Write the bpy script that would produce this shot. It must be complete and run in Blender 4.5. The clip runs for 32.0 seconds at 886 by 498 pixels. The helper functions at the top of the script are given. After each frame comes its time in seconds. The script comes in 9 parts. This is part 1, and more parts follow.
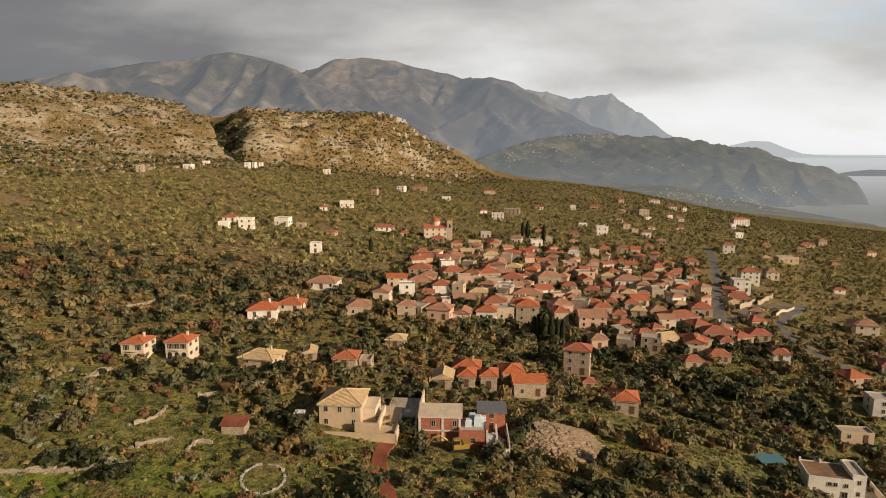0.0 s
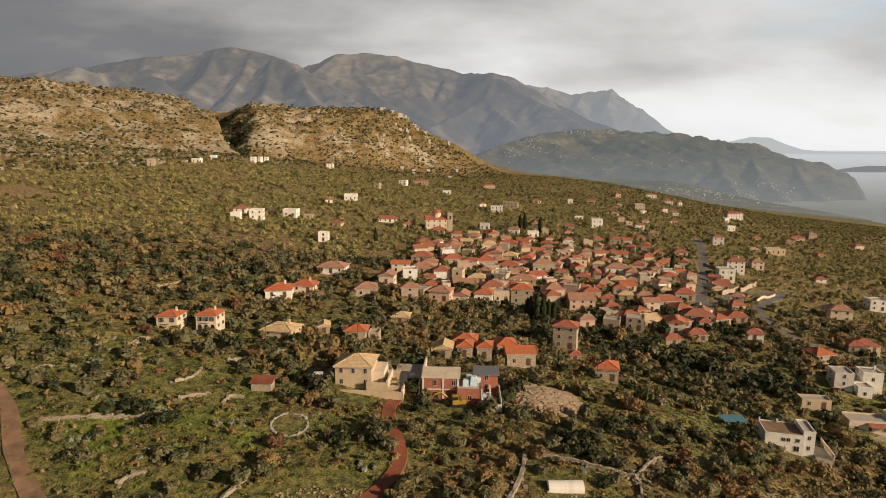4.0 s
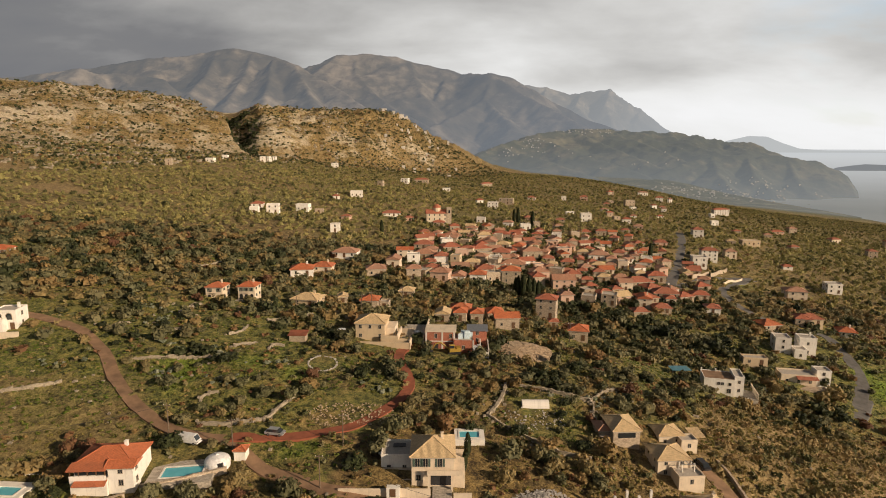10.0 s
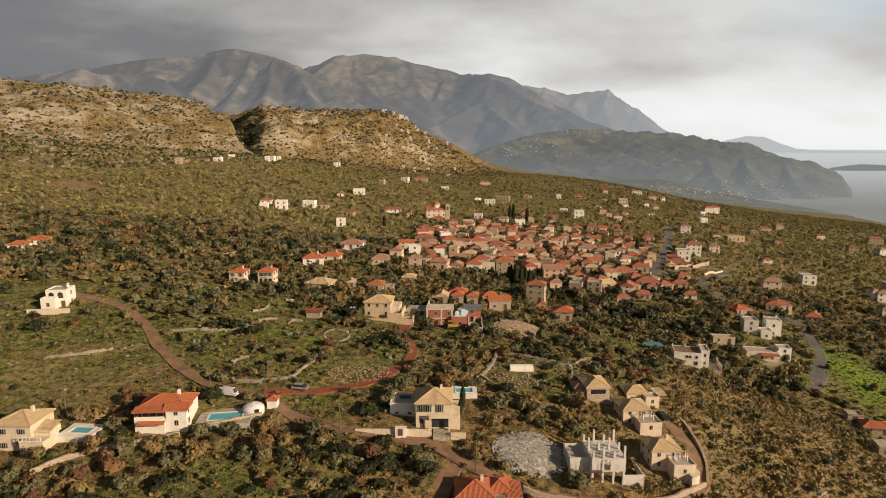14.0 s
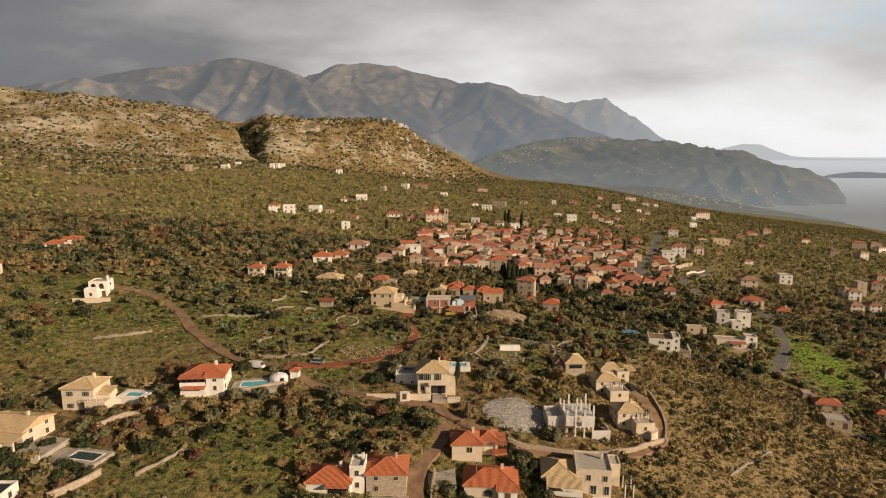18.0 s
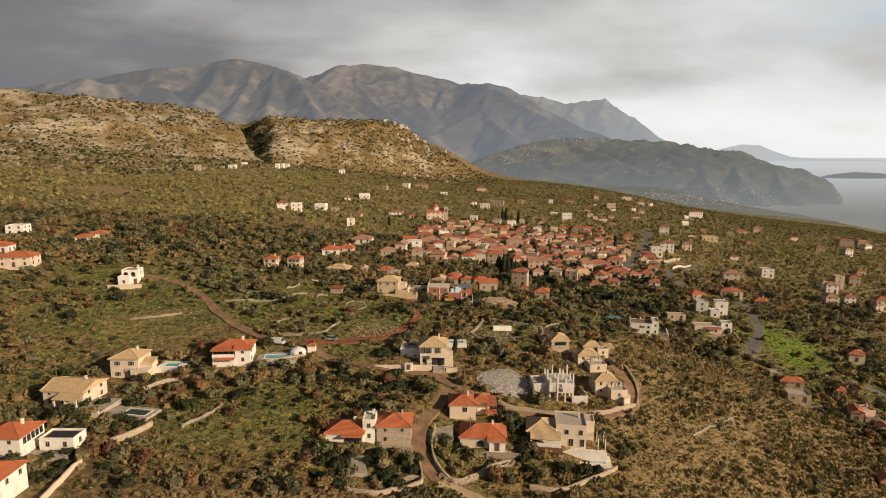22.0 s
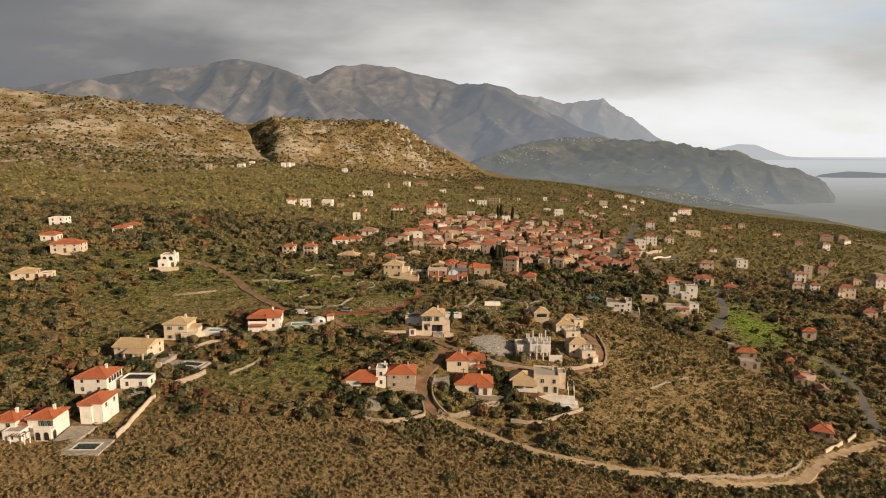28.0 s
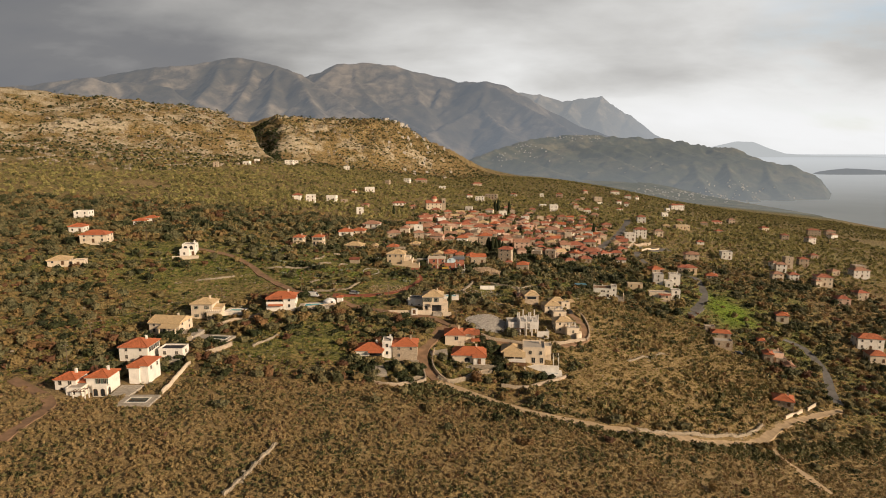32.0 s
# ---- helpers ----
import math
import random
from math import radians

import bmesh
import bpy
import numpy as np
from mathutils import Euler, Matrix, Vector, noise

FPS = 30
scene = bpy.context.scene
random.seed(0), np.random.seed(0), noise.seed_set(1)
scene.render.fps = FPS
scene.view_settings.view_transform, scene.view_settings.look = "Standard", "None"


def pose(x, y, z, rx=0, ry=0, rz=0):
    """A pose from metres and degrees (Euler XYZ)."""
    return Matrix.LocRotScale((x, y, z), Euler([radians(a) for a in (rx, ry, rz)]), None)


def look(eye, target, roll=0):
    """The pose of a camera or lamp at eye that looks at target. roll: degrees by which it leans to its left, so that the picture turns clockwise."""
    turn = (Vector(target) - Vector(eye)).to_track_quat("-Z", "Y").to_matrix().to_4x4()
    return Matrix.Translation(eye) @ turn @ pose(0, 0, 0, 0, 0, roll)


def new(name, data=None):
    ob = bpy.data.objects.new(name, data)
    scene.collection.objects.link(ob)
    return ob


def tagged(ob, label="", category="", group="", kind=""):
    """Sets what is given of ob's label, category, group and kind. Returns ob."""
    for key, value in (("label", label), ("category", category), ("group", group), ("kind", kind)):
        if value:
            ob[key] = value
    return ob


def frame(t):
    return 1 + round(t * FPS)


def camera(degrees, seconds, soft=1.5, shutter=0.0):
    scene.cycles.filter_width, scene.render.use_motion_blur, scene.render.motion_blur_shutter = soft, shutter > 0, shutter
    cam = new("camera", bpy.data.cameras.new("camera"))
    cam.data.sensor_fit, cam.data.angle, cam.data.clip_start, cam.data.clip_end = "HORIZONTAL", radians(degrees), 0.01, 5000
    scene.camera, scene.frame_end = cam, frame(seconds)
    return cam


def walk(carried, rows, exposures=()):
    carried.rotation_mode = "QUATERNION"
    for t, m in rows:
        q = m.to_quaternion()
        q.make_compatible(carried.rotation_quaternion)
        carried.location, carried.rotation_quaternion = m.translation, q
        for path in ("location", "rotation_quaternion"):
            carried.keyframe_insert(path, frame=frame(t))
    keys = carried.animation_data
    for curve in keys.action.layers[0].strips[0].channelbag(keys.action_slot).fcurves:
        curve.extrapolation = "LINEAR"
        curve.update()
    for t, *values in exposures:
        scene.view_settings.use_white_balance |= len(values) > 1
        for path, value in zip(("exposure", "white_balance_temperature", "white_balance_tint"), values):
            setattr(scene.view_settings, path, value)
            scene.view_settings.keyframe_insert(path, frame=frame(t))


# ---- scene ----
cam = camera(74.0, 32.0, 0.95)
PATH = [
    (0, (-0.707, -3.245, 50.521), (-0.708, -1.272, 50.196), 0.2),
    (1.5, (-0.655, -9.138, 50.32), (-0.657, -7.165, 49.988), 0.1),
    (3, (-0.755, -16.362, 50.202), (-0.757, -14.391, 49.864), 0.3),
    (6, (-0.512, -34.1, 50.134), (-0.516, -32.13, 49.793), 0.3),
    (9, (-0.32, -52.694, 50.218), (-0.324, -50.724, 49.877), 0.2),
    (13, (-0.303, -76.67, 49.95), (-0.303, -74.7, 49.609), 0.2),
    (16.5, (0.127, -99.064, 50.045), (0.129, -97.093, 49.707), 0.2),
    (17, (0.17, -102.197, 50.035), (0.173, -100.222, 49.719), 0.2),
    (19, (0.162, -114.551, 49.969), (0.165, -112.576, 49.653), 0.2),
    (23, (0.527, -137.314, 50.028), (0.529, -135.339, 49.714), 0.2),
    (25, (0.514, -148.836, 49.851), (0.519, -146.861, 49.535), 0.2),
    (28, (0.776, -167.612, 49.885), (0.781, -165.637, 49.569), 0.2),
    (31.7, (1.074, -190.242, 49.445), (1.079, -188.267, 49.13), -0.0),
    (32, (1.119, -192.067, 49.427), (1.125, -190.093, 49.104), 0.1),
]
walk(cam, [(t, look(eye, target, roll)) for t, eye, target, roll in PATH])


# ---- sky, sun ----
SUN = Vector((0.80, -0.48, 0.36)).normalized()
world = bpy.data.worlds.new("sky")
scene.world = world
world.use_nodes = True
wn, wl = world.node_tree.nodes, world.node_tree.links
wn.clear()


def wnode(kind, **values):
    n = wn.new(kind)
    for key, value in values.items():
        n.inputs[int(key[1:]) if key[0] == "i" and key[1:].isdigit() else key].default_value = value
    return n


def wmath(op, a, b=None, clamp=False):
    n = wn.new("ShaderNodeMath")
    n.operation, n.use_clamp = op, clamp
    for k, v in enumerate((a, b)):
        if v is None:
            continue
        if isinstance(v, (int, float)):
            n.inputs[k].default_value = v
        else:
            wl.new(v, n.inputs[k])
    return n.outputs[0]


sky_tex = wn.new("ShaderNodeTexSky")
sky_tex.sky_type, sky_tex.sun_disc = "NISHITA", False
sky_tex.sun_elevation = math.asin(SUN.z)
sky_tex.sun_rotation = math.atan2(SUN.x, SUN.y)
bg_sky = wnode("ShaderNodeBackground", Strength=0.15)
wl.new(sky_tex.outputs[0], bg_sky.inputs[0])
coord = wn.new("ShaderNodeTexCoord")
axes = wn.new("ShaderNodeSeparateXYZ")
wl.new(coord.outputs["Generated"], axes.inputs[0])
up = wmath("MAXIMUM", axes.outputs[2], 0.0)
over = wmath("ADD", up, 0.42)
flat = wn.new("ShaderNodeCombineXYZ")
wl.new(wmath("DIVIDE", axes.outputs[0], over), flat.inputs[0])
wl.new(wmath("DIVIDE", axes.outputs[1], over), flat.inputs[1])
wl.new(wmath("MULTIPLY", axes.outputs[2], 1.5), flat.inputs[2])
stretch = wn.new("ShaderNodeMapping")
stretch.inputs["Scale"].default_value = (0.8, 1.3, 1.0)
stretch.inputs["Location"].default_value = (3.1, 1.7, 0)
wl.new(flat.outputs[0], stretch.inputs[0])
big = wnode("ShaderNodeTexNoise", Scale=1.3, Detail=5.0, Roughness=0.42, Distortion=0.1)
wl.new(stretch.outputs[0], big.inputs["Vector"])
fine = wnode("ShaderNodeTexNoise", Scale=3.2, Detail=8.0, Roughness=0.55, Distortion=0.2)
wl.new(stretch.outputs[0], fine.inputs["Vector"])
layers = wn.new("ShaderNodeMapping")
layers.inputs["Scale"].default_value = (1.5, 1.5, 8.0)
wl.new(coord.outputs["Generated"], layers.inputs[0])
streaks = wnode("ShaderNodeTexNoise", Scale=1.5, Detail=6.0, Roughness=0.5, Distortion=0.25)
wl.new(layers.outputs[0], streaks.inputs["Vector"])
billow = wmath("ADD", wmath("MULTIPLY", big.outputs[0], 0.58), wmath("MULTIPLY", fine.outputs[0], 0.20))
billow = wmath("ADD", billow, wmath("MULTIPLY", streaks.outputs[0], 0.22))
# the cover is thin and bright towards the sun's side, thick over the mountains; its unseen part behind (y) and overhead
# is darkened to cut the fill light
side = wmath("ADD", wmath("MULTIPLY", axes.outputs[0], 0.64), wmath("MULTIPLY", axes.outputs[1], 0.10))
side = wmath("SUBTRACT", side, wmath("MULTIPLY", wmath("MAXIMUM", wmath("SUBTRACT", axes.outputs[2], 0.22), 0.0), 2.2))
tone = wmath("ADD", wmath("ADD", wmath("MULTIPLY", billow, 2.0), -0.60), side, True)
shade = wn.new("ShaderNodeValToRGB")
stops = shade.color_ramp.elements
stops[0].position, stops[0].color = 0.0, (0.062, 0.064, 0.070, 1)
stops[1].position, stops[1].color = 1.0, (0.330, 0.330, 0.331, 1)
for place, c in ((0.22, (0.078, 0.078, 0.080, 1)), (0.42, (0.145, 0.142, 0.138, 1)), (0.62, (0.225, 0.222, 0.216, 1)), (0.80, (0.300, 0.299, 0.295, 1))):
    e = stops.new(place)
    e.color = c
wl.new(tone, shade.inputs[0])
bg_cloud = wnode("ShaderNodeBackground", Strength=2.5)
wl.new(shade.outputs[0], bg_cloud.inputs[0])
# the unseen sky overhead is dimmed further, which deepens the shade below
wl.new(wmath("MULTIPLY", wmath("SUBTRACT", 1.0, wmath("MULTIPLY", wmath("MULTIPLY", wmath("SUBTRACT", axes.outputs[2], 0.28), 3.0, True), 0.55)), 2.5), bg_cloud.inputs[1])
# a gap in the cover over the sea, where blue shows
toward = wn.new("ShaderNodeVectorMath")
toward.operation = "DOT_PRODUCT"
wl.new(coord.outputs["Generated"], toward.inputs[0])
toward.inputs[1].default_value = Vector((0.560, 0.800, 0.150)).normalized()
gap = wmath("MULTIPLY", wmath("MULTIPLY", wmath("SUBTRACT", toward.outputs["Value"], 0.986), 75.0, True), wmath("MULTIPLY", wmath("SUBTRACT", fine.outputs[0], 0.42), 5.0, True))
open_sky = wmath("MULTIPLY", wmath("SUBTRACT", tone, 0.84), 3.0, True)
thin = wmath("SUBTRACT", 1.0, wmath("MULTIPLY", open_sky, wmath("MULTIPLY", wmath("SUBTRACT", axes.outputs[2], 0.14), 14.0, True)), True)
thin = wmath("SUBTRACT", thin, wmath("MULTIPLY", gap, 0.5), True)
mixed = wn.new("ShaderNodeMixShader")
wl.new(thin, mixed.inputs[0])
wl.new(bg_sky.outputs[0], mixed.inputs[1])
wl.new(bg_cloud.outputs[0], mixed.inputs[2])
out = wn.new("ShaderNodeOutputWorld")
wl.new(mixed.outputs[0], out.inputs[0])

sun_data = bpy.data.lights.new("sun", "SUN")
scene.view_settings.exposure = 0.14
sun_data.energy, sun_data.angle, sun_data.color = 4.9, radians(0.6), (1.0, 0.755, 0.515)
sun = new("sun", sun_data)
sun.matrix_world = look(SUN * 900, (0, 0, 0))


# ---- materials ----
class Nodes:
    """Short hand for one node material."""

    def __init__(self, name):
        self.m = bpy.data.materials.new(name)
        self.m.use_nodes = True
        self.t = self.m.node_tree
        self.b = self.t.nodes["Principled BSDF"]

    def node(self, kind, links=(), **values):
        n = self.t.nodes.new(kind)
        for key, value in values.items():
            n.inputs[key.replace("_", " ")].default_value = value
        for key, socket in links:
            self.t.links.new(socket, n.inputs[key])
        return n

    def math(self, op, a, b=0.0, clamp=False):
        n = self.t.nodes.new("ShaderNodeMath")
        n.operation, n.use_clamp = op, clamp
        for k, v in enumerate((a, b)):
            if isinstance(v, (int, float)):
                n.inputs[k].default_value = v
            else:
                self.t.links.new(v, n.inputs[k])
        return n.outputs[0]

    def ramp(self, fac, stops):
        n = self.t.nodes.new("ShaderNodeValToRGB")
        e = n.color_ramp.elements
        e[0].position, e[0].color = stops[0][0], (*stops[0][1], 1)
        e[1].position, e[1].color = stops[-1][0], (*stops[-1][1], 1)
        for p, c in stops[1:-1]:
            e.new(p).color = (*c, 1)
        self.t.links.new(fac, n.inputs[0])
        return n.outputs[0]

    def mix(self, fac, a, b, how="MIX"):
        n = self.t.nodes.new("ShaderNodeMix")
        n.data_type, n.blend_type = "RGBA", how
        for socket, v in ((n.inputs[0], fac), (n.inputs[6], a), (n.inputs[7], b)):
            if isinstance(v, (int, float)):
                socket.default_value = v
            elif isinstance(v, tuple):
                socket.default_value = (*v, 1)
            else:
                self.t.links.new(v, socket)
        return n.outputs[2]

    def coords(self, uv=True):
        c = self.t.nodes.new("ShaderNodeTexCoord").outputs["UV" if uv else "Object"]
        r = self.t.nodes.new("ShaderNodeObjectInfo").outputs["Random"]
        v = self.t.nodes.new("ShaderNodeVectorMath")
        self.t.links.new(c, v.inputs[0])
        self.t.links.new(self.math("MULTIPLY", r, 37.0), v.inputs[1])
        return v.outputs[0], r

    def noise(self, vector, scale, detail=5.0, rough=0.6):
        return self.node("ShaderNodeTexNoise", [("Vector", vector)], Scale=scale, Detail=detail, Roughness=rough).outputs[0]

    def bump(self, height, strength, distance=0.05):
        n = self.node("ShaderNodeBump", [("Height", height)], Strength=strength, Distance=distance)
        self.t.links.new(n.outputs[0], self.b.inputs["Normal"])

    def end(self, colour, rough=0.85, metal=0.0):
        if isinstance(colour, tuple):
            self.b.inputs["Base Color"].default_value = (*colour, 1)
        else:
            self.t.links.new(colour, self.b.inputs["Base Color"])
        self.b.inputs["Roughness"].default_value, self.b.inputs["Metallic"].default_value = rough, metal
        return self.m


def tint(c, k):
    return tuple(min(1.0, v * k) for v in c)


def plaster(name, c, dirt=(0.30, 0.26, 0.20), spread=0.16):
    n = Nodes(name)
    v, r = n.coords()
    big, small = n.noise(v, 0.45), n.noise(v, 5.0)
    col = n.ramp(n.math("ADD", n.math("MULTIPLY", big, 0.75), n.math("MULTIPLY", small, 0.25)),
                 [(0.34, tint(c, 0.80)), (0.5, c), (0.68, tint(c, 1.07))])
    streak = n.node("ShaderNodeTexNoise", [("Vector", n.node("ShaderNodeMapping", [("Vector", v)], Scale=(3.0, 0.35, 1.0)).outputs[0])], Scale=1.0, Detail=4.0)
    col = n.mix(n.math("MULTIPLY", n.math("SUBTRACT", streak.outputs[0], 0.55, True), 1.6), col, dirt)
    col = n.mix(n.math("MULTIPLY", r, spread), col, tint(c, 0.72))
    n.bump(small, 0.25, 0.02)
    return n.end(col, 0.9)


def stonework(name, c, size=2.4):
    n = Nodes(name)
    v, r = n.coords()
    wob = n.node("ShaderNodeMapping", [("Vector", v)], Scale=(1.0, 1.7, 1.0)).outputs[0]
    cell = n.node("ShaderNodeTexVoronoi", [("Vector", wob)], Scale=size)
    edge = n.t.nodes.new("ShaderNodeTexVoronoi")
    edge.feature = "DISTANCE_TO_EDGE"
    edge.inputs["Scale"].default_value = size
    n.t.links.new(wob, edge.inputs["Vector"])
    pick = n.node("ShaderNodeSeparateColor", [(0, cell.outputs["Color"])]).outputs[0]
    col = n.ramp(pick, [(0.0, tint(c, 0.62)), (0.5, c), (1.0, tint(c, 1.3))])
    col = n.mix(n.math("MULTIPLY", n.noise(v, 0.5), 0.35), col, tint(c, 0.6))
    col = n.mix(n.math("LESS_THAN", edge.outputs[0], 0.045), col, tint(c, 0.85))
    col = n.mix(n.math("MULTIPLY", r, 0.25), col, tint(c, 0.65))
    n.bump(n.math("MINIMUM", edge.outputs[0], 0.12), 0.6, 0.15)
    return n.end(col, 0.92)


def tiles(name, c, old=(0.22, 0.13, 0.09), spread=0.5):
    n = Nodes(name)
    v, r = n.coords()
    wave = n.node("ShaderNodeTexWave", [("Vector", v)], Scale=1.25, Distortion=0.3)
    rows = n.t.nodes.new("ShaderNodeTexWave")
    rows.bands_direction = "Y"
    rows.inputs["Scale"].default_value = 0.9
    n.t.links.new(v, rows.inputs["Vector"])
    patch, grain = n.noise(v, 0.6), n.noise(v, 3.4, 3.0)
    cell = n.node("ShaderNodeTexVoronoi", [("Vector", v)], Scale=3.0)
    pick = n.node("ShaderNodeSeparateColor", [(0, cell.outputs["Color"])]).outputs[1]
    col = n.ramp(n.math("ADD", n.math("MULTIPLY", patch, 0.5), n.math("MULTIPLY", pick, 0.5)),
                 [(0.2, tint(c, 0.80)), (0.5, c), (0.8, tint(c, 1.15))])
    col = n.mix(n.math("MULTIPLY", n.math("SUBTRACT", grain, 0.50, True), 1.2), col, old)
    col = n.mix(n.math("MULTIPLY", r, spread), col, tint(old, 1.25))
    col = n.mix(n.math("MULTIPLY", n.math("SUBTRACT", 0.42, wave.outputs[1], True), 0.6), col, tint(c, 0.45))
    n.bump(n.math("ADD", wave.outputs[1], n.math("MULTIPLY", rows.outputs[1], 0.4)), 0.7, 0.06)
    return n.end(col, 0.82)


def plain(name, c, rough=0.6, metal=0.0, scale=2.0, vary=0.18, lift=0.0):
    n = Nodes(name)
    v, r = n.coords(False)
    a = n.noise(v, scale)
    n.bump(n.noise(v, scale * 6), 0.15, 0.02)
    col = n.ramp(a, [(0.3, tint(c, 1 - vary)), (0.7, tint(c, 1 + vary))])
    col = n.mix(n.math("MULTIPLY", r, 0.2), col, tint(c, 0.75))
    return n.end(col, rough, metal)


def leafy(name, stops, vary=0.6):
    """Leaves: the kind by the mesh's own tint, every clump a little different."""
    n = Nodes(name)
    kind = n.t.nodes.new("ShaderNodeAttribute")
    kind.attribute_name = "tint"
    isle = n.t.nodes.new("ShaderNodeNewGeometry").outputs["Random Per Island"]
    obj = n.t.nodes.new("ShaderNodeObjectInfo").outputs["Random"]
    col = n.ramp(n.math("ADD", kind.outputs["Fac"], n.math("MULTIPLY", n.math("SUBTRACT", isle, 0.5), 0.10)), stops)
    k = n.math("ADD", 0.975 - vary / 2, n.math("MULTIPLY", isle, vary))
    k = n.math("MULTIPLY", k, n.math("ADD", 0.85, n.math("MULTIPLY", obj, 0.3)))
    grey = n.node("ShaderNodeCombineColor", [(0, k), (1, k), (2, k)]).outputs[0]
    col = n.mix(1.0, col, grey, "MULTIPLY")
    m = n.end(col, 0.75)
    through_light = n.node("ShaderNodeBsdfTranslucent", [("Color", col)])
    both = n.node("ShaderNodeMixShader", [(1, n.b.outputs[0]), (2, through_light.outputs[0])], Fac=0.20)
    n.t.links.new(both.outputs[0], n.t.nodes["Material Output"].inputs[0])
    return m


WHITE = plaster("white_plaster", (0.80, 0.77, 0.71))
CREAM = plaster("cream_plaster", (0.68, 0.58, 0.45))
BEIGE = plaster("beige_plaster", (0.55, 0.44, 0.30))
PINK = plaster("rose_plaster", (0.62, 0.43, 0.33))
GREY = plaster("raw_concrete", (0.64, 0.61, 0.57), (0.3, 0.28, 0.25))
STONE = stonework("rubble_stone", (0.40, 0.33, 0.24))
PALESTONE = stonework("pale_stone", (0.47, 0.385, 0.29))
BRICK = stonework("hollow_brick", (0.42, 0.16, 0.10), 3.4)
RED = tiles("red_roof_tile", (0.42, 0.135, 0.075), spread=0.35)
ORANGE = tiles("orange_roof_tile", (0.52, 0.150, 0.058), spread=0.2)
OLDRED = tiles("weathered_roof_tile", (0.44, 0.23, 0.145), (0.30, 0.19, 0.135), spread=0.6)
TAN = tiles("tan_roof_tile", (0.62, 0.46, 0.26), (0.42, 0.32, 0.20), 0.25)
TERRACE = plain("flat_roof_screed", (0.45, 0.41, 0.36), 0.9)
FRAME = plain("window_frame_paint", (0.45, 0.40, 0.33), 0.5)
WOOD = plain("stained_wood", (0.13, 0.07, 0.035), 0.6)
SHUT = plain("green_shutter_paint", (0.07, 0.11, 0.09), 0.6)
METAL = plain("galvanised_metal", (0.45, 0.46, 0.47), 0.45, 0.8)
DARKMETAL_AND_SHADE = plain("dark_metal_and_shade", (0.05, 0.05, 0.055), 0.5, 0.4)
CARPAINT = plain("white_car_paint", (0.75, 0.75, 0.75), 0.25)
RUBBER = plain("black_rubber", (0.02, 0.02, 0.02), 0.8)
YELLOW = plain("yellow_machine_paint", (0.36, 0.24, 0.04), 0.5)
BLUEPAINT = plain("blue_tarp", (0.08, 0.22, 0.29), 0.6)
TARP = plain("pale_tarpaulin", (0.55, 0.68, 0.75), 0.6)
BARK = plain("bark", (0.12, 0.085, 0.055), 0.95, 0, 6.0, 0.4)
POLEWOOD = plain("weathered_pole_wood", (0.16, 0.12, 0.085), 0.9, 0, 4.0, 0.3)
ROCK = stonework("dry_stone", (0.36, 0.31, 0.235), 2.0)
RUBBLE = plain("rubble_grey", (0.44, 0.415, 0.385), 0.95, 0, 1.2, 0.45)
RUBBLEWARM = plain("rubble_warm", (0.44, 0.34, 0.235), 0.95, 0, 1.2, 0.4)
PAVING = stonework("paving_slabs", (0.45, 0.405, 0.34), 1.6)
ASPHALT = plain("asphalt", (0.13, 0.125, 0.12), 0.9, 0, 0.6, 0.25)
DIRT = plain("dirt_track", (0.24, 0.150, 0.090), 0.95, 0, 0.35, 0.35)
REDDIRT = plain("red_earth", (0.26, 0.083, 0.044), 0.95, 0, 0.35, 0.35)
SANDTRACK = plain("pale_gravel", (0.41, 0.31, 0.195), 0.95, 0, 0.35, 0.25)
LEAF = leafy("leaves", [(0.0, (0.020, 0.029, 0.009)), (0.18, (0.050, 0.062, 0.017)), (0.40, (0.172, 0.164, 0.080)), (0.62, (0.290, 0.220, 0.088)),
                        (0.78, (0.270, 0.168, 0.064)), (0.90, (0.200, 0.102, 0.048)), (1.0, (0.130, 0.058, 0.034))], 0.45)
FARLEAF = leafy("olive_canopy", [(0.0, (0.050, 0.056, 0.020)), (0.22, (0.150, 0.146, 0.050)), (0.5, (0.320, 0.290, 0.105)), (0.75, (0.390, 0.320, 0.130)), (1.0, (0.210, 0.125, 0.055))], 0.3)
PEAR = leafy("prickly_pear_pads", [(0.0, (0.10, 0.125, 0.075)), (0.5, (0.22, 0.25, 0.165)), (1.0, (0.34, 0.36, 0.27))], 0.5)
SCRUBLEAF = leafy("dry_scrub_leaves", [(0.0, (0.052, 0.060, 0.022)), (0.20, (0.100, 0.102, 0.036)), (0.42, (0.185, 0.156, 0.060)), (0.65, (0.310, 0.225, 0.098)), (0.85, (0.245, 0.155, 0.074)), (1.0, (0.150, 0.078, 0.044))], 0.35)
GRASSLEAF = leafy("grass_blades", [(0.0, (0.085, 0.135, 0.012)), (0.35, (0.120, 0.140, 0.020)), (0.65, (0.225, 0.190, 0.048)), (1.0, (0.350, 0.262, 0.110))], 0.4)

# window panes, and dark sheets that paint shade in open arches and verandas
gl = Nodes("window_glass_and_shade")
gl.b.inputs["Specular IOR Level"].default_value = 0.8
GLASS_AND_SHADE = gl.end((0.025, 0.03, 0.035), 0.08)

pw = Nodes("pool_water")
v, _ = pw.coords(False)
pw.bump(pw.noise(v, 1.2), 0.15, 0.05)
POOL = pw.end(pw.ramp(pw.noise(v, 0.4), [(0.3, (0.10, 0.42, 0.52)), (0.7, (0.14, 0.50, 0.60))]), 0.08)

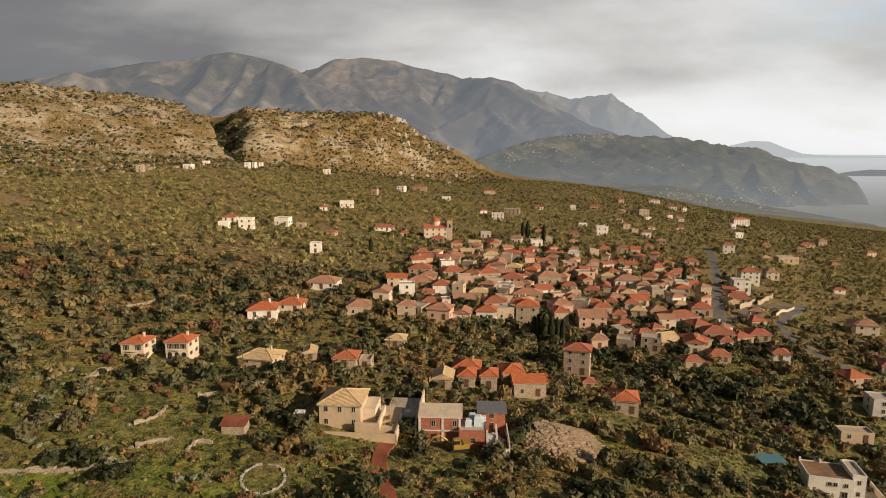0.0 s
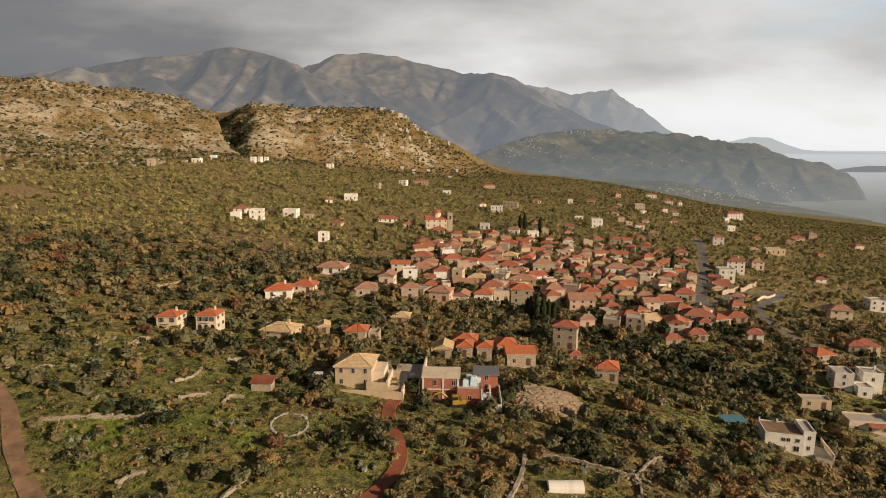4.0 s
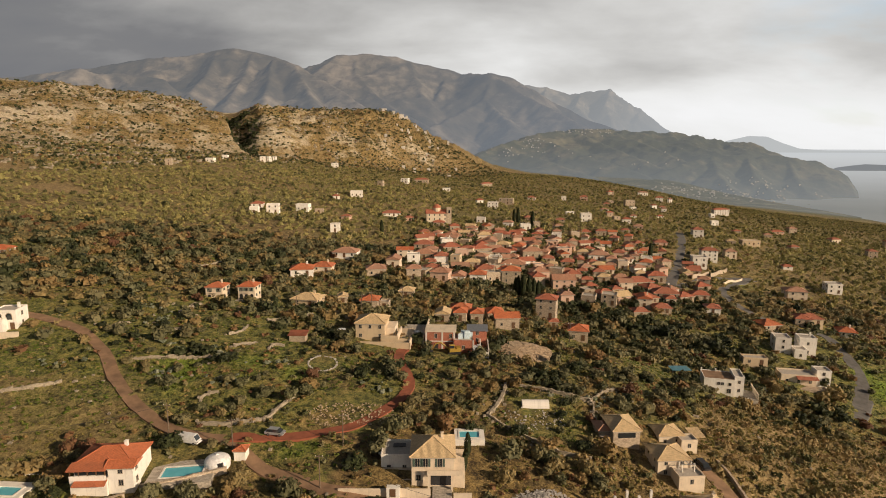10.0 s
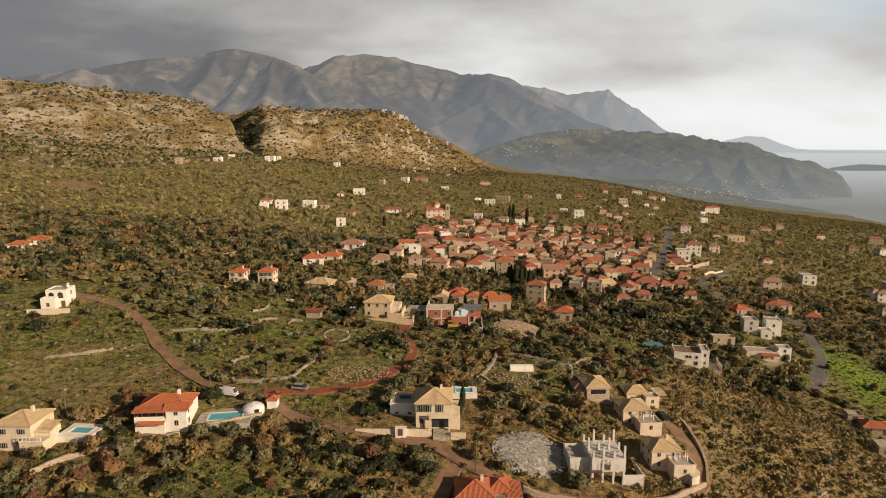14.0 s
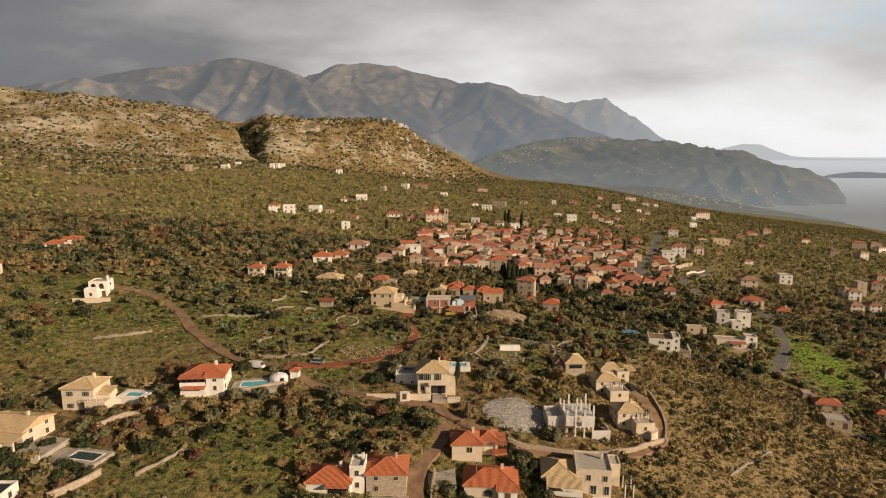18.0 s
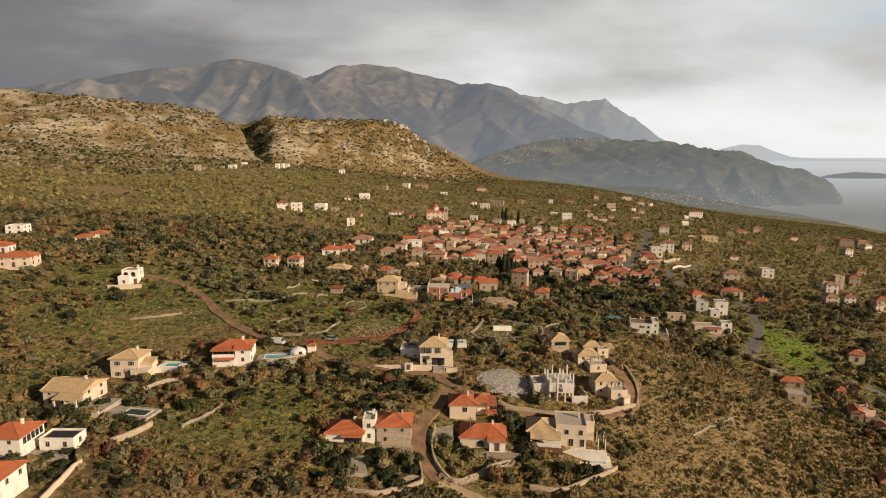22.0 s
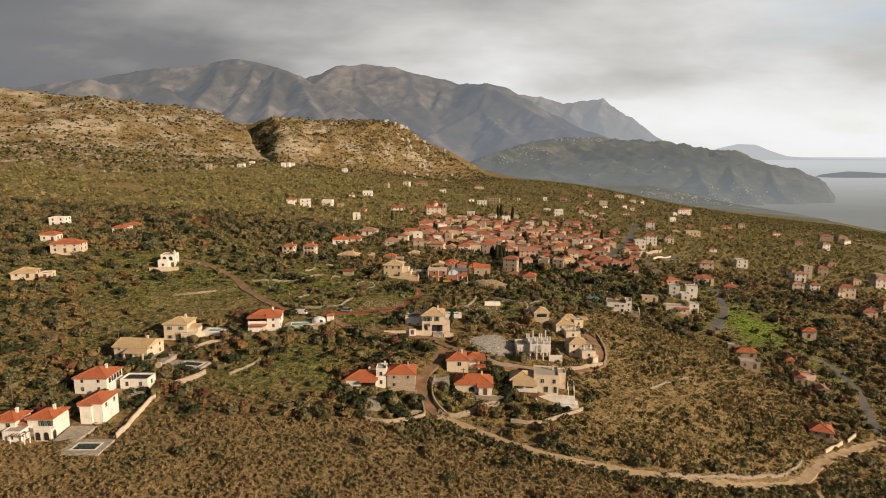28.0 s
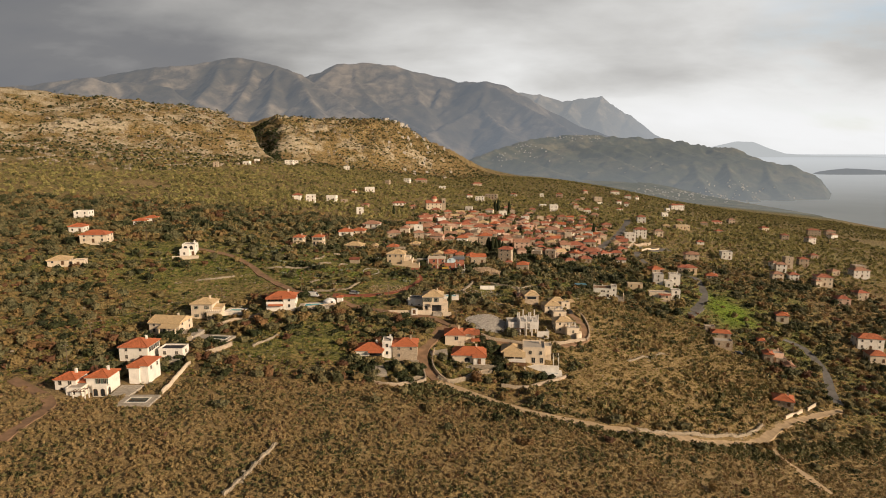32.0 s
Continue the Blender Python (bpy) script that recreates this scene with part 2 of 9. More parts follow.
sw = Nodes("sea_water")
v, _ = sw.coords(False)
sw.b.inputs["Specular IOR Level"].default_value = 0.15
SEAWATER = sw.end(sw.ramp(sw.noise(v, 0.004), [(0.3, (0.31, 0.39, 0.48)), (0.7, (0.35, 0.43, 0.52))]), 0.7)
# haze over the far sea is painted as emission that grows with y
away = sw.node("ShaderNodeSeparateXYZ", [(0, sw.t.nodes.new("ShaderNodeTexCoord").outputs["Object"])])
sea_haze_glow = sw.node("ShaderNodeEmission", Color=(0.56, 0.575, 0.585, 1), Strength=1.0)
far_sea = sw.node("ShaderNodeMixShader", [(0, sw.math("MULTIPLY", sw.math("DIVIDE", sw.math("SUBTRACT", away.outputs[1], 1600.0), 2700.0, True), 0.9)), (1, sw.b.outputs[0]), (2, sea_haze_glow.outputs[0])])
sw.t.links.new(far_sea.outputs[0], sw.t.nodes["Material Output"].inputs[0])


def ground_material():
    """Grass, dry scrub, red-brown earth and pale rock, spread by masks of the plan."""
    n = Nodes("hillside_ground")
    v = n.t.nodes.new("ShaderNodeTexCoord").outputs["Object"]

    def mask(name):
        a = n.t.nodes.new("ShaderNodeAttribute")
        a.attribute_name = name
        return a.outputs["Fac"]
    a, b, c, d = n.noise(v, 0.018), n.noise(v, 0.09), n.noise(v, 0.5), n.noise(v, 2.2)
    tuft = n.math("ADD", n.math("MULTIPLY", c, 0.55), n.math("MULTIPLY", d, 0.45))
    grass = n.ramp(tuft, [(0.40, (0.026, 0.032, 0.006)), (0.5, (0.122, 0.130, 0.032)), (0.60, (0.275, 0.240, 0.068))])
    dry = n.ramp(n.math("ADD", n.math("MULTIPLY", c, 0.6), n.math("MULTIPLY", d, 0.4)),
                 [(0.40, (0.034, 0.023, 0.009)), (0.5, (0.165, 0.116, 0.042)), (0.60, (0.330, 0.238, 0.090))])
    earth = n.ramp(c, [(0.3, (0.080, 0.056, 0.026)), (0.7, (0.190, 0.128, 0.060))])
    col = n.mix(n.math("MULTIPLY", n.math("SUBTRACT", b, 0.50), 6.0, True), dry, earth)
    patch = n.math("ADD", n.math("MULTIPLY", n.math("SUBTRACT", a, 0.50), 2.0), n.math("MULTIPLY", n.math("SUBTRACT", b, 0.5), 3.0))
    col = n.mix(n.math("ADD", n.math("SUBTRACT", n.math("MULTIPLY", mask("meadow"), 2.0), 0.75), patch, True), col, grass)
    lush = n.ramp(tuft, [(0.38, (0.075, 0.120, 0.010)), (0.60, (0.200, 0.290, 0.022))])
    col = n.mix(n.math("ADD", n.math("SUBTRACT", n.math("MULTIPLY", mask("lush"), 2.2), 0.6), n.math("MULTIPLY", n.math("SUBTRACT", b, 0.5), 3.0), True), col, lush)
    straw = n.ramp(n.math("ADD", n.math("MULTIPLY", c, 0.5), n.math("MULTIPLY", d, 0.5)), [(0.36, (0.100, 0.066, 0.028)), (0.5, (0.235, 0.168, 0.073)), (0.62, (0.370, 0.278, 0.130))])
    col = n.mix(n.math("ADD", n.math("SUBTRACT", n.math("MULTIPLY", mask("straw"), 1.6), 0.3), n.math("MULTIPLY", n.math("SUBTRACT", b, 0.5), 2.0), True), col, straw)
    rocky = n.ramp(n.math("ADD", n.math("MULTIPLY", c, 0.5), n.math("MULTIPLY", d, 0.5)),
                   [(0.32, (0.17, 0.14, 0.085)), (0.5, (0.40, 0.345, 0.245)), (0.7, (0.60, 0.54, 0.42))])
    strata = n.noise(n.node("ShaderNodeMapping", [("Vector", v)], Scale=(0.012, 0.012, 0.30)).outputs[0], 1.0, 4.0)
    rocky = n.mix(n.math("MULTIPLY", n.math("SUBTRACT", strata, 0.52, True), 2.2, True), rocky, (0.16, 0.14, 0.075))
    rk = n.math("ADD", n.math("ADD", n.math("SUBTRACT", n.math("MULTIPLY", mask("rock"), 2.2), 1.25), n.math("MULTIPLY", n.math("SUBTRACT", a, 0.5), 3.0)), n.math("MULTIPLY", n.math("SUBTRACT", n.noise(v, 0.045, 8.0, 0.7), 0.5), 5.0), True)
    col = n.mix(rk, col, rocky)
    # far plain: haze is painted into this base colour, which is lightened for it
    far = n.ramp(n.math("ADD", n.math("MULTIPLY", a, 0.5), n.math("MULTIPLY", b, 0.5)), [(0.35, (0.075, 0.095, 0.060)), (0.55, (0.130, 0.145, 0.085)), (0.7, (0.24, 0.23, 0.15))])
    col = n.mix(mask("plain"), col, far)
    n.bump(n.math("ADD", c, d), 0.9, 0.45)
    return n.end(col, 0.95)


def haze_glow_material(name, low, high, stone, haze_tint, amount, side=(0, 1, 0.0), foot=(-130, 100, 0.0), patch=(0.0022, 0.012)):
    """Far slopes with haze painted in as an emissive tint, more of it further off (side, over x) and lower down (foot,
    over z).
    """
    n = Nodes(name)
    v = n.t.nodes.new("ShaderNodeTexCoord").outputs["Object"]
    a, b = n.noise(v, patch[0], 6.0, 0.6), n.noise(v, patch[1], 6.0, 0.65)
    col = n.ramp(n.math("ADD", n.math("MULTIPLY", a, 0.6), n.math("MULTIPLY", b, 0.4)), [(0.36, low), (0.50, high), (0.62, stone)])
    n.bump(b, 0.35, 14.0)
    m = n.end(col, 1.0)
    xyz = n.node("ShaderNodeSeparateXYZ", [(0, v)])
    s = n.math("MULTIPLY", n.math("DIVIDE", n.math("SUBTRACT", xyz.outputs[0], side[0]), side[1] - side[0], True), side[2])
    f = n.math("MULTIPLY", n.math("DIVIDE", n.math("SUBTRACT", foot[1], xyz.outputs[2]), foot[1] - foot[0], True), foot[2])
    # haze: emission blended over the surface's own colour
    glow = n.node("ShaderNodeEmission", Color=(*haze_tint, 1), Strength=1.0)
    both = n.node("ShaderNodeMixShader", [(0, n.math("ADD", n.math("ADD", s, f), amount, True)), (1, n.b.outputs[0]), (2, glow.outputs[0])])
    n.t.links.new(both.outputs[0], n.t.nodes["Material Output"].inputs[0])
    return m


GROUND = ground_material()
# the single number is how much haze glow covers each colour
FARMOUNT = haze_glow_material("far_mountain", (0.040, 0.042, 0.034), (0.100, 0.092, 0.070), (0.30, 0.265, 0.21), (0.205, 0.225, 0.252), 0.47, (-500, 900, 0.24), (-100, 420, 0.18))
RIDGEHAZE = haze_glow_material("hazy_ridge", (0.050, 0.050, 0.040), (0.110, 0.102, 0.080), (0.32, 0.285, 0.23), (0.330, 0.345, 0.360), 0.64, (900, 1700, 0.25), (-100, 420, 0.2))
MIDHILLS = haze_glow_material("hazy_hills", (0.030, 0.040, 0.024), (0.058, 0.066, 0.038), (0.170, 0.152, 0.090), (0.240, 0.258, 0.266), 0.38, (300, 1900, 0.06), (-130, 60, 0.34), (0.0045, 0.020))
PLAINLAND = haze_glow_material("coastal_plain", (0.030, 0.042, 0.026), (0.085, 0.095, 0.055), (0.22, 0.20, 0.13), (0.235, 0.252, 0.250), 0.40, (300, 1900, 0.08), (-130, 120, 0.0), (0.010, 0.05))
HAZYWALL = haze_glow_material("hazy_house_walls", (0.30, 0.28, 0.25), (0.42, 0.40, 0.36), (0.55, 0.52, 0.47), (0.235, 0.252, 0.262), 0.42)
HAZEISLE = haze_glow_material("hazy_island", (0.018, 0.024, 0.016), (0.036, 0.042, 0.028), (0.085, 0.082, 0.058), (0.25, 0.265, 0.28), 0.75)
FARCOAST = haze_glow_material("far_coast", (0.018, 0.024, 0.016), (0.036, 0.042, 0.028), (0.085, 0.082, 0.058), (0.48, 0.495, 0.50), 0.93)

# ---- lie of the land: heights in metres along lines of equal y ----
LAND_X = np.array([-500, -300, -200, -120, -60, 0, 60, 120, 180, 300, 500], float)
LAND = {
    -250: (1, -20, -23, -25, -26, -31, -42, -56, -71, -95, -125),
    -100: (10, -13, -17, -19, -21, -26, -38, -56, -72, -94, -120),
    -40: (16, -7, -13, -17, -20, -28, -39, -59, -74, -93, -116),
    0: (21, -3, -11, -17, -20, -28, -37, -58, -72, -90, -112),
    40: (26, 1, -7, -16, -16, -19, -28, -50, -65, -86, -109),
    80: (30, 5, -2, -9, -10, -13, -21, -41, -57, -80, -104),
    120: (34, 9, 3, -1, -6, -12, -20, -38, -50, -73, -100),
    160: (38, 12, 6, 3, -5, -12, -22, -32, -41, -66, -95),
    220: (42, 15, 9, 4, -3, -11, -19, -24, -34, -57, -88),
    300: (46, 18, 11, 5, -2, -8, -13, -20, -31, -46, -79),
    400: (50, 25, 15, 6, -1, -8, -12, -17, -23, -39, -70),
    560: (58, 38, 26, 14, 6, -2, -8, -14, -20, -35, -63),
    760: (60, 46, 31, 18, 10, 2, -5, -11, -17, -29, -57),
}
LAND_Y = np.array(sorted(LAND), float)
LAND_Z = np.array([LAND[k] for k in sorted(LAND)], float)
SEA = -120.0
FOOT_X, FOOT_Y = [-700, -510, -400, -250, -120, 0, 100, 200], [520, 590, 640, 745, 830, 930, 1050, 1200]  # foot of the limestone hill


def glide(knots, values, at):
    """Smooth interpolation of the columns of values (knots x n) at the places at (n)."""
    slope = np.gradient(values, knots, axis=0)
    at = np.clip(at, knots[0], knots[-1])
    i = np.clip(np.searchsorted(knots, at) - 1, 0, len(knots) - 2)
    n = np.arange(len(at))
    h = knots[i + 1] - knots[i]
    u = (at - knots[i]) / h
    return ((2 * u**3 - 3 * u**2 + 1) * values[i, n] + (u**3 - 2 * u**2 + u) * h * slope[i, n]
            + (3 * u**2 - 2 * u**3) * values[i + 1, n] + (u**3 - u**2) * h * slope[i + 1, n])


def ramp(x, a, b):
    u = np.clip((x - a) / (b - a), 0, 1)
    return u * u * (3 - 2 * u)


def waves(x, y, size, seed=0.0):
    """Cheap smooth noise from crossed waves, about -1 to 1."""
    a, b = x / size, y / size
    return (np.sin(a * 1.7 + 1.3 * np.sin(b * 1.1 + seed) + seed) * np.cos(b * 1.9 - 1.1 * np.sin(a * 0.9 + 2 * seed))
            + 0.5 * np.sin(a * 3.9 + seed * 3 + 1.7 * np.sin(b * 2.3)) * np.cos(b * 4.3 + seed)) / 1.5


def gorge_depth(x, y):
    """0 to 1: the gorge that climbs back and to the west, steep on one side, a long shaded slope on the other."""
    along = (x + 252) * -0.6 + (y - 734) * 0.8
    off = (x + 252) * 0.8 + (y - 734) * 0.6 + 5 * np.sin(along / 22)
    wide = np.where(off < 0, 11 + 0.02 * np.maximum(along, 0), 14 + 0.36 * np.maximum(along, 0))
    return ramp(1 - np.abs(off) / wide, 0.0, 0.95) * ramp(along, -40, 25) * (1 - 0.45 * ramp(along, 110, 300)) * (1 - ramp(along, 320, 430))


def ground(x, y):
    """Height of the ground at x, y (arrays or numbers)."""
    x, y = np.atleast_1d(np.asarray(x, float)), np.atleast_1d(np.asarray(y, float))
    n = len(x)
    yy = np.clip(y, LAND_Y[0], LAND_Y[-1])
    lines = np.array([glide(LAND_X, np.repeat(row[:, None], n, 1), x) for row in LAND_Z])
    z = glide(LAND_Y, lines, yy)
    z = z - 0.11 * np.maximum(x - 500, 0) + 0.04 * np.maximum(-500 - x, 0)
    # the shoulder beyond the village, then the fall to the coastal plain
    z = z + 14 * ramp(y, 760, 1050) * ramp(x, -50, 250) * (1 - 1.3 * ramp(x, 260, 700))
    z = z - np.maximum(z + 112, 0) * ramp(y, 1260, 1800) * ramp(x, -250, 150)
    # the limestone hill with its scarp and gorge
    foot = np.interp(x, FOOT_X, FOOT_Y)
    tall = np.interp(x, [-900, -510, -395, -300, -235, -120, -93, -28, 31, 107, 200], [88, 73, 69, 70, 78, 98, 98, 70, 50, 16, 0])
    s = y - foot + 16 * waves(x, y, 45, 0.7)
    rise = 0.55 * ramp(s, -20, 120) + 0.45 * ramp(s, 60, 260)
    hill = tall * rise * (1 - 0.5 * ramp(s, 300, 900))
    gorge = gorge_depth(x, y)
    fold = hill * ramp(s, -20, 60) * (1 - 0.8 * ramp(s, 170, 260))
    hill = hill + 0.11 * fold * waves(x + 0.35 * y, y * 0.25, 52, 3.0) + 0.06 * fold * waves(x + 0.2 * y, y * 0.4, 19, 5.0)
    ledge = (hill + 5 * waves(x, y, 60, 1.4)) / 9.0
    ledge = ledge - np.floor(ledge)
    hill = hill + 4.0 * (ramp(ledge, 0.55, 1.0) - ledge) * ramp(hill, 8, 25)
    hill = hill * (1 - 0.95 * gorge)
    z = z + hill + (0.06 * hill) * waves(x, y, 14, 2.0) + (0.05 * hill) * waves(x, y, 6, 4.1)
    # terraces and small unevenness
    near = 1 - ramp(y, 600, 900)
    z = z + near * (0.7 * waves(x, y, 11, 1.0) + 0.35 * waves(x, y, 4.3, 2.5))
    z = z - 22 * ramp(x - 1090 - 0.12 * (y - 1316), -70, 70)
    return np.maximum(z, SEA - 6)


def track_line(x):
    """Where the gravel track runs, above the brown field."""
    return np.interp(x, [-200, -80, -40, 0, 60, 123, 160, 260], [-45, -20, -12, 0, -12, 14, 30, 60])


def slope_top(x):
    """Upper edge of the scrub slope."""
    return np.interp(x, [36, 55, 75, 100, 150], [62, 70, 104, 114, 112])


def gz(x, y):
    return float(ground(x, y)[0])



# ---- building kit ----
class Geo:
    """Collects corners and faces of one mesh."""

    def __init__(self):
        self.v, self.f = [], []

    def add(self, verts, faces):
        k = len(self.v)
        self.v += [tuple(p) for p in verts]
        self.f += [tuple(k + i for i in face) for face in faces]
        return self

    def box(self, x0, x1, y0, y1, z0, z1):
        return self.add([(x0, y0, z0), (x1, y0, z0), (x1, y1, z0), (x0, y1, z0), (x0, y0, z1), (x1, y0, z1), (x1, y1, z1), (x0, y1, z1)],
                        [(0, 3, 2, 1), (4, 5, 6, 7), (0, 1, 5, 4), (1, 2, 6, 5), (2, 3, 7, 6), (3, 0, 4, 7)])

    def bar(self, a, b, r, sides=6, r2=None):
        a, b = Vector(a), Vector(b)
        q = (b - a).to_track_quat("Z", "Y").to_matrix()
        ring = [(math.cos(i * math.tau / sides), math.sin(i * math.tau / sides), 0) for i in range(sides)]
        lo = [a + q @ (Vector(p) * r) for p in ring]
        hi = [b + q @ (Vector(p) * (r if r2 is None else r2)) for p in ring]
        n = sides
        return self.add(lo + hi, [(i, (i + 1) % n, n + (i + 1) % n, n + i) for i in range(n)] + [tuple(range(n))[::-1], tuple(range(n, 2 * n))])

    def mesh(self, name, material):
        key = bpy.data.meshes.new(name)
        key.from_pydata(self.v, [], self.f)
        uv = key.uv_layers.new(name="uv")
        for p in key.polygons:
            nrm = p.normal
            t = Vector((-nrm.y, nrm.x, 0))
            t = t.normalized() if t.length > 1e-3 else Vector((1, 0, 0))
            b = nrm.cross(t)
            for li in p.loop_indices:
                co = key.vertices[key.loops[li].vertex_index].co
                uv.data[li].uv = (co.dot(t), co.dot(b))
        key.materials.append(material)
        return key


def part(name, geo, material, parent=None, label="", m=None):
    """One mesh object under a thing or a part; geo: a Geo or a mesh that is shared."""
    ob = new(name, geo.mesh(name, material) if isinstance(geo, Geo) else geo)
    if m is not None:
        ob.matrix_basis = m
    if parent:
        ob.parent = parent
    if label:
        ob["label"] = label
    return ob


def thing(name, m, label, category, group=""):
    ob = new(name)
    ob.empty_display_size = 0.2
    ob.matrix_basis = m
    return tagged(ob, label, category, group)


KEEP = {}


def kept(key, make):
    if key not in KEEP:
        KEEP[key] = make()
    return KEEP[key]


def window_meshes(w, h, arched=False):
    def frame_mesh():
        g = Geo()
        t, d = 0.09, 0.07
        g.box(-w / 2 - t, -w / 2, -d, 0, 0, h).box(w / 2, w / 2 + t, -d, 0, 0, h)
        g.box(-w / 2 - t, w / 2 + t, -d, 0, h, h + t).box(-w / 2 - t - 0.05, w / 2 + t + 0.05, -d - 0.06, 0, -t, 0)
        g.box(-0.03, 0.03, -d + 0.02, 0, 0, h)
        return g.mesh("window", FRAME)
    return (kept(("wf", w, h), frame_mesh),
            kept(("wp", w, h), lambda: Geo().box(-w / 2, w / 2, -0.03, 0.01, 0, h).mesh("pane", GLASS_AND_SHADE)),
            kept(("ws", w, h), lambda: shutter_geo(w, h).mesh("shutter", SHUT)))


def shutter_geo(w, h):
    g = Geo().box(0, w / 2, -0.05, 0, 0, h)
    for k in range(5):
        g.box(0.04, w / 2 - 0.04, -0.07, -0.05, h * (k + 0.2) / 5, h * (k + 0.8) / 5)
    return g


def far_window(w, h):
    """A framed window with a set-back pane in one piece, for houses that stay far off."""
    def ring(x, z0, z1, y):
        return [(-x, y, z0), (x, y, z0), (x, y, z1), (-x, y, z1)]
    g = Geo()
    g.add(ring(w / 2 + 0.1, -0.1, h + 0.1, 0.02) + ring(w / 2 + 0.1, -0.1, h + 0.1, -0.08) + ring(w / 2, 0, h, -0.08) + ring(w / 2, 0, h, -0.01),
          [(a + i, a + (i + 1) % 4, a + 4 + (i + 1) % 4, a + 4 + i) for a in (0, 4, 8) for i in range(4)] + [(12, 13, 14, 15)])
    me = g.mesh("window", FRAME)
    me.materials.append(GLASS_AND_SHADE)
    me.polygons[12].material_index = 1
    return me


def put_window(house, m, w=0.9, h=1.25, shutters=False):
    if house.matrix_basis.translation.y > 190 and not shutters:
        return part("window", kept(("far", w, h), lambda: far_window(w, h)), None, house, m=m)
    f, p, s = window_meshes(w, h)
    win = part("window", f, None, house, m=m)
    part("pane", p, None, win)
    if shutters:
        part("shutter", s, None, win, m=pose(-w - 0.05, -0.02, 0))
        part("shutter", s, None, win, m=pose(w / 2 + 0.1, -0.02, 0))
    return win


def roof_geo(w, d, h, rise, kind, over=0.45, t=0.16):
    """A hip or gable roof over a w x d plan, with its top at h + rise; returns roof and ridge tiles."""
    a, b = w / 2 + over, d / 2 + over
    z0 = h - over * rise / (min(w, d) / 2)
    g, cap = Geo(), Geo()
    along = w >= d
    run = abs(a - b) if kind == "hip" else (a if along else b)
    r0, r1 = ((-run, 0), (run, 0)) if along else ((0, -run), (0, run))
    low = [(-a, -b, z0), (a, -b, z0), (a, b, z0), (-a, b, z0)]
    top = [(r0[0], r0[1], h + rise), (r1[0], r1[1], h + rise)]
    vs = [(x, y, z - t) for x, y, z in low] + low + top
    fs = [(3, 2, 1, 0), (0, 1, 5, 4), (1, 2, 6, 5), (2, 3, 7, 6), (3, 0, 4, 7)]
    if along:
        fs += [(4, 5, 9, 8), (5, 6, 9), (6, 7, 8, 9), (7, 4, 8)]
        hips = [(4, 8), (7, 8), (5, 9), (6, 9)]
    else:
        fs += [(4, 5, 8), (5, 6, 9, 8), (6, 7, 9), (7, 4, 8, 9)]
        hips = [(4, 8), (5, 8), (6, 9), (7, 9)]
    g.add(vs, fs)
    for i, j in hips + ([(8, 9)] if run > 0.3 else []):
        cap.bar(Vector(vs[i]) + Vector((0, 0, 0.02)), Vector(vs[j]) + Vector((0, 0, 0.02)), 0.11, 5)
    return g, cap


def facade(house, w, d, h, face, door=False, shutters=False, cols=0, skip=(), m=Matrix()):
    """Windows, and a door, on one side: face 0 looks to -y, 1 to +x, 2 to +y, 3 to -x."""
    span = w if face in (0, 2) else d
    reach = d / 2 if face in (0, 2) else w / 2
    storeys = max(1, int(round(h / 3.0)))
    cols = cols or max(1, int(span / 3.4))
    turn = m @ pose(0, 0, 0, 0, 0, 90 * face)
    for s in range(storeys):
        for c in range(cols):
            if (s, c) in skip:
                continue
            x = -span / 2 + span * (c + 0.5) / cols
            z = h * s / storeys
            if door and s == 0 and c == cols // 2:
                put_door(house, turn @ pose(x, -reach, z + 0.05))
                continue
            put_window(house, turn @ pose(x, -reach, z + 1.0), 0.8, 1.15, shutters)


def put_door(house, m):
    dm = kept("door", lambda: Geo().box(-0.5, 0.5, -0.07, 0.01, 0, 2.1).box(-0.6, -0.5, -0.1, 0, 0, 2.2).box(0.5, 0.6, -0.1, 0, 0, 2.2).box(-0.6, 0.6, -0.1, 0, 2.1, 2.2).mesh("door", WOOD))
    hm = kept("handle", lambda: Geo().box(0.34, 0.42, -0.14, -0.07, 0.95, 1.1).mesh("handle", METAL))
    door = part("door", dm, None, house, m=m)
    part("handle", hm, None, door)


def chimney(house, m, material):
    g = Geo().box(-0.3, 0.3, -0.3, 0.3, -1.2, 0.9).box(-0.38, 0.38, -0.38, 0.38, 0.9, 1.0).box(-0.12, 0.12, -0.12, 0.12, 1.0, 1.15)
    part("chimney", g, material, house, m=m)


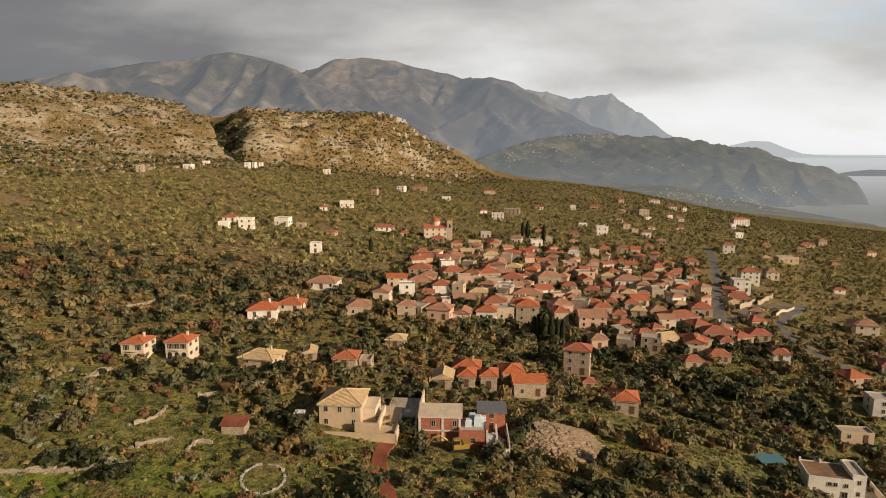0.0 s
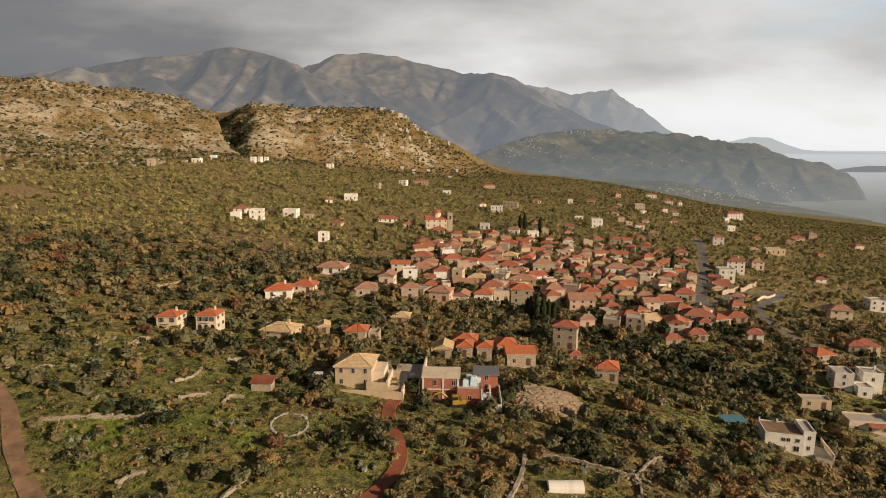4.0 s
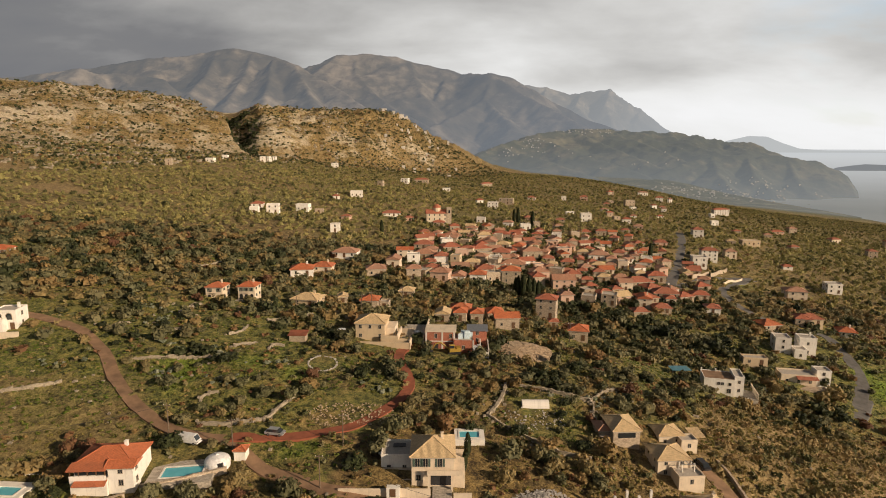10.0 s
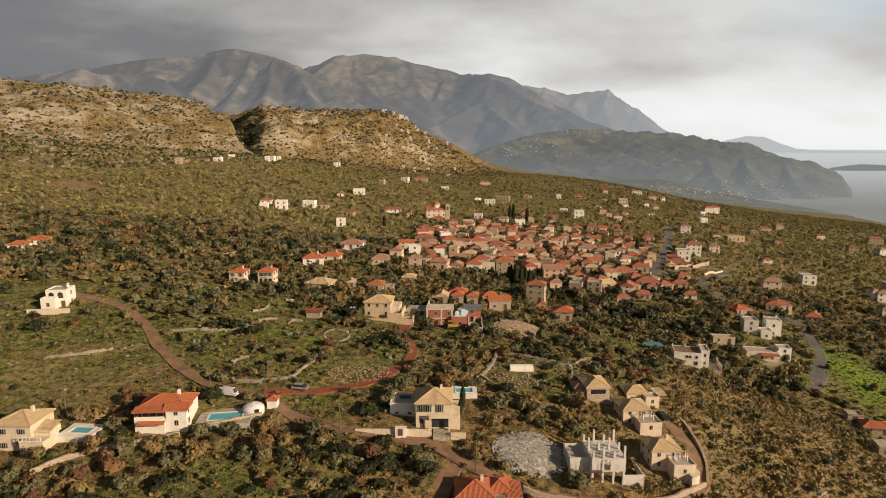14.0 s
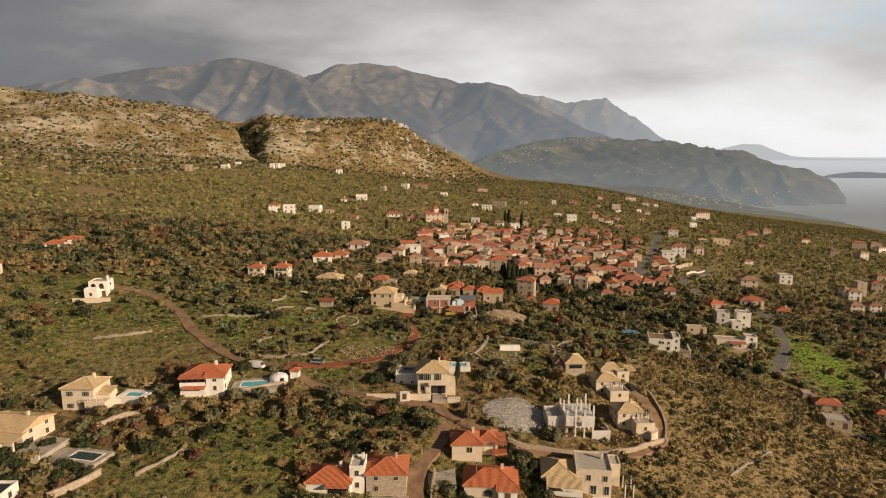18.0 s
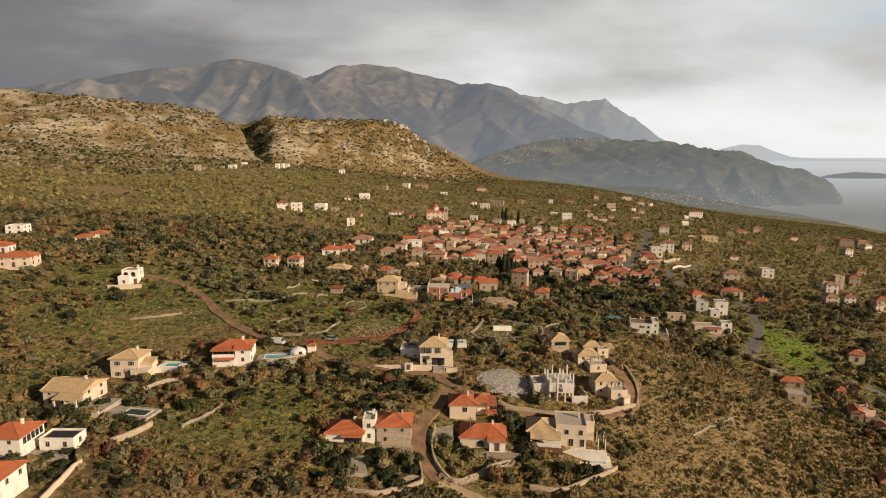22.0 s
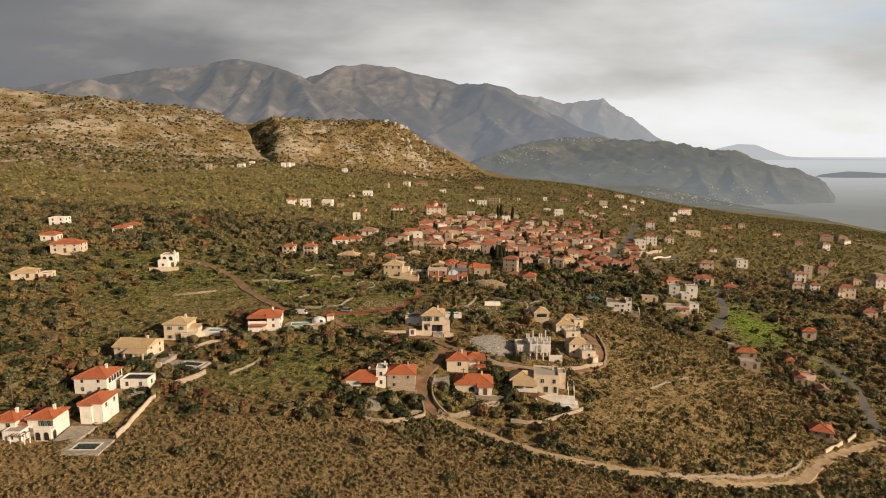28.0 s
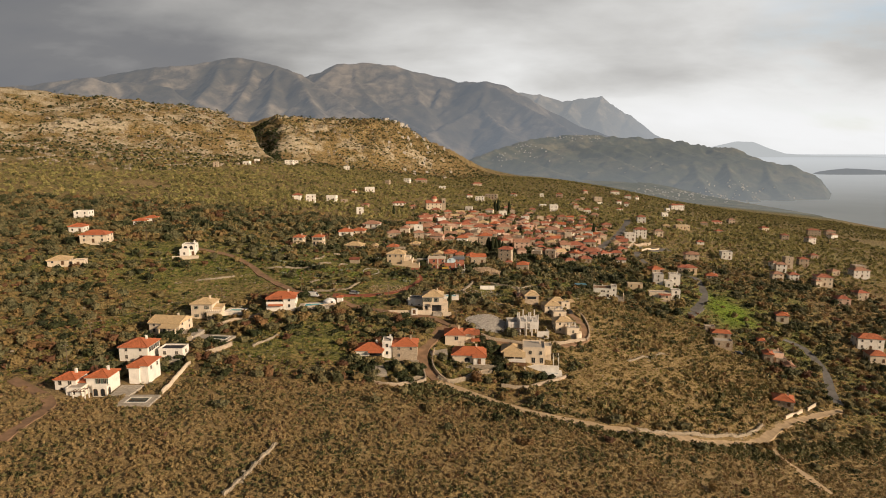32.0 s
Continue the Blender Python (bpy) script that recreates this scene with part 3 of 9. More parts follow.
def wing(ob, dx, dy, w, d, h, yaw=0, roof="hip", walls=None, tile=None, z=0.0, rise=0.0, sides=(0, 1, 3), door=False, shutters=False, stack=False,
         sink=2.5, parapet=0.5, over=0.45, cols=0, skip=()):
    """One block of a house: its walls, roof, windows and door."""
    m = pose(dx, dy, z, 0, 0, yaw)
    part("wall", Geo().box(-w / 2, w / 2, -d / 2, d / 2, -sink, h), walls, ob, m=m)
    if roof in ("hip", "gable"):
        rise = rise or 0.40 * min(w, d) / 2
        g, cap = roof_geo(w, d, h, rise, roof, over)
        r = part("roof", g, tile, ob, m=m)
        part("ridge_tiles", cap, tile, r)
        part("eaves_board", Geo().box(-w / 2 - over + 0.1, w / 2 + over - 0.1, -d / 2 - over + 0.1, -d / 2 - over + 0.2, h - 0.42 - over * 0.4, h - 0.2 - over * 0.4), FRAME, ob, m=m)
        if roof == "gable":
            end = Geo()
            for k in (-1, 1):
                a, b = (w, d) if w >= d else (d, w)
                tri = [(k * a / 2, -b / 2, h - 0.02), (k * a / 2, b / 2, h - 0.02), (k * a / 2, 0, h + rise - 0.1)]
                tri += [(k * (a / 2 - 0.3), p[1], p[2]) for p in tri]
                end.add([p if w >= d else (p[1], p[0], p[2]) for p in tri], [(0, 1, 2), (3, 5, 4), (0, 2, 5, 3), (1, 4, 5, 2), (0, 3, 4, 1)])
            part("gable_wall", end, walls, ob, m=m)
        if stack:
            chimney(ob, m @ pose(w * 0.22, d * 0.1, h + rise * 0.75), walls)
    elif roof == "flat":
        part("roof", Geo().box(-w / 2 + 0.2, w / 2 - 0.2, -d / 2 + 0.2, d / 2 - 0.2, h - 0.1, h + 0.05), TERRACE, ob, m=m)
        p, t = parapet, 0.2
        g = Geo().box(-w / 2 - 0.03, w / 2 + 0.03, -d / 2 - 0.03, -d / 2 + t, h, h + p).box(-w / 2 - 0.03, w / 2 + 0.03, d / 2 - t, d / 2 + 0.03, h, h + p)
        g.box(-w / 2 - 0.03, -w / 2 + t, -d / 2 + t, d / 2 - t, h, h + p).box(w / 2 - t, w / 2 + 0.03, -d / 2 + t, d / 2 - t, h, h + p)
        part("parapet", g, walls, ob, m=m)
        if stack:
            chimney(ob, m @ pose(w * 0.3, d * 0.2, h + 0.6), walls)
    for k in sides:
        facade(ob, w, d, h, k, door and k == 0, shutters, cols, skip, m)


CLEAR, HOMES = [], []


def footing(x, y, w, d, yaw=0):
    c, s = math.cos(radians(yaw)), math.sin(radians(yaw))
    at = [gz(x + c * u * w / 2 - s * v * d / 2, y + s * u * w / 2 + c * v * d / 2) for u in (-1, 1) for v in (-1, 0)]
    return max(at) * 0.6 + 0.4 * gz(x, y)


def house(x, y, w, d, h, yaw=0, roof="hip", walls=None, tile=None, label="", rise=0, shutters=False, door=True, stack=None, sides=(0, 1, 3)):
    """A house of one block; x, y: the middle of its plan."""
    walls, tile = walls or PALESTONE, tile or RED
    k = 0.84 if y < 300 else 0.76
    w, d, h = w * k, d * k, h * (k + 0.06)
    ob = thing("house", pose(x, y, footing(x, y, w, d, yaw), 0, 0, yaw), label, "house")
    if stack is None:
        stack = int(abs(x) * 7 + y) % 3 == 0
    wing(ob, 0, 0, w, d, h, 0, roof, walls, tile, rise=rise, shutters=shutters, door=door, stack=stack, sides=sides)
    CLEAR.append((x, y, max(w, d) * 0.62))
    HOMES.append((x, y, max(w, d) * 0.5))
    return ob


def compound(x, y, yaw, label, size=10, base=None, name="house", category="house", scale=1.0):
    """A house of several blocks, which wing() adds."""
    CLEAR.append((x, y, size))
    return thing(name, pose(x, y, gz(x, y) if base is None else base, 0, 0, yaw) @ Matrix.Scale(scale, 4), label, category)



# ---- the ground, one sheet to the coast ----
def steps(*runs):
    """Grid lines: (from, to, spacing) runs, one after the other."""
    out = []
    for a, b, s in runs:
        out += list(np.arange(a, b - s * 0.25, s))
    return np.array(out + [runs[-1][1]])


def sheet(name, xs, ys, height, material, masks=None):
    X, Y = np.meshgrid(xs, ys)
    x, y = X.ravel(), Y.ravel()
    z = height(x, y)
    nx, ny = len(xs), len(ys)
    i = (np.arange(ny - 1)[:, None] * nx + np.arange(nx - 1)[None, :]).ravel()
    faces = np.stack([i, i + 1, i + nx + 1, i + nx], 1)
    me = bpy.data.meshes.new(name)
    me.vertices.add(len(x))
    me.vertices.foreach_set("co", np.stack([x, y, z], 1).ravel().astype(np.float32))
    me.loops.add(faces.size)
    me.loops.foreach_set("vertex_index", faces.ravel().astype(np.int32))
    me.polygons.add(len(faces))
    me.polygons.foreach_set("loop_start", np.arange(0, faces.size, 4, dtype=np.int32))
    me.polygons.foreach_set("use_smooth", np.ones(len(faces), dtype=bool))
    me.update(calc_edges=True)
    for key, values in (masks(x, y, z) if masks else {}).items():
        me.attributes.new(key, "FLOAT", "POINT").data.foreach_set("value", values.astype(np.float32))
    me.materials.append(material)
    return new(name, me)


# open fields among the terraces: ring, how green, how dry
FIELDS = (
    (((-127, 80), (-105, 88), (-66, 67), (-68, 60), (-93, 54), (-110, 54)), 0.55, 0.6),
    (((-61, 76), (-39, 68), (-21, 79), (-37, 86)), 0.8, 0.0),
    (((-45, 60), (-24, 62), (-24, 49), (-41, 52)), 0.9, 0.0),
    (((14, 89), (38, 90), (34, 65), (21, 68)), 0.9, 0.0),
    (((34, 121), (42, 106), (35, 93)), 0.8, 0.0),
    (((-72, 21), (-45, 38), (-34, 25), (-35, 2), (-61, 1), (-80, -1)), 0.75, 0.05),
    (((-137, 25), (-126, 43), (-115, 34), (-124, 12)), 0.9, 0.0),
    (((-108, 80), (-88, 92), (-67, 77), (-92, 66)), 0.6, 0.4),
    (((-64, 0), (-55, 14), (-38, 9), (-45, -9)), 0.7, 0.1),
    (((-102, 135), (-88, 140), (-78, 118), (-94, 118)), 0.8, 0.0),
    (((-20, 127), (-12, 126), (-21, 97), (-29, 98)), 0.8, 0.0),
    (((33, 138), (44, 145), (46, 125), (32, 119)), 0.9, 0.0),
    (((-82, 123), (-60, 130), (-41, 107), (-60, 94)), 0.7, 0.0),
    (((152, 130), (168, 172), (186, 176), (190, 145), (172, 124)), 0.9, 0.0),
    (((-305, 352), (-290, 384), (-245, 362), (-250, 350)), 0.1, 0.95),
    (((-400, 452), (-380, 476), (-330, 420), (-345, 405)), 0.1, 0.9),
    (((-175, 120), (-135, 128), (-112, 108), (-150, 92)), 0.7, 0.1),
)


def field(x, y, which=1):
    """How much open field lies at x, y (arrays); which: 1 its green, 2 its dryness, 0 the field itself."""
    fx, fy = x + 3.0 * waves(x, y, 7, 1.2), y + 3.0 * waves(x, y, 7, 3.4)
    out = np.zeros(len(x))
    for row in FIELDS:
        ring = row[0]
        odd = np.zeros(len(x), bool)
        for (ax, ay), (bx, by) in zip(ring, ring[1:] + ring[:1]):
            cross = (ay > fy) != (by > fy)
            odd ^= cross & (fx < ax + (fy - ay) * (bx - ax) / ((by - ay) or 1e-6))
        out = np.where(odd, row[which] if which else 1.0, out)
    return out


def land_masks(x, y, z):
    foot = np.interp(x, FOOT_X, FOOT_Y)
    apron = np.interp(x, [-300, -230, -150], [-330, -200, -60])
    rock = ramp(y - foot, apron, 40) ** 0.6 * (1 - ramp(x, -60, 120)) * (0.72 + 0.38 * waves(x, y, 37, 3.0))
    cliff = np.exp(-((y - foot - 70) / 38) ** 2)
    rock = rock * (1 - 0.5 * ramp(x, -235, -150) * (1 - cliff))
    rock = np.maximum(rock, 0.22 * ramp(x, 20, 80) * (1 - ramp(y, 70, 110)) * ramp(y, -60, 0))
    green = 0.35 + 0.25 * waves(x, y, 38, 0.4)
    for cx, cy, r, k in ((-60, 105, 45, 0.35), (174, 146, 24, 0.9), (-120, 65, 40, 0.35), (75, 110, 18, 0.3), (-25, 20, 30, 0.25), (200, 190, 30, 0.4)):
        green = green + k * np.exp(-((x - cx) ** 2 + (y - cy) ** 2) / r**2)
    green = green + 0.30 * ramp(y, 50, 85) * (1 - ramp(y, 190, 240)) * (1 - ramp(np.abs(x), 190, 260))
    green = green - 0.7 * (1 - ramp(y, -25, 5)) - 0.35 * ramp(x, 30, 70) * (1 - ramp(y, 60, 100)) * (1 - ramp(x, 130, 160))
    straw = np.maximum(ramp(track_line(x) - y, -2, 4), 0.85 * ramp(x, 34, 50) * (1 - ramp(x, 140, 155)) * (1 - ramp(y - slope_top(x), -6, 6)))
    straw = np.maximum(straw, (0.42 + 0.20 * waves(x, y, 30, 2.2)) * ramp(y, 230, 300))
    green = np.maximum(green, (0.66 + 0.22 * waves(x, y, 45, 1.0)) * ramp(y, 230, 300))
    lush = np.exp(-((x - 172) / 15) ** 2 - ((y - 146) / 22) ** 2) + 0.5 * np.exp(-((x - 196) / 18) ** 2 - ((y - 205) / 20) ** 2) + 0.22 * np.exp(-((x - 22) / 13) ** 2 - ((y - 77) / 8) ** 2) + 0.4 * np.exp(-((x + 31) / 11) ** 2 - ((y - 58.5) / 5) ** 2) + 0.3 * np.exp(-((x + 26) / 12) ** 2 - ((y - 66) / 6) ** 2) + 0.5 * np.exp(-((x + 62) / 26) ** 2 - ((y - 92) / 14) ** 2) + 0.45 * np.exp(-((x - 45) / 14) ** 2 - ((y - 112) / 12) ** 2) + 0.5 * np.exp(-((x - 175) / 25) ** 2 - ((y - 290) / 30) ** 2) + 0.45 * np.exp(-((x + 112) / 22) ** 2 - ((y - 70) / 16) ** 2)
    green = green * (1 - 0.45 * ramp(y - foot, apron, 20) * (1 - ramp(x, 60, 220))) + 0.34 * field(x, y)
    straw = np.maximum(straw, field(x, y, 2))
    return {"lush": lush, "straw": straw, "rock": np.clip(rock, 0, 1), "meadow": np.clip(green, 0, 1), "plain": ramp(y, 1150, 1400) * ramp(x, -50, 250)}


tagged(sheet("ground", steps((-1500, -320, 20), (-320, -150, 4), (-150, 200, 2.4), (200, 400, 4), (400, 900, 12), (900, 2700, 45)),
             steps((-420, -110, 8), (-110, 190, 2.4), (190, 420, 3.4), (420, 620, 5), (620, 1000, 4.5), (1000, 1500, 12), (1500, 2600, 40)), ground, GROUND, land_masks),
       "hillside of green grass, dry scrub, brown earth and pale limestone", "ground", kind="structure")


def plain_height(x, y):
    rise = 50 * ramp(y, 1550, 2250) * (1 - ramp(x - 1090 - 0.12 * (y - 1316), -420, -60))
    return ground(x, y) + 2.5 - 8 * (1 - ramp(y, 1330, 1420)) + rise


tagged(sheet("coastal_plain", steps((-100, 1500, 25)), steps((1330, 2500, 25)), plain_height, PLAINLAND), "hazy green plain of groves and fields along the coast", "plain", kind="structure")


def sea_height(x, y):
    return SEA + 162 * np.clip((y - 2300) / 2400, 0, 1) ** 2


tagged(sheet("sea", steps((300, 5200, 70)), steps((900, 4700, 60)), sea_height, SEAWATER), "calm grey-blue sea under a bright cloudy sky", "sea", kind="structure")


# ---- far hills and mountains ----
FAR_HEIGHT = {}


def massif(name, crest, near, far, foot, material, label, spurs, seed, x0, x1, rough=1.0):
    """A range whose crest runs along far, as heights over x, with spurs and gullies down to its foot."""
    cx, cz = np.array(crest, float).T

    def height(x, y):
        u = x * far / np.maximum(y, 1)
        top = np.interp(u, cx, cz)
        v = np.clip((y - near) / (far - near), 0, 1.25)
        bend = u + 90 * waves(u, y, 260, seed)
        ridge = 1 - np.abs(waves(bend, v * 110, spurs, seed + 1))
        body = np.where(v <= 1, v ** 1.2, 1 - 1.2 * (v - 1))
        cut = (1 - np.clip(v, 0, 1) ** 5) * np.clip(v * 4, 0, 1)
        z = foot + (top - foot) * body * (1 - 0.75 * cut * (1 - ridge) * rough)
        return z + (top - foot) * 0.035 * waves(bend, y, spurs * 0.23, seed + 2) * cut
    small = rough < 0.5
    span = np.linspace(x0, x1, 120 if small else 240)
    ob = sheet(name, span, np.linspace(near, far + 300, 30 if small else 110), height, material)
    FAR_HEIGHT[name] = height
    return tagged(ob, label, "mountain", kind="structure")



def fell(name, ridges, foot, slope, material, label, xs, ys, warp, seed, shore=None, rough=0.035):
    """A range built up from its ridge lines, each a run of (x, y, z), with flanks that fall away to both sides and gullies cut into them."""
    def height(x, y):
        wx = x + warp * waves(x, y, warp * 3.2, seed) + 0.3 * warp * waves(x, y, warp * 1.1, seed + 1)
        wy = y + warp * waves(x, y, warp * 3.2, seed + 2) + 0.3 * warp * waves(x, y, warp * 1.1, seed + 3)
        z = np.full(len(x), float(foot))
        for line in ridges:
            for (ax, ay, az), (bx, by, bz) in zip(line, line[1:]):
                dx, dy = bx - ax, by - ay
                # the ridge line itself stays where it is: the warp grows with the way from it
                u = np.clip(((x - ax) * dx + (y - ay) * dy) / (dx * dx + dy * dy), 0, 1)
                away = np.hypot(x - ax - u * dx, y - ay - u * dy)
                k = np.clip(away / (2.5 * warp), 0, 1)
                px, py = x + (wx - x) * k, y + (wy - y) * k
                u = np.clip(((px - ax) * dx + (py - ay) * dy) / (dx * dx + dy * dy), 0, 1)
                d = np.hypot(px - ax - u * dx, py - ay - u * dy)
                z = np.maximum(z, az + u * (bz - az) - slope * d * (1 - 0.22 * np.clip(d / 900, 0, 1)))
        cut = np.abs(waves(x, y, warp * 2.2, seed + 5)) + 0.35 * np.abs(waves(x, y, warp * 0.7, seed + 6))
        z = z - rough * np.clip(z - foot, 0, 300) * cut
        if shore:
            z = np.minimum(z, foot + shore[1] * np.maximum(shore[0] * (y + 137) - x, 0) * (1 + 0.25 * waves(x, y, 25, seed)))
        return z
    ob = sheet(name, np.linspace(*xs), np.linspace(*ys), height, material)
    FAR_HEIGHT[name] = height
    return tagged(ob, label, "mountain", kind="structure")


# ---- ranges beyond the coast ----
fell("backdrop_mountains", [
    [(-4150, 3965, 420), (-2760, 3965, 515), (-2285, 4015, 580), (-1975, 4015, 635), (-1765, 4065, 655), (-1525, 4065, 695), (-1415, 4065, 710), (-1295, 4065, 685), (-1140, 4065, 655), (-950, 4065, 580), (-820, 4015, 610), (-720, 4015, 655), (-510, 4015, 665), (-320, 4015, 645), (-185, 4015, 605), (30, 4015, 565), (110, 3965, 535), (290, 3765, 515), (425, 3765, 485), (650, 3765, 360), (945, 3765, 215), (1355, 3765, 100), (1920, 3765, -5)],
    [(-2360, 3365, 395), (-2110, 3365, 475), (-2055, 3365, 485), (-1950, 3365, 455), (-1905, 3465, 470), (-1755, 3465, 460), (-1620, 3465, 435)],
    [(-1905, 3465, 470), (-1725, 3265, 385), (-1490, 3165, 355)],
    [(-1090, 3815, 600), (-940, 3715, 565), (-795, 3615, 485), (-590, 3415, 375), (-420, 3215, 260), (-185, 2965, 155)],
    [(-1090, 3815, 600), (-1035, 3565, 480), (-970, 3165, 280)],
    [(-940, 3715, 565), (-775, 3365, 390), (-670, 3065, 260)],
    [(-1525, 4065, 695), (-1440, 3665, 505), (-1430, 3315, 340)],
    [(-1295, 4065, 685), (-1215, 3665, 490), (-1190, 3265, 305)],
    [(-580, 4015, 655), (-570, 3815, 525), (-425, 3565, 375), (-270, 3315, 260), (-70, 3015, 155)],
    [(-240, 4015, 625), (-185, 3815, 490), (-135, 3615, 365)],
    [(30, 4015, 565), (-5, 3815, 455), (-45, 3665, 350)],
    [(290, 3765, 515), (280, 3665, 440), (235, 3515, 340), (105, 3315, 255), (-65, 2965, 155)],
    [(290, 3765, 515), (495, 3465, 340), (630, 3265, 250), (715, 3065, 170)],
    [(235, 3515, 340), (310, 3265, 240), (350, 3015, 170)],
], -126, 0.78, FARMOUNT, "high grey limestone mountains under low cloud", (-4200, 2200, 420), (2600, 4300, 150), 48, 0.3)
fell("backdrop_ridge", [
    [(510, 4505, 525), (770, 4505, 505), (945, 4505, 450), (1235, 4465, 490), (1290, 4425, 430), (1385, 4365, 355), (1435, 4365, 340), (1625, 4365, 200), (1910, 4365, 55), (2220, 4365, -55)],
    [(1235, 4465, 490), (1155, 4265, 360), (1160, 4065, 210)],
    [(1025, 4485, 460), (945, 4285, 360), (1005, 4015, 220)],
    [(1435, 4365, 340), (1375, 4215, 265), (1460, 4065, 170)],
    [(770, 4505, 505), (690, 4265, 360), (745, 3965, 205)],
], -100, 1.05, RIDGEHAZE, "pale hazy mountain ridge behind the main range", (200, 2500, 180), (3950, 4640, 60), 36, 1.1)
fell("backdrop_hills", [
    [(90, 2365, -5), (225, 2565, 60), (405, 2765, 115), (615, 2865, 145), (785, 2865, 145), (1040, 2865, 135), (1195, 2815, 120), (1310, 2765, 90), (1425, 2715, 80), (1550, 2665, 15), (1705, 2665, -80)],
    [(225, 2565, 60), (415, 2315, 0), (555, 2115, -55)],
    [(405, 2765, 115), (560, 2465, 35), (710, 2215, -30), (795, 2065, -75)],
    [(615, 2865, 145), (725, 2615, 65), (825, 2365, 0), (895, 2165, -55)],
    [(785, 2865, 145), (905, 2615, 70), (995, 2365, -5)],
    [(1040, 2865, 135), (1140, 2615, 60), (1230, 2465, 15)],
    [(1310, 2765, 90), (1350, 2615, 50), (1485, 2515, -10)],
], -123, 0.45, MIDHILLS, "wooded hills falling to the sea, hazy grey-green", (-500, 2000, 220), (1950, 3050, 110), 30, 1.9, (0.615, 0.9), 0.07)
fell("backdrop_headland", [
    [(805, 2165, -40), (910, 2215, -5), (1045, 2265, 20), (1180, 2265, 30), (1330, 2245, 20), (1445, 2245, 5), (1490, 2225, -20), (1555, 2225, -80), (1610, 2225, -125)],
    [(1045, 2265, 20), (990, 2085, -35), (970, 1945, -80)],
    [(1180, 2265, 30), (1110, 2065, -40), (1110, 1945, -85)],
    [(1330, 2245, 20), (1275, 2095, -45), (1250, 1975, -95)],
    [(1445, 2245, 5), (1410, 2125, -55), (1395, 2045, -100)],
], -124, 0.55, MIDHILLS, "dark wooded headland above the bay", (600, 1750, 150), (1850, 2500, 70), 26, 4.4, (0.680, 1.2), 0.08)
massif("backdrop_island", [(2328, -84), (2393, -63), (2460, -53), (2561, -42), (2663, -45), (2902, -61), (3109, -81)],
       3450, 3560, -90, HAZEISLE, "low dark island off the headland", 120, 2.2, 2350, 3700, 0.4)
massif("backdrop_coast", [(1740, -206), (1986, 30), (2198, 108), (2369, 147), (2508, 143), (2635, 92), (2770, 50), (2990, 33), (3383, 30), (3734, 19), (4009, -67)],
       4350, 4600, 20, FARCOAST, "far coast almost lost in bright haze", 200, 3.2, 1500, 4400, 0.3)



# ---- roads ----
def smooth_line(points, step=1.6):
    p = np.array([points[0], *points, points[-1]], float)
    out = []
    for i in range(1, len(p) - 2):
        a, b, c, d = p[i - 1], p[i], p[i + 1], p[i + 2]
        n = max(2, int(np.hypot(*(c - b)) / step))
        for k in range(n):
            u = k / n
            out.append(0.5 * (2 * b + (c - a) * u + (2 * a - 5 * b + 4 * c - d) * u * u + (3 * b - a - 3 * c + d) * u**3))
    return np.array(out + [p[-1]])


def road(name, points, width, material, label, lift=0.22):
    c = smooth_line(points)
    t = np.gradient(c, axis=0)
    t /= np.maximum(np.linalg.norm(t, axis=1), 1e-6)[:, None]
    side = np.stack([-t[:, 1], t[:, 0]], 1)
    wide = width / 2 * (1 + 0.09 * waves(c[:, 0], c[:, 1], 3.0, 1.0))
    z = ground(c[:, 0], c[:, 1])
    z = np.convolve(np.pad(z, 3, mode="edge"), np.ones(7) / 7, "valid")
    g, rows = Geo(), 6
    offs = (-1.12, -1.0, -0.35, 0.35, 1.0, 1.12)
    for i in range(len(c)):
        for k, o in enumerate(offs):
            q = c[i] + side[i] * o * wide[i]
            zz = 0.5 * z[i] + 0.5 * float(ground(q[0], q[1])[0])
            g.v.append((q[0], q[1], zz + (-0.6 if abs(o) > 1.05 else lift - (0.06 if abs(o) < 0.5 and material is not ASPHALT else 0))))
    for i in range(len(c) - 1):
        for k in range(rows - 1):
            a = i * rows + k
            g.f.append((a, a + rows, a + rows + 1, a + 1)[::-1])
    for i in range(0, len(c), 2):
        CLEAR.append((c[i][0], c[i][1], width / 2 + 0.6))
    return tagged(part(name, g, material), label, "road", kind="structure")
    

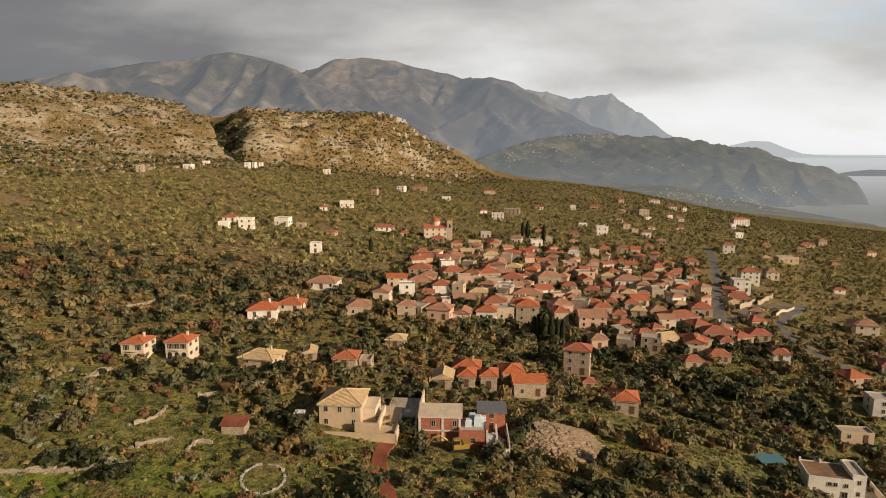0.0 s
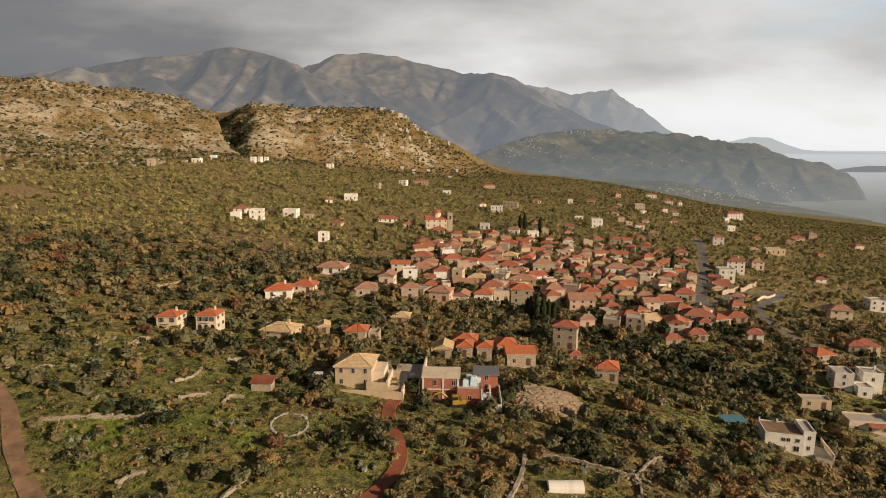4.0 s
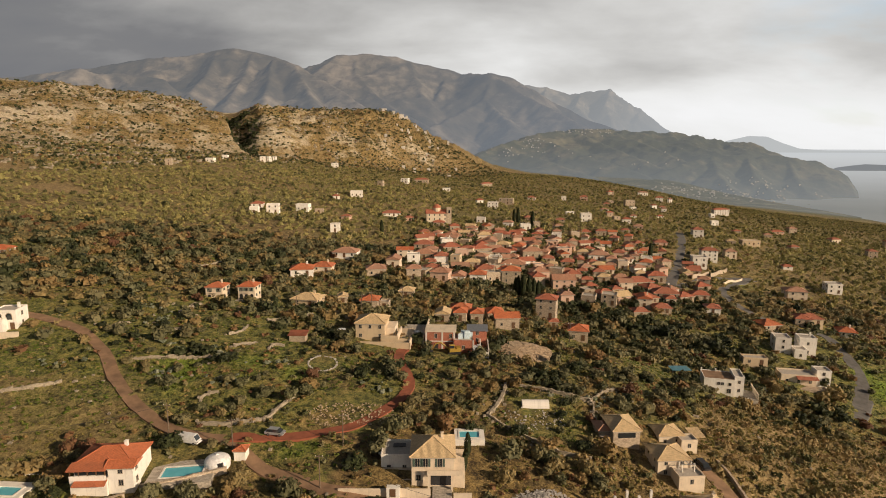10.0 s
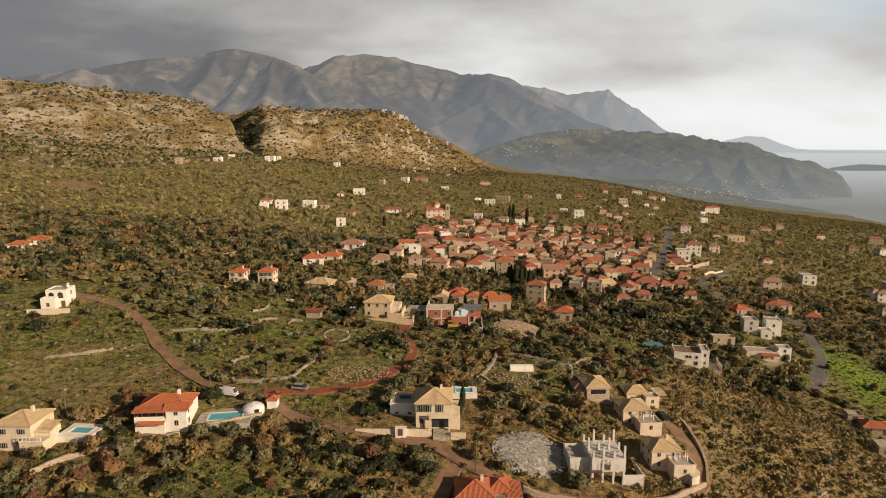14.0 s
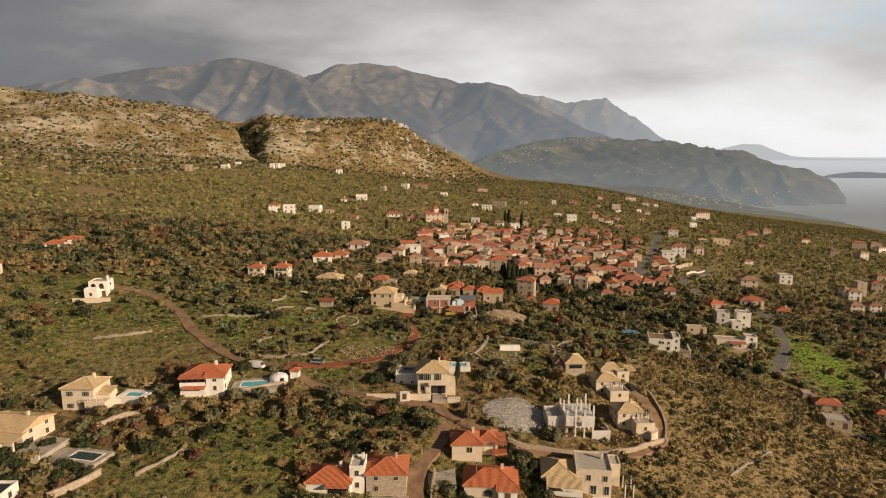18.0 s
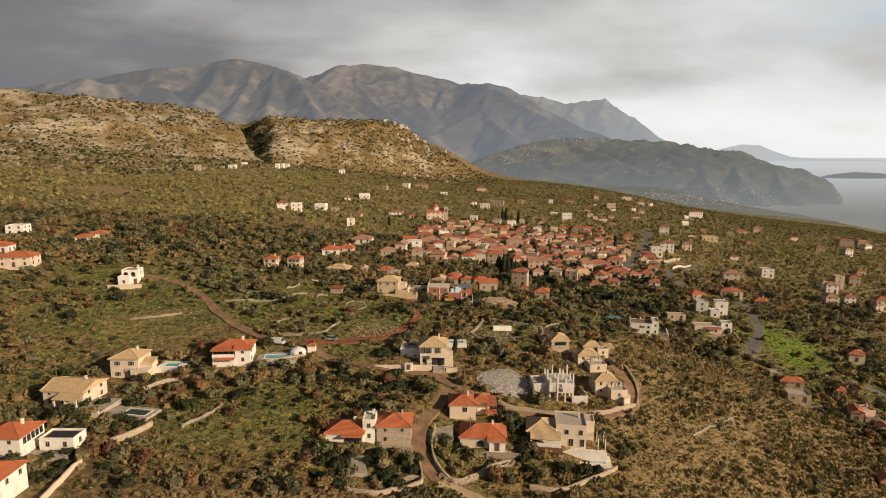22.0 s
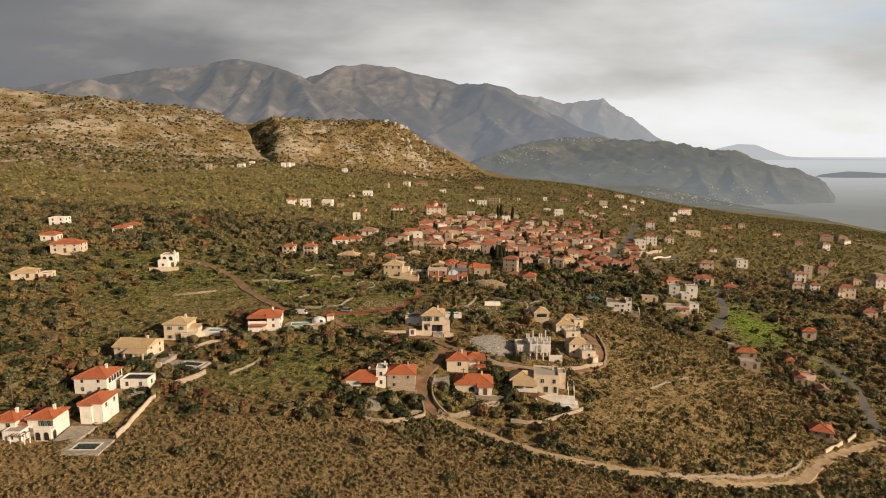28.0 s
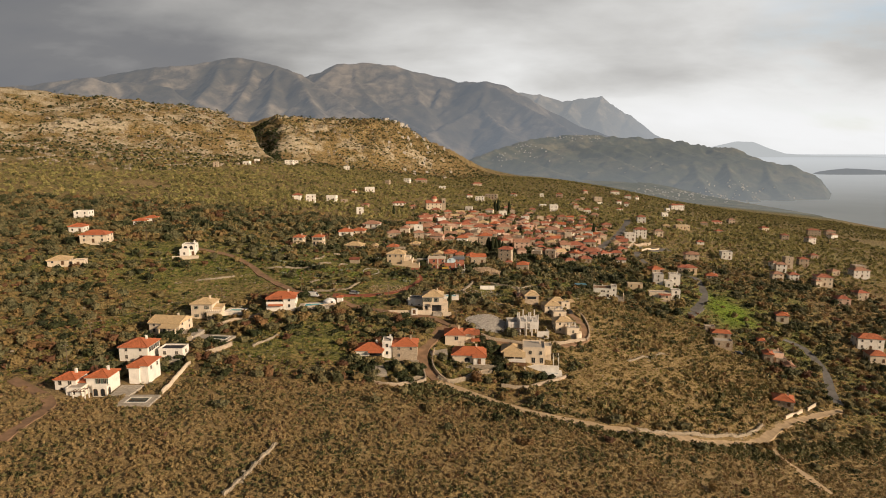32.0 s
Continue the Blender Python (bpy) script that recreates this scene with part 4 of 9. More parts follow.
def wall(name, points, height, thick, material, label):
    """A field or garden wall that follows the ground, with an uneven top."""
    c = smooth_line(points, 0.8)
    t = np.gradient(c, axis=0)
    t /= np.maximum(np.linalg.norm(t, axis=1), 1e-6)[:, None]
    if material is ROCK:
        height, thick = 0.8 * height, 0.65 * thick
    side = np.stack([-t[:, 1], t[:, 0]], 1) * thick / 2
    z = ground(c[:, 0], c[:, 1])
    rough = 0.22 if material is ROCK else 0.03
    rnd = np.random.RandomState(int(abs(points[0][0] * 10)) % 9999)
    g = Geo()
    for i in range(len(c)):
        top = z[i] + height * (1 + rough * rnd.uniform(-1.4, 1))
        for s, up, k in ((-1, 0, 1.15), (-1, 1, 1), (1, 1, 1), (1, 0, 1.15)):
            q = c[i] + side[i] * s * k * (1 + rough * rnd.uniform(-1, 1))
            g.v.append((q[0], q[1], top + rough * rnd.uniform(-0.5, 0.5) if up else z[i] - 1.0))
    for i in range(len(c) - 1):
        a = 4 * i
        g.f += [(a, a + 4, a + 5, a + 1), (a + 1, a + 5, a + 6, a + 2), (a + 2, a + 6, a + 7, a + 3)]
    n = 4 * (len(c) - 1)
    g.f += [(0, 1, 2, 3), (n + 3, n + 2, n + 1, n)]
    for i in range(0, len(c), 2):
        CLEAR.append((c[i][0], c[i][1], 0.9))
    if material is ROCK:
        for i in range(int(len(c) * 1.6)):
            q = c[rnd.randint(len(c))] + rnd.uniform(-1, 1, 2) * (thick / 2 + 0.5)
            stone(g, q[0], q[1], gz(q[0], q[1]) + rnd.uniform(0, height * 0.9 if abs(rnd.rand()) > 0.5 else 0.1), rnd.uniform(0.18, 0.42), rnd)
    return tagged(part(name, g, material), label, "wall")


def stone(g, x, y, z, r, rnd):
    """A rough block of rock."""
    k = len(g.v)
    for sx, sy, sz in ((-1, -1, -1), (1, -1, -1), (1, 1, -1), (-1, 1, -1), (-1, -1, 1), (1, -1, 1), (1, 1, 1), (-1, 1, 1)):
        j = rnd.uniform(0.55, 1.1, 3)
        g.v.append((x + sx * r * j[0], y + sy * r * j[1], z + sz * r * 0.7 * j[2]))
    g.f += [tuple(k + i for i in f) for f in ((0, 3, 2, 1), (4, 5, 6, 7), (0, 1, 5, 4), (1, 2, 6, 5), (2, 3, 7, 6), (3, 0, 4, 7))]


def pole(x, y, tall=7.5):
    ob = thing("utility_pole", pose(x, y, gz(x, y)), "weathered wooden utility pole with a crossarm", "pole", "utility poles")
    part("post", kept("pp", lambda: Geo().bar((0, 0, -1.0), (0, 0, tall), 0.14, 8, 0.09).mesh("post", POLEWOOD)), None, ob)
    part("crossarm", kept("pc", lambda: Geo().box(-0.8, 0.8, -0.06, 0.06, tall - 0.6, tall - 0.46).mesh("crossarm", POLEWOOD)), None, ob)
    for k in (-0.7, 0, 0.7):
        part("insulator", kept("pi", lambda: Geo().bar((0, 0, tall - 0.46), (0, 0, tall - 0.26), 0.05, 6).mesh("insulator", CARPAINT)), None, ob, m=pose(k, 0, 0))
    POLES.append((x, y))
    return ob


POLES = []



# ---- houses ----
house(-41.3, 399.0, 18.0, 10.5, 3.2, 5, "hip", WHITE, RED, "white plastered one-storey house with a hipped red tiled roof")
house(-66.6, 297.1, 6.7, 6.5, 5.1, 5, "flat", WHITE, RED, "white plastered two-storey house with a flat terrace roof")
house(-48.8, 229.6, 13.8, 10.5, 3.2, -6, "hip", WHITE, OLDRED, "white plastered one-storey house with a hipped weathered red tiled roof")
house(-61.0, 188.3, 10.9, 9.7, 3.5, 8, "hip", WHITE, ORANGE, "white plastered one-storey house with a hipped orange tiled roof")
house(-54.0, 198.3, 10.2, 8.6, 3.0, -4, "hip", CREAM, ORANGE, "cream plastered one-storey house with a hipped orange tiled roof")
house(-31.2, 203.5, 10.1, 9.2, 3.9, 9, "hip", PALESTONE, OLDRED, "pale stone one-storey house with a hipped weathered red tiled roof")
house(-15.7, 234.5, 7.7, 6.5, 5.7, 4, "flat", WHITE, RED, "white plastered two-storey house with a flat terrace roof")
house(-7.9, 235.5, 8.1, 6.9, 2.7, 4, "hip", CREAM, RED, "cream plastered one-storey house with a hipped red tiled roof")
house(-14.2, 205.1, 7.9, 6.9, 5.5, 6, "hip", PALESTONE, OLDRED, "pale stone two-storey house with a hipped weathered red tiled roof")
house(-6.1, 220.4, 8.8, 7.7, 4.0, 6, "hip", PALESTONE, RED, "pale stone one-storey house with a hipped red tiled roof")
house(0.3, 219.3, 4.0, 6.5, 5.6, 6, "flat", CREAM, RED, "cream plastered two-storey house with a flat terrace roof")
house(16.1, 216.3, 8.9, 7.9, 4.4, -8, "hip", WHITE, ORANGE, "white plastered one-storey house with a hipped orange tiled roof")
house(32.5, 222.3, 10.7, 9.2, 7.3, -5, "hip", STONE, ORANGE, "rubble stone two-storey house with a hipped orange tiled roof")
house(-15.3, 174.7, 6.7, 6.5, 2.7, -6, "hip", PALESTONE, TAN, "pale stone one-storey house with a hipped tan tiled roof")
house(-27.6, 154.1, 7.5, 7.0, 3.5, -4, "hip", PALESTONE, ORANGE, "pale stone one-storey house with a hipped orange tiled roof")
house(-22.3, 155.0, 4.0, 5.0, 2.7, -4, "flat", PALESTONE, RED, "pale stone one-storey house with a flat terrace roof")
house(-38.6, 158.0, 4.0, 5.0, 2.7, 10, "gable", STONE, TAN, "rubble stone one-storey house with a gabled tan tiled roof")
house(-0.5, 147.8, 6.0, 7.0, 3.6, -5, "gable", PALESTONE, TAN, "pale stone one-storey house with a gabled tan tiled roof")
house(5.9, 149.7, 5.3, 7.0, 3.8, -5, "hip", PALESTONE, ORANGE, "pale stone one-storey house with a hipped orange tiled roof")
house(12.1, 152.0, 5.3, 7.0, 4.3, -5, "hip", PALESTONE, ORANGE, "pale stone one-storey house with a hipped orange tiled roof")
house(6.3, 157.8, 8.9, 8.0, 3.6, -5, "hip", PALESTONE, ORANGE, "pale stone one-storey house with a hipped orange tiled roof")
house(19.3, 160.7, 7.3, 8.0, 3.8, 6, "hip", PALESTONE, ORANGE, "pale stone one-storey house with a hipped orange tiled roof")
house(22.8, 150.5, 10.4, 7.0, 4.7, 3, "gable", PALESTONE, ORANGE, "pale stone two-storey house with a gabled orange tiled roof")
house(42.1, 175.7, 9.5, 8.0, 8.9, -18, "hip", PALESTONE, RED, "pale stone three-storey house with a hipped red tiled roof")
house(-11.7, 274.7, 12.4, 10.3, 3.3, -3, "hip", STONE, RED, "rubble stone one-storey house with a hipped red tiled roof")
house(3.5, 278.9, 12.7, 10.5, 3.1, 15, "hip", STONE, RED, "rubble stone one-storey house with a hipped red tiled roof")
house(-10.7, 254.5, 14.4, 10.5, 2.7, -3, "hip", STONE, OLDRED, "rubble stone one-storey house with a hipped weathered red tiled roof")
house(-13.2, 325.6, 9.1, 8.9, 2.7, 15, "hip", PALESTONE, RED, "pale stone one-storey house with a hipped red tiled roof")
house(-26.9, 387.8, 7.7, 7.5, 3.1, 15, "hip", PINK, RED, "rose plastered one-storey house with a hipped red tiled roof")
house(5.6, 319.5, 12.9, 10.5, 2.9, 15, "hip", CREAM, OLDRED, "cream plastered one-storey house with a hipped weathered red tiled roof")
house(1.2, 291.8, 8.1, 7.3, 4.4, 9, "flat", WHITE, RED, "white plastered one-storey house with a flat terrace roof")
house(20.1, 362.5, 9.4, 9.0, 3.3, -14, "hip", WHITE, OLDRED, "white plastered one-storey house with a hipped weathered red tiled roof")
house(25.8, 323.2, 11.0, 9.3, 4.9, 4, "hip", CREAM, TAN, "cream plastered two-storey house with a hipped tan tiled roof")
house(38.1, 330.1, 14.4, 10.5, 5.0, -8, "hip", PALESTONE, RED, "pale stone two-storey house with a hipped red tiled roof")
house(20.7, 279.6, 12.7, 10.5, 3.9, 15, "hip", STONE, RED, "rubble stone one-storey house with a hipped red tiled roof")
house(36.2, 299.7, 9.5, 9.1, 2.7, -14, "hip", CREAM, TAN, "cream plastered one-storey house with a hipped tan tiled roof")
house(32.8, 277.0, 12.2, 10.5, 3.1, -8, "hip", PALESTONE, RED, "pale stone one-storey house with a hipped red tiled roof")
house(6.1, 243.5, 5.8, 6.5, 6.5, -14, "flat", BEIGE, RED, "beige plastered two-storey house with a flat terrace roof")
house(14.8, 248.3, 9.2, 7.6, 2.8, -3, "hip", PALESTONE, TAN, "pale stone one-storey house with a hipped tan tiled roof")
house(20.8, 235.4, 11.4, 9.7, 3.1, 4, "hip", STONE, RED, "rubble stone one-storey house with a hipped red tiled roof")
house(37.0, 252.2, 14.8, 10.5, 2.8, -8, "hip", PALESTONE, OLDRED, "pale stone one-storey house with a hipped weathered red tiled roof")
house(50.9, 280.8, 13.6, 10.5, 4.8, 4, "hip", STONE, OLDRED, "rubble stone two-storey house with a hipped weathered red tiled roof")
house(49.0, 239.9, 10.5, 9.5, 4.6, 9, "hip", PINK, OLDRED, "rose plastered two-storey house with a hipped weathered red tiled roof")
house(77.5, 343.5, 8.4, 8.0, 5.9, -14, "flat", WHITE, RED, "white plastered two-storey house with a flat terrace roof")
house(73.3, 451.4, 9.7, 8.7, 2.7, 9, "hip", PINK, RED, "rose plastered one-storey house with a hipped red tiled roof")
house(29.7, 412.5, 9.3, 8.3, 4.5, -8, "flat", GREY, RED, "bare concrete two-storey house with a flat terrace roof")
house(65.2, 559.8, 19.5, 10.5, 6.1, -14, "flat", PALESTONE, RED, "pale stone two-storey house with a flat terrace roof")
house(36.1, 546.9, 8.6, 8.4, 4.3, 15, "hip", WHITE, RED, "white plastered one-storey house with a hipped red tiled roof")
house(47.5, 514.4, 13.5, 10.5, 6.1, -8, "flat", WHITE, RED, "white plastered two-storey house with a flat terrace roof")
house(103.0, 636.3, 11.6, 9.8, 3.8, 4, "hip", WHITE, RED, "white plastered one-storey house with a hipped red tiled roof")
house(128.6, 474.0, 12.3, 10.3, 8.5, -3, "flat", WHITE, RED, "white plastered three-storey house with a flat terrace roof")
house(121.6, 394.3, 10.3, 9.2, 4.7, -8, "hip", STONE, RED, "rubble stone two-storey house with a hipped red tiled roof")
house(110.0, 398.0, 11.4, 9.6, 2.7, 4, "hip", STONE, RED, "rubble stone one-storey house with a hipped red tiled roof")
house(149.7, 423.4, 8.5, 7.6, 2.7, -8, "hip", PALESTONE, RED, "pale stone one-storey house with a hipped red tiled roof")
house(170.6, 455.0, 10.3, 9.9, 3.6, -14, "hip", PALESTONE, OLDRED, "pale stone one-storey house with a hipped weathered red tiled roof")
house(162.6, 379.1, 12.0, 10.5, 3.8, -8, "hip", PINK, RED, "rose plastered one-storey house with a hipped red tiled roof")
house(142.0, 367.3, 9.5, 8.6, 3.3, 9, "hip", PALESTONE, RED, "pale stone one-storey house with a hipped red tiled roof")
house(79.8, 316.5, 10.4, 9.4, 3.8, 9, "hip", PINK, OLDRED, "rose plastered one-storey house with a hipped weathered red tiled roof")
house(72.4, 294.7, 10.4, 8.8, 5.1, 4, "flat", PINK, RED, "rose plastered two-storey house with a flat terrace roof")
house(84.6, 296.4, 7.3, 6.5, 3.9, -8, "hip", PALESTONE, TAN, "pale stone one-storey house with a hipped tan tiled roof")
house(93.1, 291.5, 14.4, 10.5, 3.8, -8, "hip", WHITE, OLDRED, "white plastered one-storey house with a hipped weathered red tiled roof")
house(87.7, 270.2, 8.2, 7.9, 3.0, -14, "hip", PALESTONE, TAN, "pale stone one-storey house with a hipped tan tiled roof")
house(70.0, 269.8, 8.2, 7.9, 3.0, -14, "hip", STONE, RED, "rubble stone one-storey house with a hipped red tiled roof")
house(60.1, 263.6, 7.0, 6.5, 2.7, -8, "hip", CREAM, TAN, "cream plastered one-storey house with a hipped tan tiled roof")
house(84.1, 245.4, 7.7, 6.8, 3.3, -8, "hip", STONE, TAN, "rubble stone one-storey house with a hipped tan tiled roof")
house(65.6, 250.6, 8.9, 7.9, 2.7, -8, "hip", STONE, RED, "rubble stone one-storey house with a hipped red tiled roof")
house(73.6, 237.9, 6.7, 6.5, 2.7, -8, "hip", STONE, RED, "rubble stone one-storey house with a hipped red tiled roof")
house(58.7, 225.2, 12.8, 10.5, 5.5, -3, "gable", PINK, OLDRED, "rose plastered two-storey house with a gabled weathered red tiled roof")
house(107.6, 258.2, 6.8, 6.5, 3.2, -3, "hip", STONE, TAN, "rubble stone one-storey house with a hipped tan tiled roof")
house(114.3, 252.6, 10.8, 9.6, 4.1, -8, "hip", PALESTONE, RED, "pale stone one-storey house with a hipped red tiled roof")
house(100.4, 240.6, 16.6, 10.5, 3.2, 9, "hip", STONE, RED, "rubble stone one-storey house with a hipped red tiled roof")
house(104.6, 232.0, 9.5, 9.2, 3.1, 15, "hip", STONE, RED, "rubble stone one-storey house with a hipped red tiled roof")
house(96.4, 215.1, 10.5, 10.3, 2.7, 15, "hip", STONE, RED, "rubble stone one-storey house with a hipped red tiled roof")
house(108.7, 223.7, 14.2, 10.5, 3.0, -8, "hip", STONE, RED, "rubble stone one-storey house with a hipped red tiled roof")
house(108.3, 215.7, 5.6, 6.5, 3.1, -8, "hip", CREAM, RED, "cream plastered one-storey house with a hipped red tiled roof")
house(116.9, 221.8, 9.1, 8.8, 3.0, 15, "hip", STONE, RED, "rubble stone one-storey house with a hipped red tiled roof")
house(127.6, 227.9, 9.4, 8.4, 3.0, -8, "hip", PALESTONE, RED, "pale stone one-storey house with a hipped red tiled roof")
house(87.1, 195.7, 7.9, 6.6, 2.7, 4, "hip", STONE, RED, "rubble stone one-storey house with a hipped red tiled roof")
house(98.7, 201.3, 9.3, 7.8, 2.9, -3, "hip", STONE, RED, "rubble stone one-storey house with a hipped red tiled roof")
house(125.5, 208.6, 7.8, 7.5, 3.0, -14, "hip", WHITE, RED, "white plastered one-storey house with a hipped red tiled roof")
house(145.6, 197.4, 10.1, 9.3, 3.3, 10, "hip", PALESTONE, ORANGE, "pale stone one-storey house with a hipped orange tiled roof")
house(49.3, 149.6, 8.1, 8.5, 4.4, -12, "hip", PALESTONE, ORANGE, "pale stone one-storey house with a hipped orange tiled roof")
house(42.8, 164.2, 4.0, 4.0, 2.7, -3, "hip", STONE, RED, "rubble stone one-storey house with a hipped red tiled roof")
house(55.5, 202.5, 7.1, 6.5, 4.2, 4, "hip", PINK, OLDRED, "rose plastered one-storey house with a hipped weathered red tiled roof")
house(66.7, 205.1, 7.5, 7.7, 4.0, -20, "flat", PALESTONE, RED, "pale stone one-storey house with a flat terrace roof")
house(76.9, 207.7, 8.2, 8.5, 5.1, -20, "flat", PALESTONE, RED, "pale stone two-storey house with a flat terrace roof")
house(219.3, 446.6, 11.7, 10.4, 8.5, -8, "hip", GREY, RED, "bare concrete three-storey house with a hipped red tiled roof")
house(168.4, 323.9, 12.0, 10.5, 7.5, -10, "flat", WHITE, RED, "white plastered three-storey house with a flat terrace roof")
house(185.3, 347.8, 14.1, 10.5, 9.5, -10, "hip", WHITE, RED, "white plastered three-storey house with a hipped red tiled roof")
house(157.0, 303.3, 7.9, 7.2, 3.1, -10, "gable", PINK, RED, "rose plastered one-storey house with a gabled red tiled roof")
house(208.9, 365.5, 10.3, 9.2, 5.9, -8, "hip", CREAM, OLDRED, "cream plastered two-storey house with a hipped weathered red tiled roof")
house(199.8, 268.4, 12.9, 10.5, 6.3, -15, "hip", CREAM, OLDRED, "cream plastered two-storey house with a hipped weathered red tiled roof")
house(261.7, 439.7, 19.6, 10.5, 4.4, -3, "flat", BEIGE, RED, "beige plastered one-storey house with a flat terrace roof")
house(241.6, 431.8, 8.8, 8.4, 3.0, -14, "hip", PALESTONE, TAN, "pale stone one-storey house with a hipped tan tiled roof")
house(367.3, 586.3, 17.7, 10.5, 2.9, -3, "hip", PINK, RED, "rose plastered one-storey house with a hipped red tiled roof")
house(403.6, 619.4, 11.6, 9.6, 7.4, -3, "hip", PALESTONE, OLDRED, "pale stone two-storey house with a hipped weathered red tiled roof")
house(431.3, 585.7, 13.9, 10.5, 4.7, 9, "hip", CREAM, RED, "cream plastered two-storey house with a hipped red tiled roof")
house(371.5, 731.3, 29.0, 10.5, 9.5, 9, "hip", GREY, RED, "bare concrete three-storey house with a hipped red tiled roof")
house(66.0, 355.4, 8.6, 8.3, 2.9, -14, "hip", PALESTONE, RED, "pale stone one-storey house with a hipped red tiled roof")
house(49.4, 308.5, 7.2, 6.5, 3.1, 9, "hip", STONE, OLDRED, "rubble stone one-storey house with a hipped weathered red tiled roof")
house(64.5, 301.5, 5.9, 6.5, 3.1, 15, "hip", PALESTONE, OLDRED, "pale stone one-storey house with a hipped weathered red tiled roof")
house(115.4, 317.8, 6.3, 6.5, 2.9, 15, "hip", STONE, OLDRED, "rubble stone one-storey house with a hipped weathered red tiled roof")
house(59.6, 273.8, 7.8, 6.5, 2.8, -3, "hip", STONE, RED, "rubble stone one-storey house with a hipped red tiled roof")
house(74.8, 254.6, 6.2, 6.5, 2.7, -14, "hip", PALESTONE, RED, "pale stone one-storey house with a hipped red tiled roof")
house(51.8, 248.2, 7.1, 6.5, 3.0, -3, "hip", PALESTONE, OLDRED, "pale stone one-storey house with a hipped weathered red tiled roof")
house(83.6, 254.0, 7.2, 6.5, 2.7, -3, "hip", PALESTONE, RED, "pale stone one-storey house with a hipped red tiled roof")
house(93.5, 247.7, 8.3, 6.9, 2.7, -3, "hip", STONE, OLDRED, "rubble stone one-storey house with a hipped weathered red tiled roof")
house(73.2, 229.6, 7.6, 6.5, 2.7, 4, "hip", STONE, RED, "rubble stone one-storey house with a hipped red tiled roof")
house(84.6, 225.8, 6.4, 6.5, 2.7, 15, "hip", STONE, RED, "rubble stone one-storey house with a hipped red tiled roof")
house(-4.2, 377.6, 10.5, 8.8, 3.4, -3, "hip", PALESTONE, RED, "pale stone one-storey house with a hipped red tiled roof")
house(9.0, 347.2, 7.9, 7.0, 2.7, -8, "hip", PALESTONE, RED, "pale stone one-storey house with a hipped red tiled roof")
house(-135.5, 367.0, 10.8, 9.3, 3.7, 6, "hip", WHITE, RED, "white plastered one-storey house with a hipped red tiled roof")
house(-127.7, 335.1, 7.5, 6.5, 5.0, 6, "flat", WHITE, RED, "white plastered two-storey house with a flat terrace roof")
house(-118.0, 345.2, 10.8, 9.3, 6.9, 6, "flat", WHITE, RED, "white plastered two-storey house with a flat terrace roof")
house(-103.8, 373.2, 12.1, 10.4, 5.2, -5, "flat", WHITE, RED, "white plastered two-storey house with a flat terrace roof")
house(-92.2, 372.7, 7.9, 6.6, 3.0, 4, "flat", PALESTONE, RED, "pale stone one-storey house with a flat terrace roof")
house(-81.1, 485.2, 14.2, 10.5, 5.3, 4, "flat", WHITE, RED, "white plastered two-storey house with a flat terrace roof")
house(-94.5, 454.9, 7.6, 7.4, 3.6, 15, "hip", WHITE, RED, "white plastered one-storey house with a hipped red tiled roof")
house(-70.1, 359.6, 7.8, 7.0, 2.7, -8, "hip", PINK, RED, "rose plastered one-storey house with a hipped red tiled roof")
house(-47.9, 662.3, 11.7, 10.5, 5.9, -14, "flat", WHITE, RED, "white house on the slope below the hill")
house(-29.5, 706.0, 23.1, 10.5, 4.9, -3, "hip", PALESTONE, RED, "pale stone two-storey house with a hipped red tiled roof")
house(-69.7, 589.5, 8.0, 7.7, 5.2, -14, "flat", PALESTONE, RED, "pale stone two-storey house with a flat terrace roof")
house(59.6, 781.7, 20.4, 10.5, 5.4, 15, "hip", PALESTONE, RED, "pale stone two-storey house with a hipped red tiled roof")
house(2.4, 626.4, 11.5, 9.6, 3.7, -3, "flat", WHITE, RED, "white plastered one-storey house with a flat terrace roof")
house(-220.0, 660.9, 7.8, 6.6, 7.1, 4, "flat", WHITE, RED, "white plastered two-storey house with a flat terrace roof")
house(-214.0, 666.7, 4.9, 6.5, 7.9, -14, "flat", WHITE, RED, "white plastered three-storey house with a flat terrace roof")
house(-213.2, 688.1, 6.3, 6.5, 6.8, 9, "flat", WHITE, RED, "white plastered two-storey house with a flat terrace roof")
house(-149.1, 749.6, 11.5, 9.7, 6.6, 4, "flat", WHITE, RED, "white plastered two-storey house with a flat terrace roof")
house(-251.4, 580.4, 11.1, 9.3, 4.6, -3, "flat", WHITE, RED, "white plastered two-storey house with a flat terrace roof")
house(-254.0, 630.8, 8.5, 7.2, 5.0, 4, "flat", WHITE, RED, "white plastered two-storey house with a flat terrace roof")
house(-270.6, 524.6, 8.0, 7.2, 6.7, 9, "flat", PALESTONE, RED, "pale stone two-storey house with a flat terrace roof")
house(181.6, 707.5, 12.8, 10.5, 6.3, -14, "hip", PINK, RED, "rose plastered two-storey house with a hipped red tiled roof")
house(236.1, 692.3, 16.0, 10.5, 8.9, 4, "flat", PALESTONE, RED, "pale stone three-storey house with a flat terrace roof")
house(328.2, 839.4, 14.0, 10.5, 6.7, -14, "hip", WHITE, RED, "white plastered two-storey house with a hipped red tiled roof")
house(254.7, 848.9, 11.5, 10.5, 5.9, 15, "hip", PALESTONE, RED, "pale stone two-storey house with a hipped red tiled roof")
house(322.6, 899.0, 20.3, 10.5, 5.3, -8, "hip", WHITE, OLDRED, "white plastered two-storey house with a hipped weathered red tiled roof")
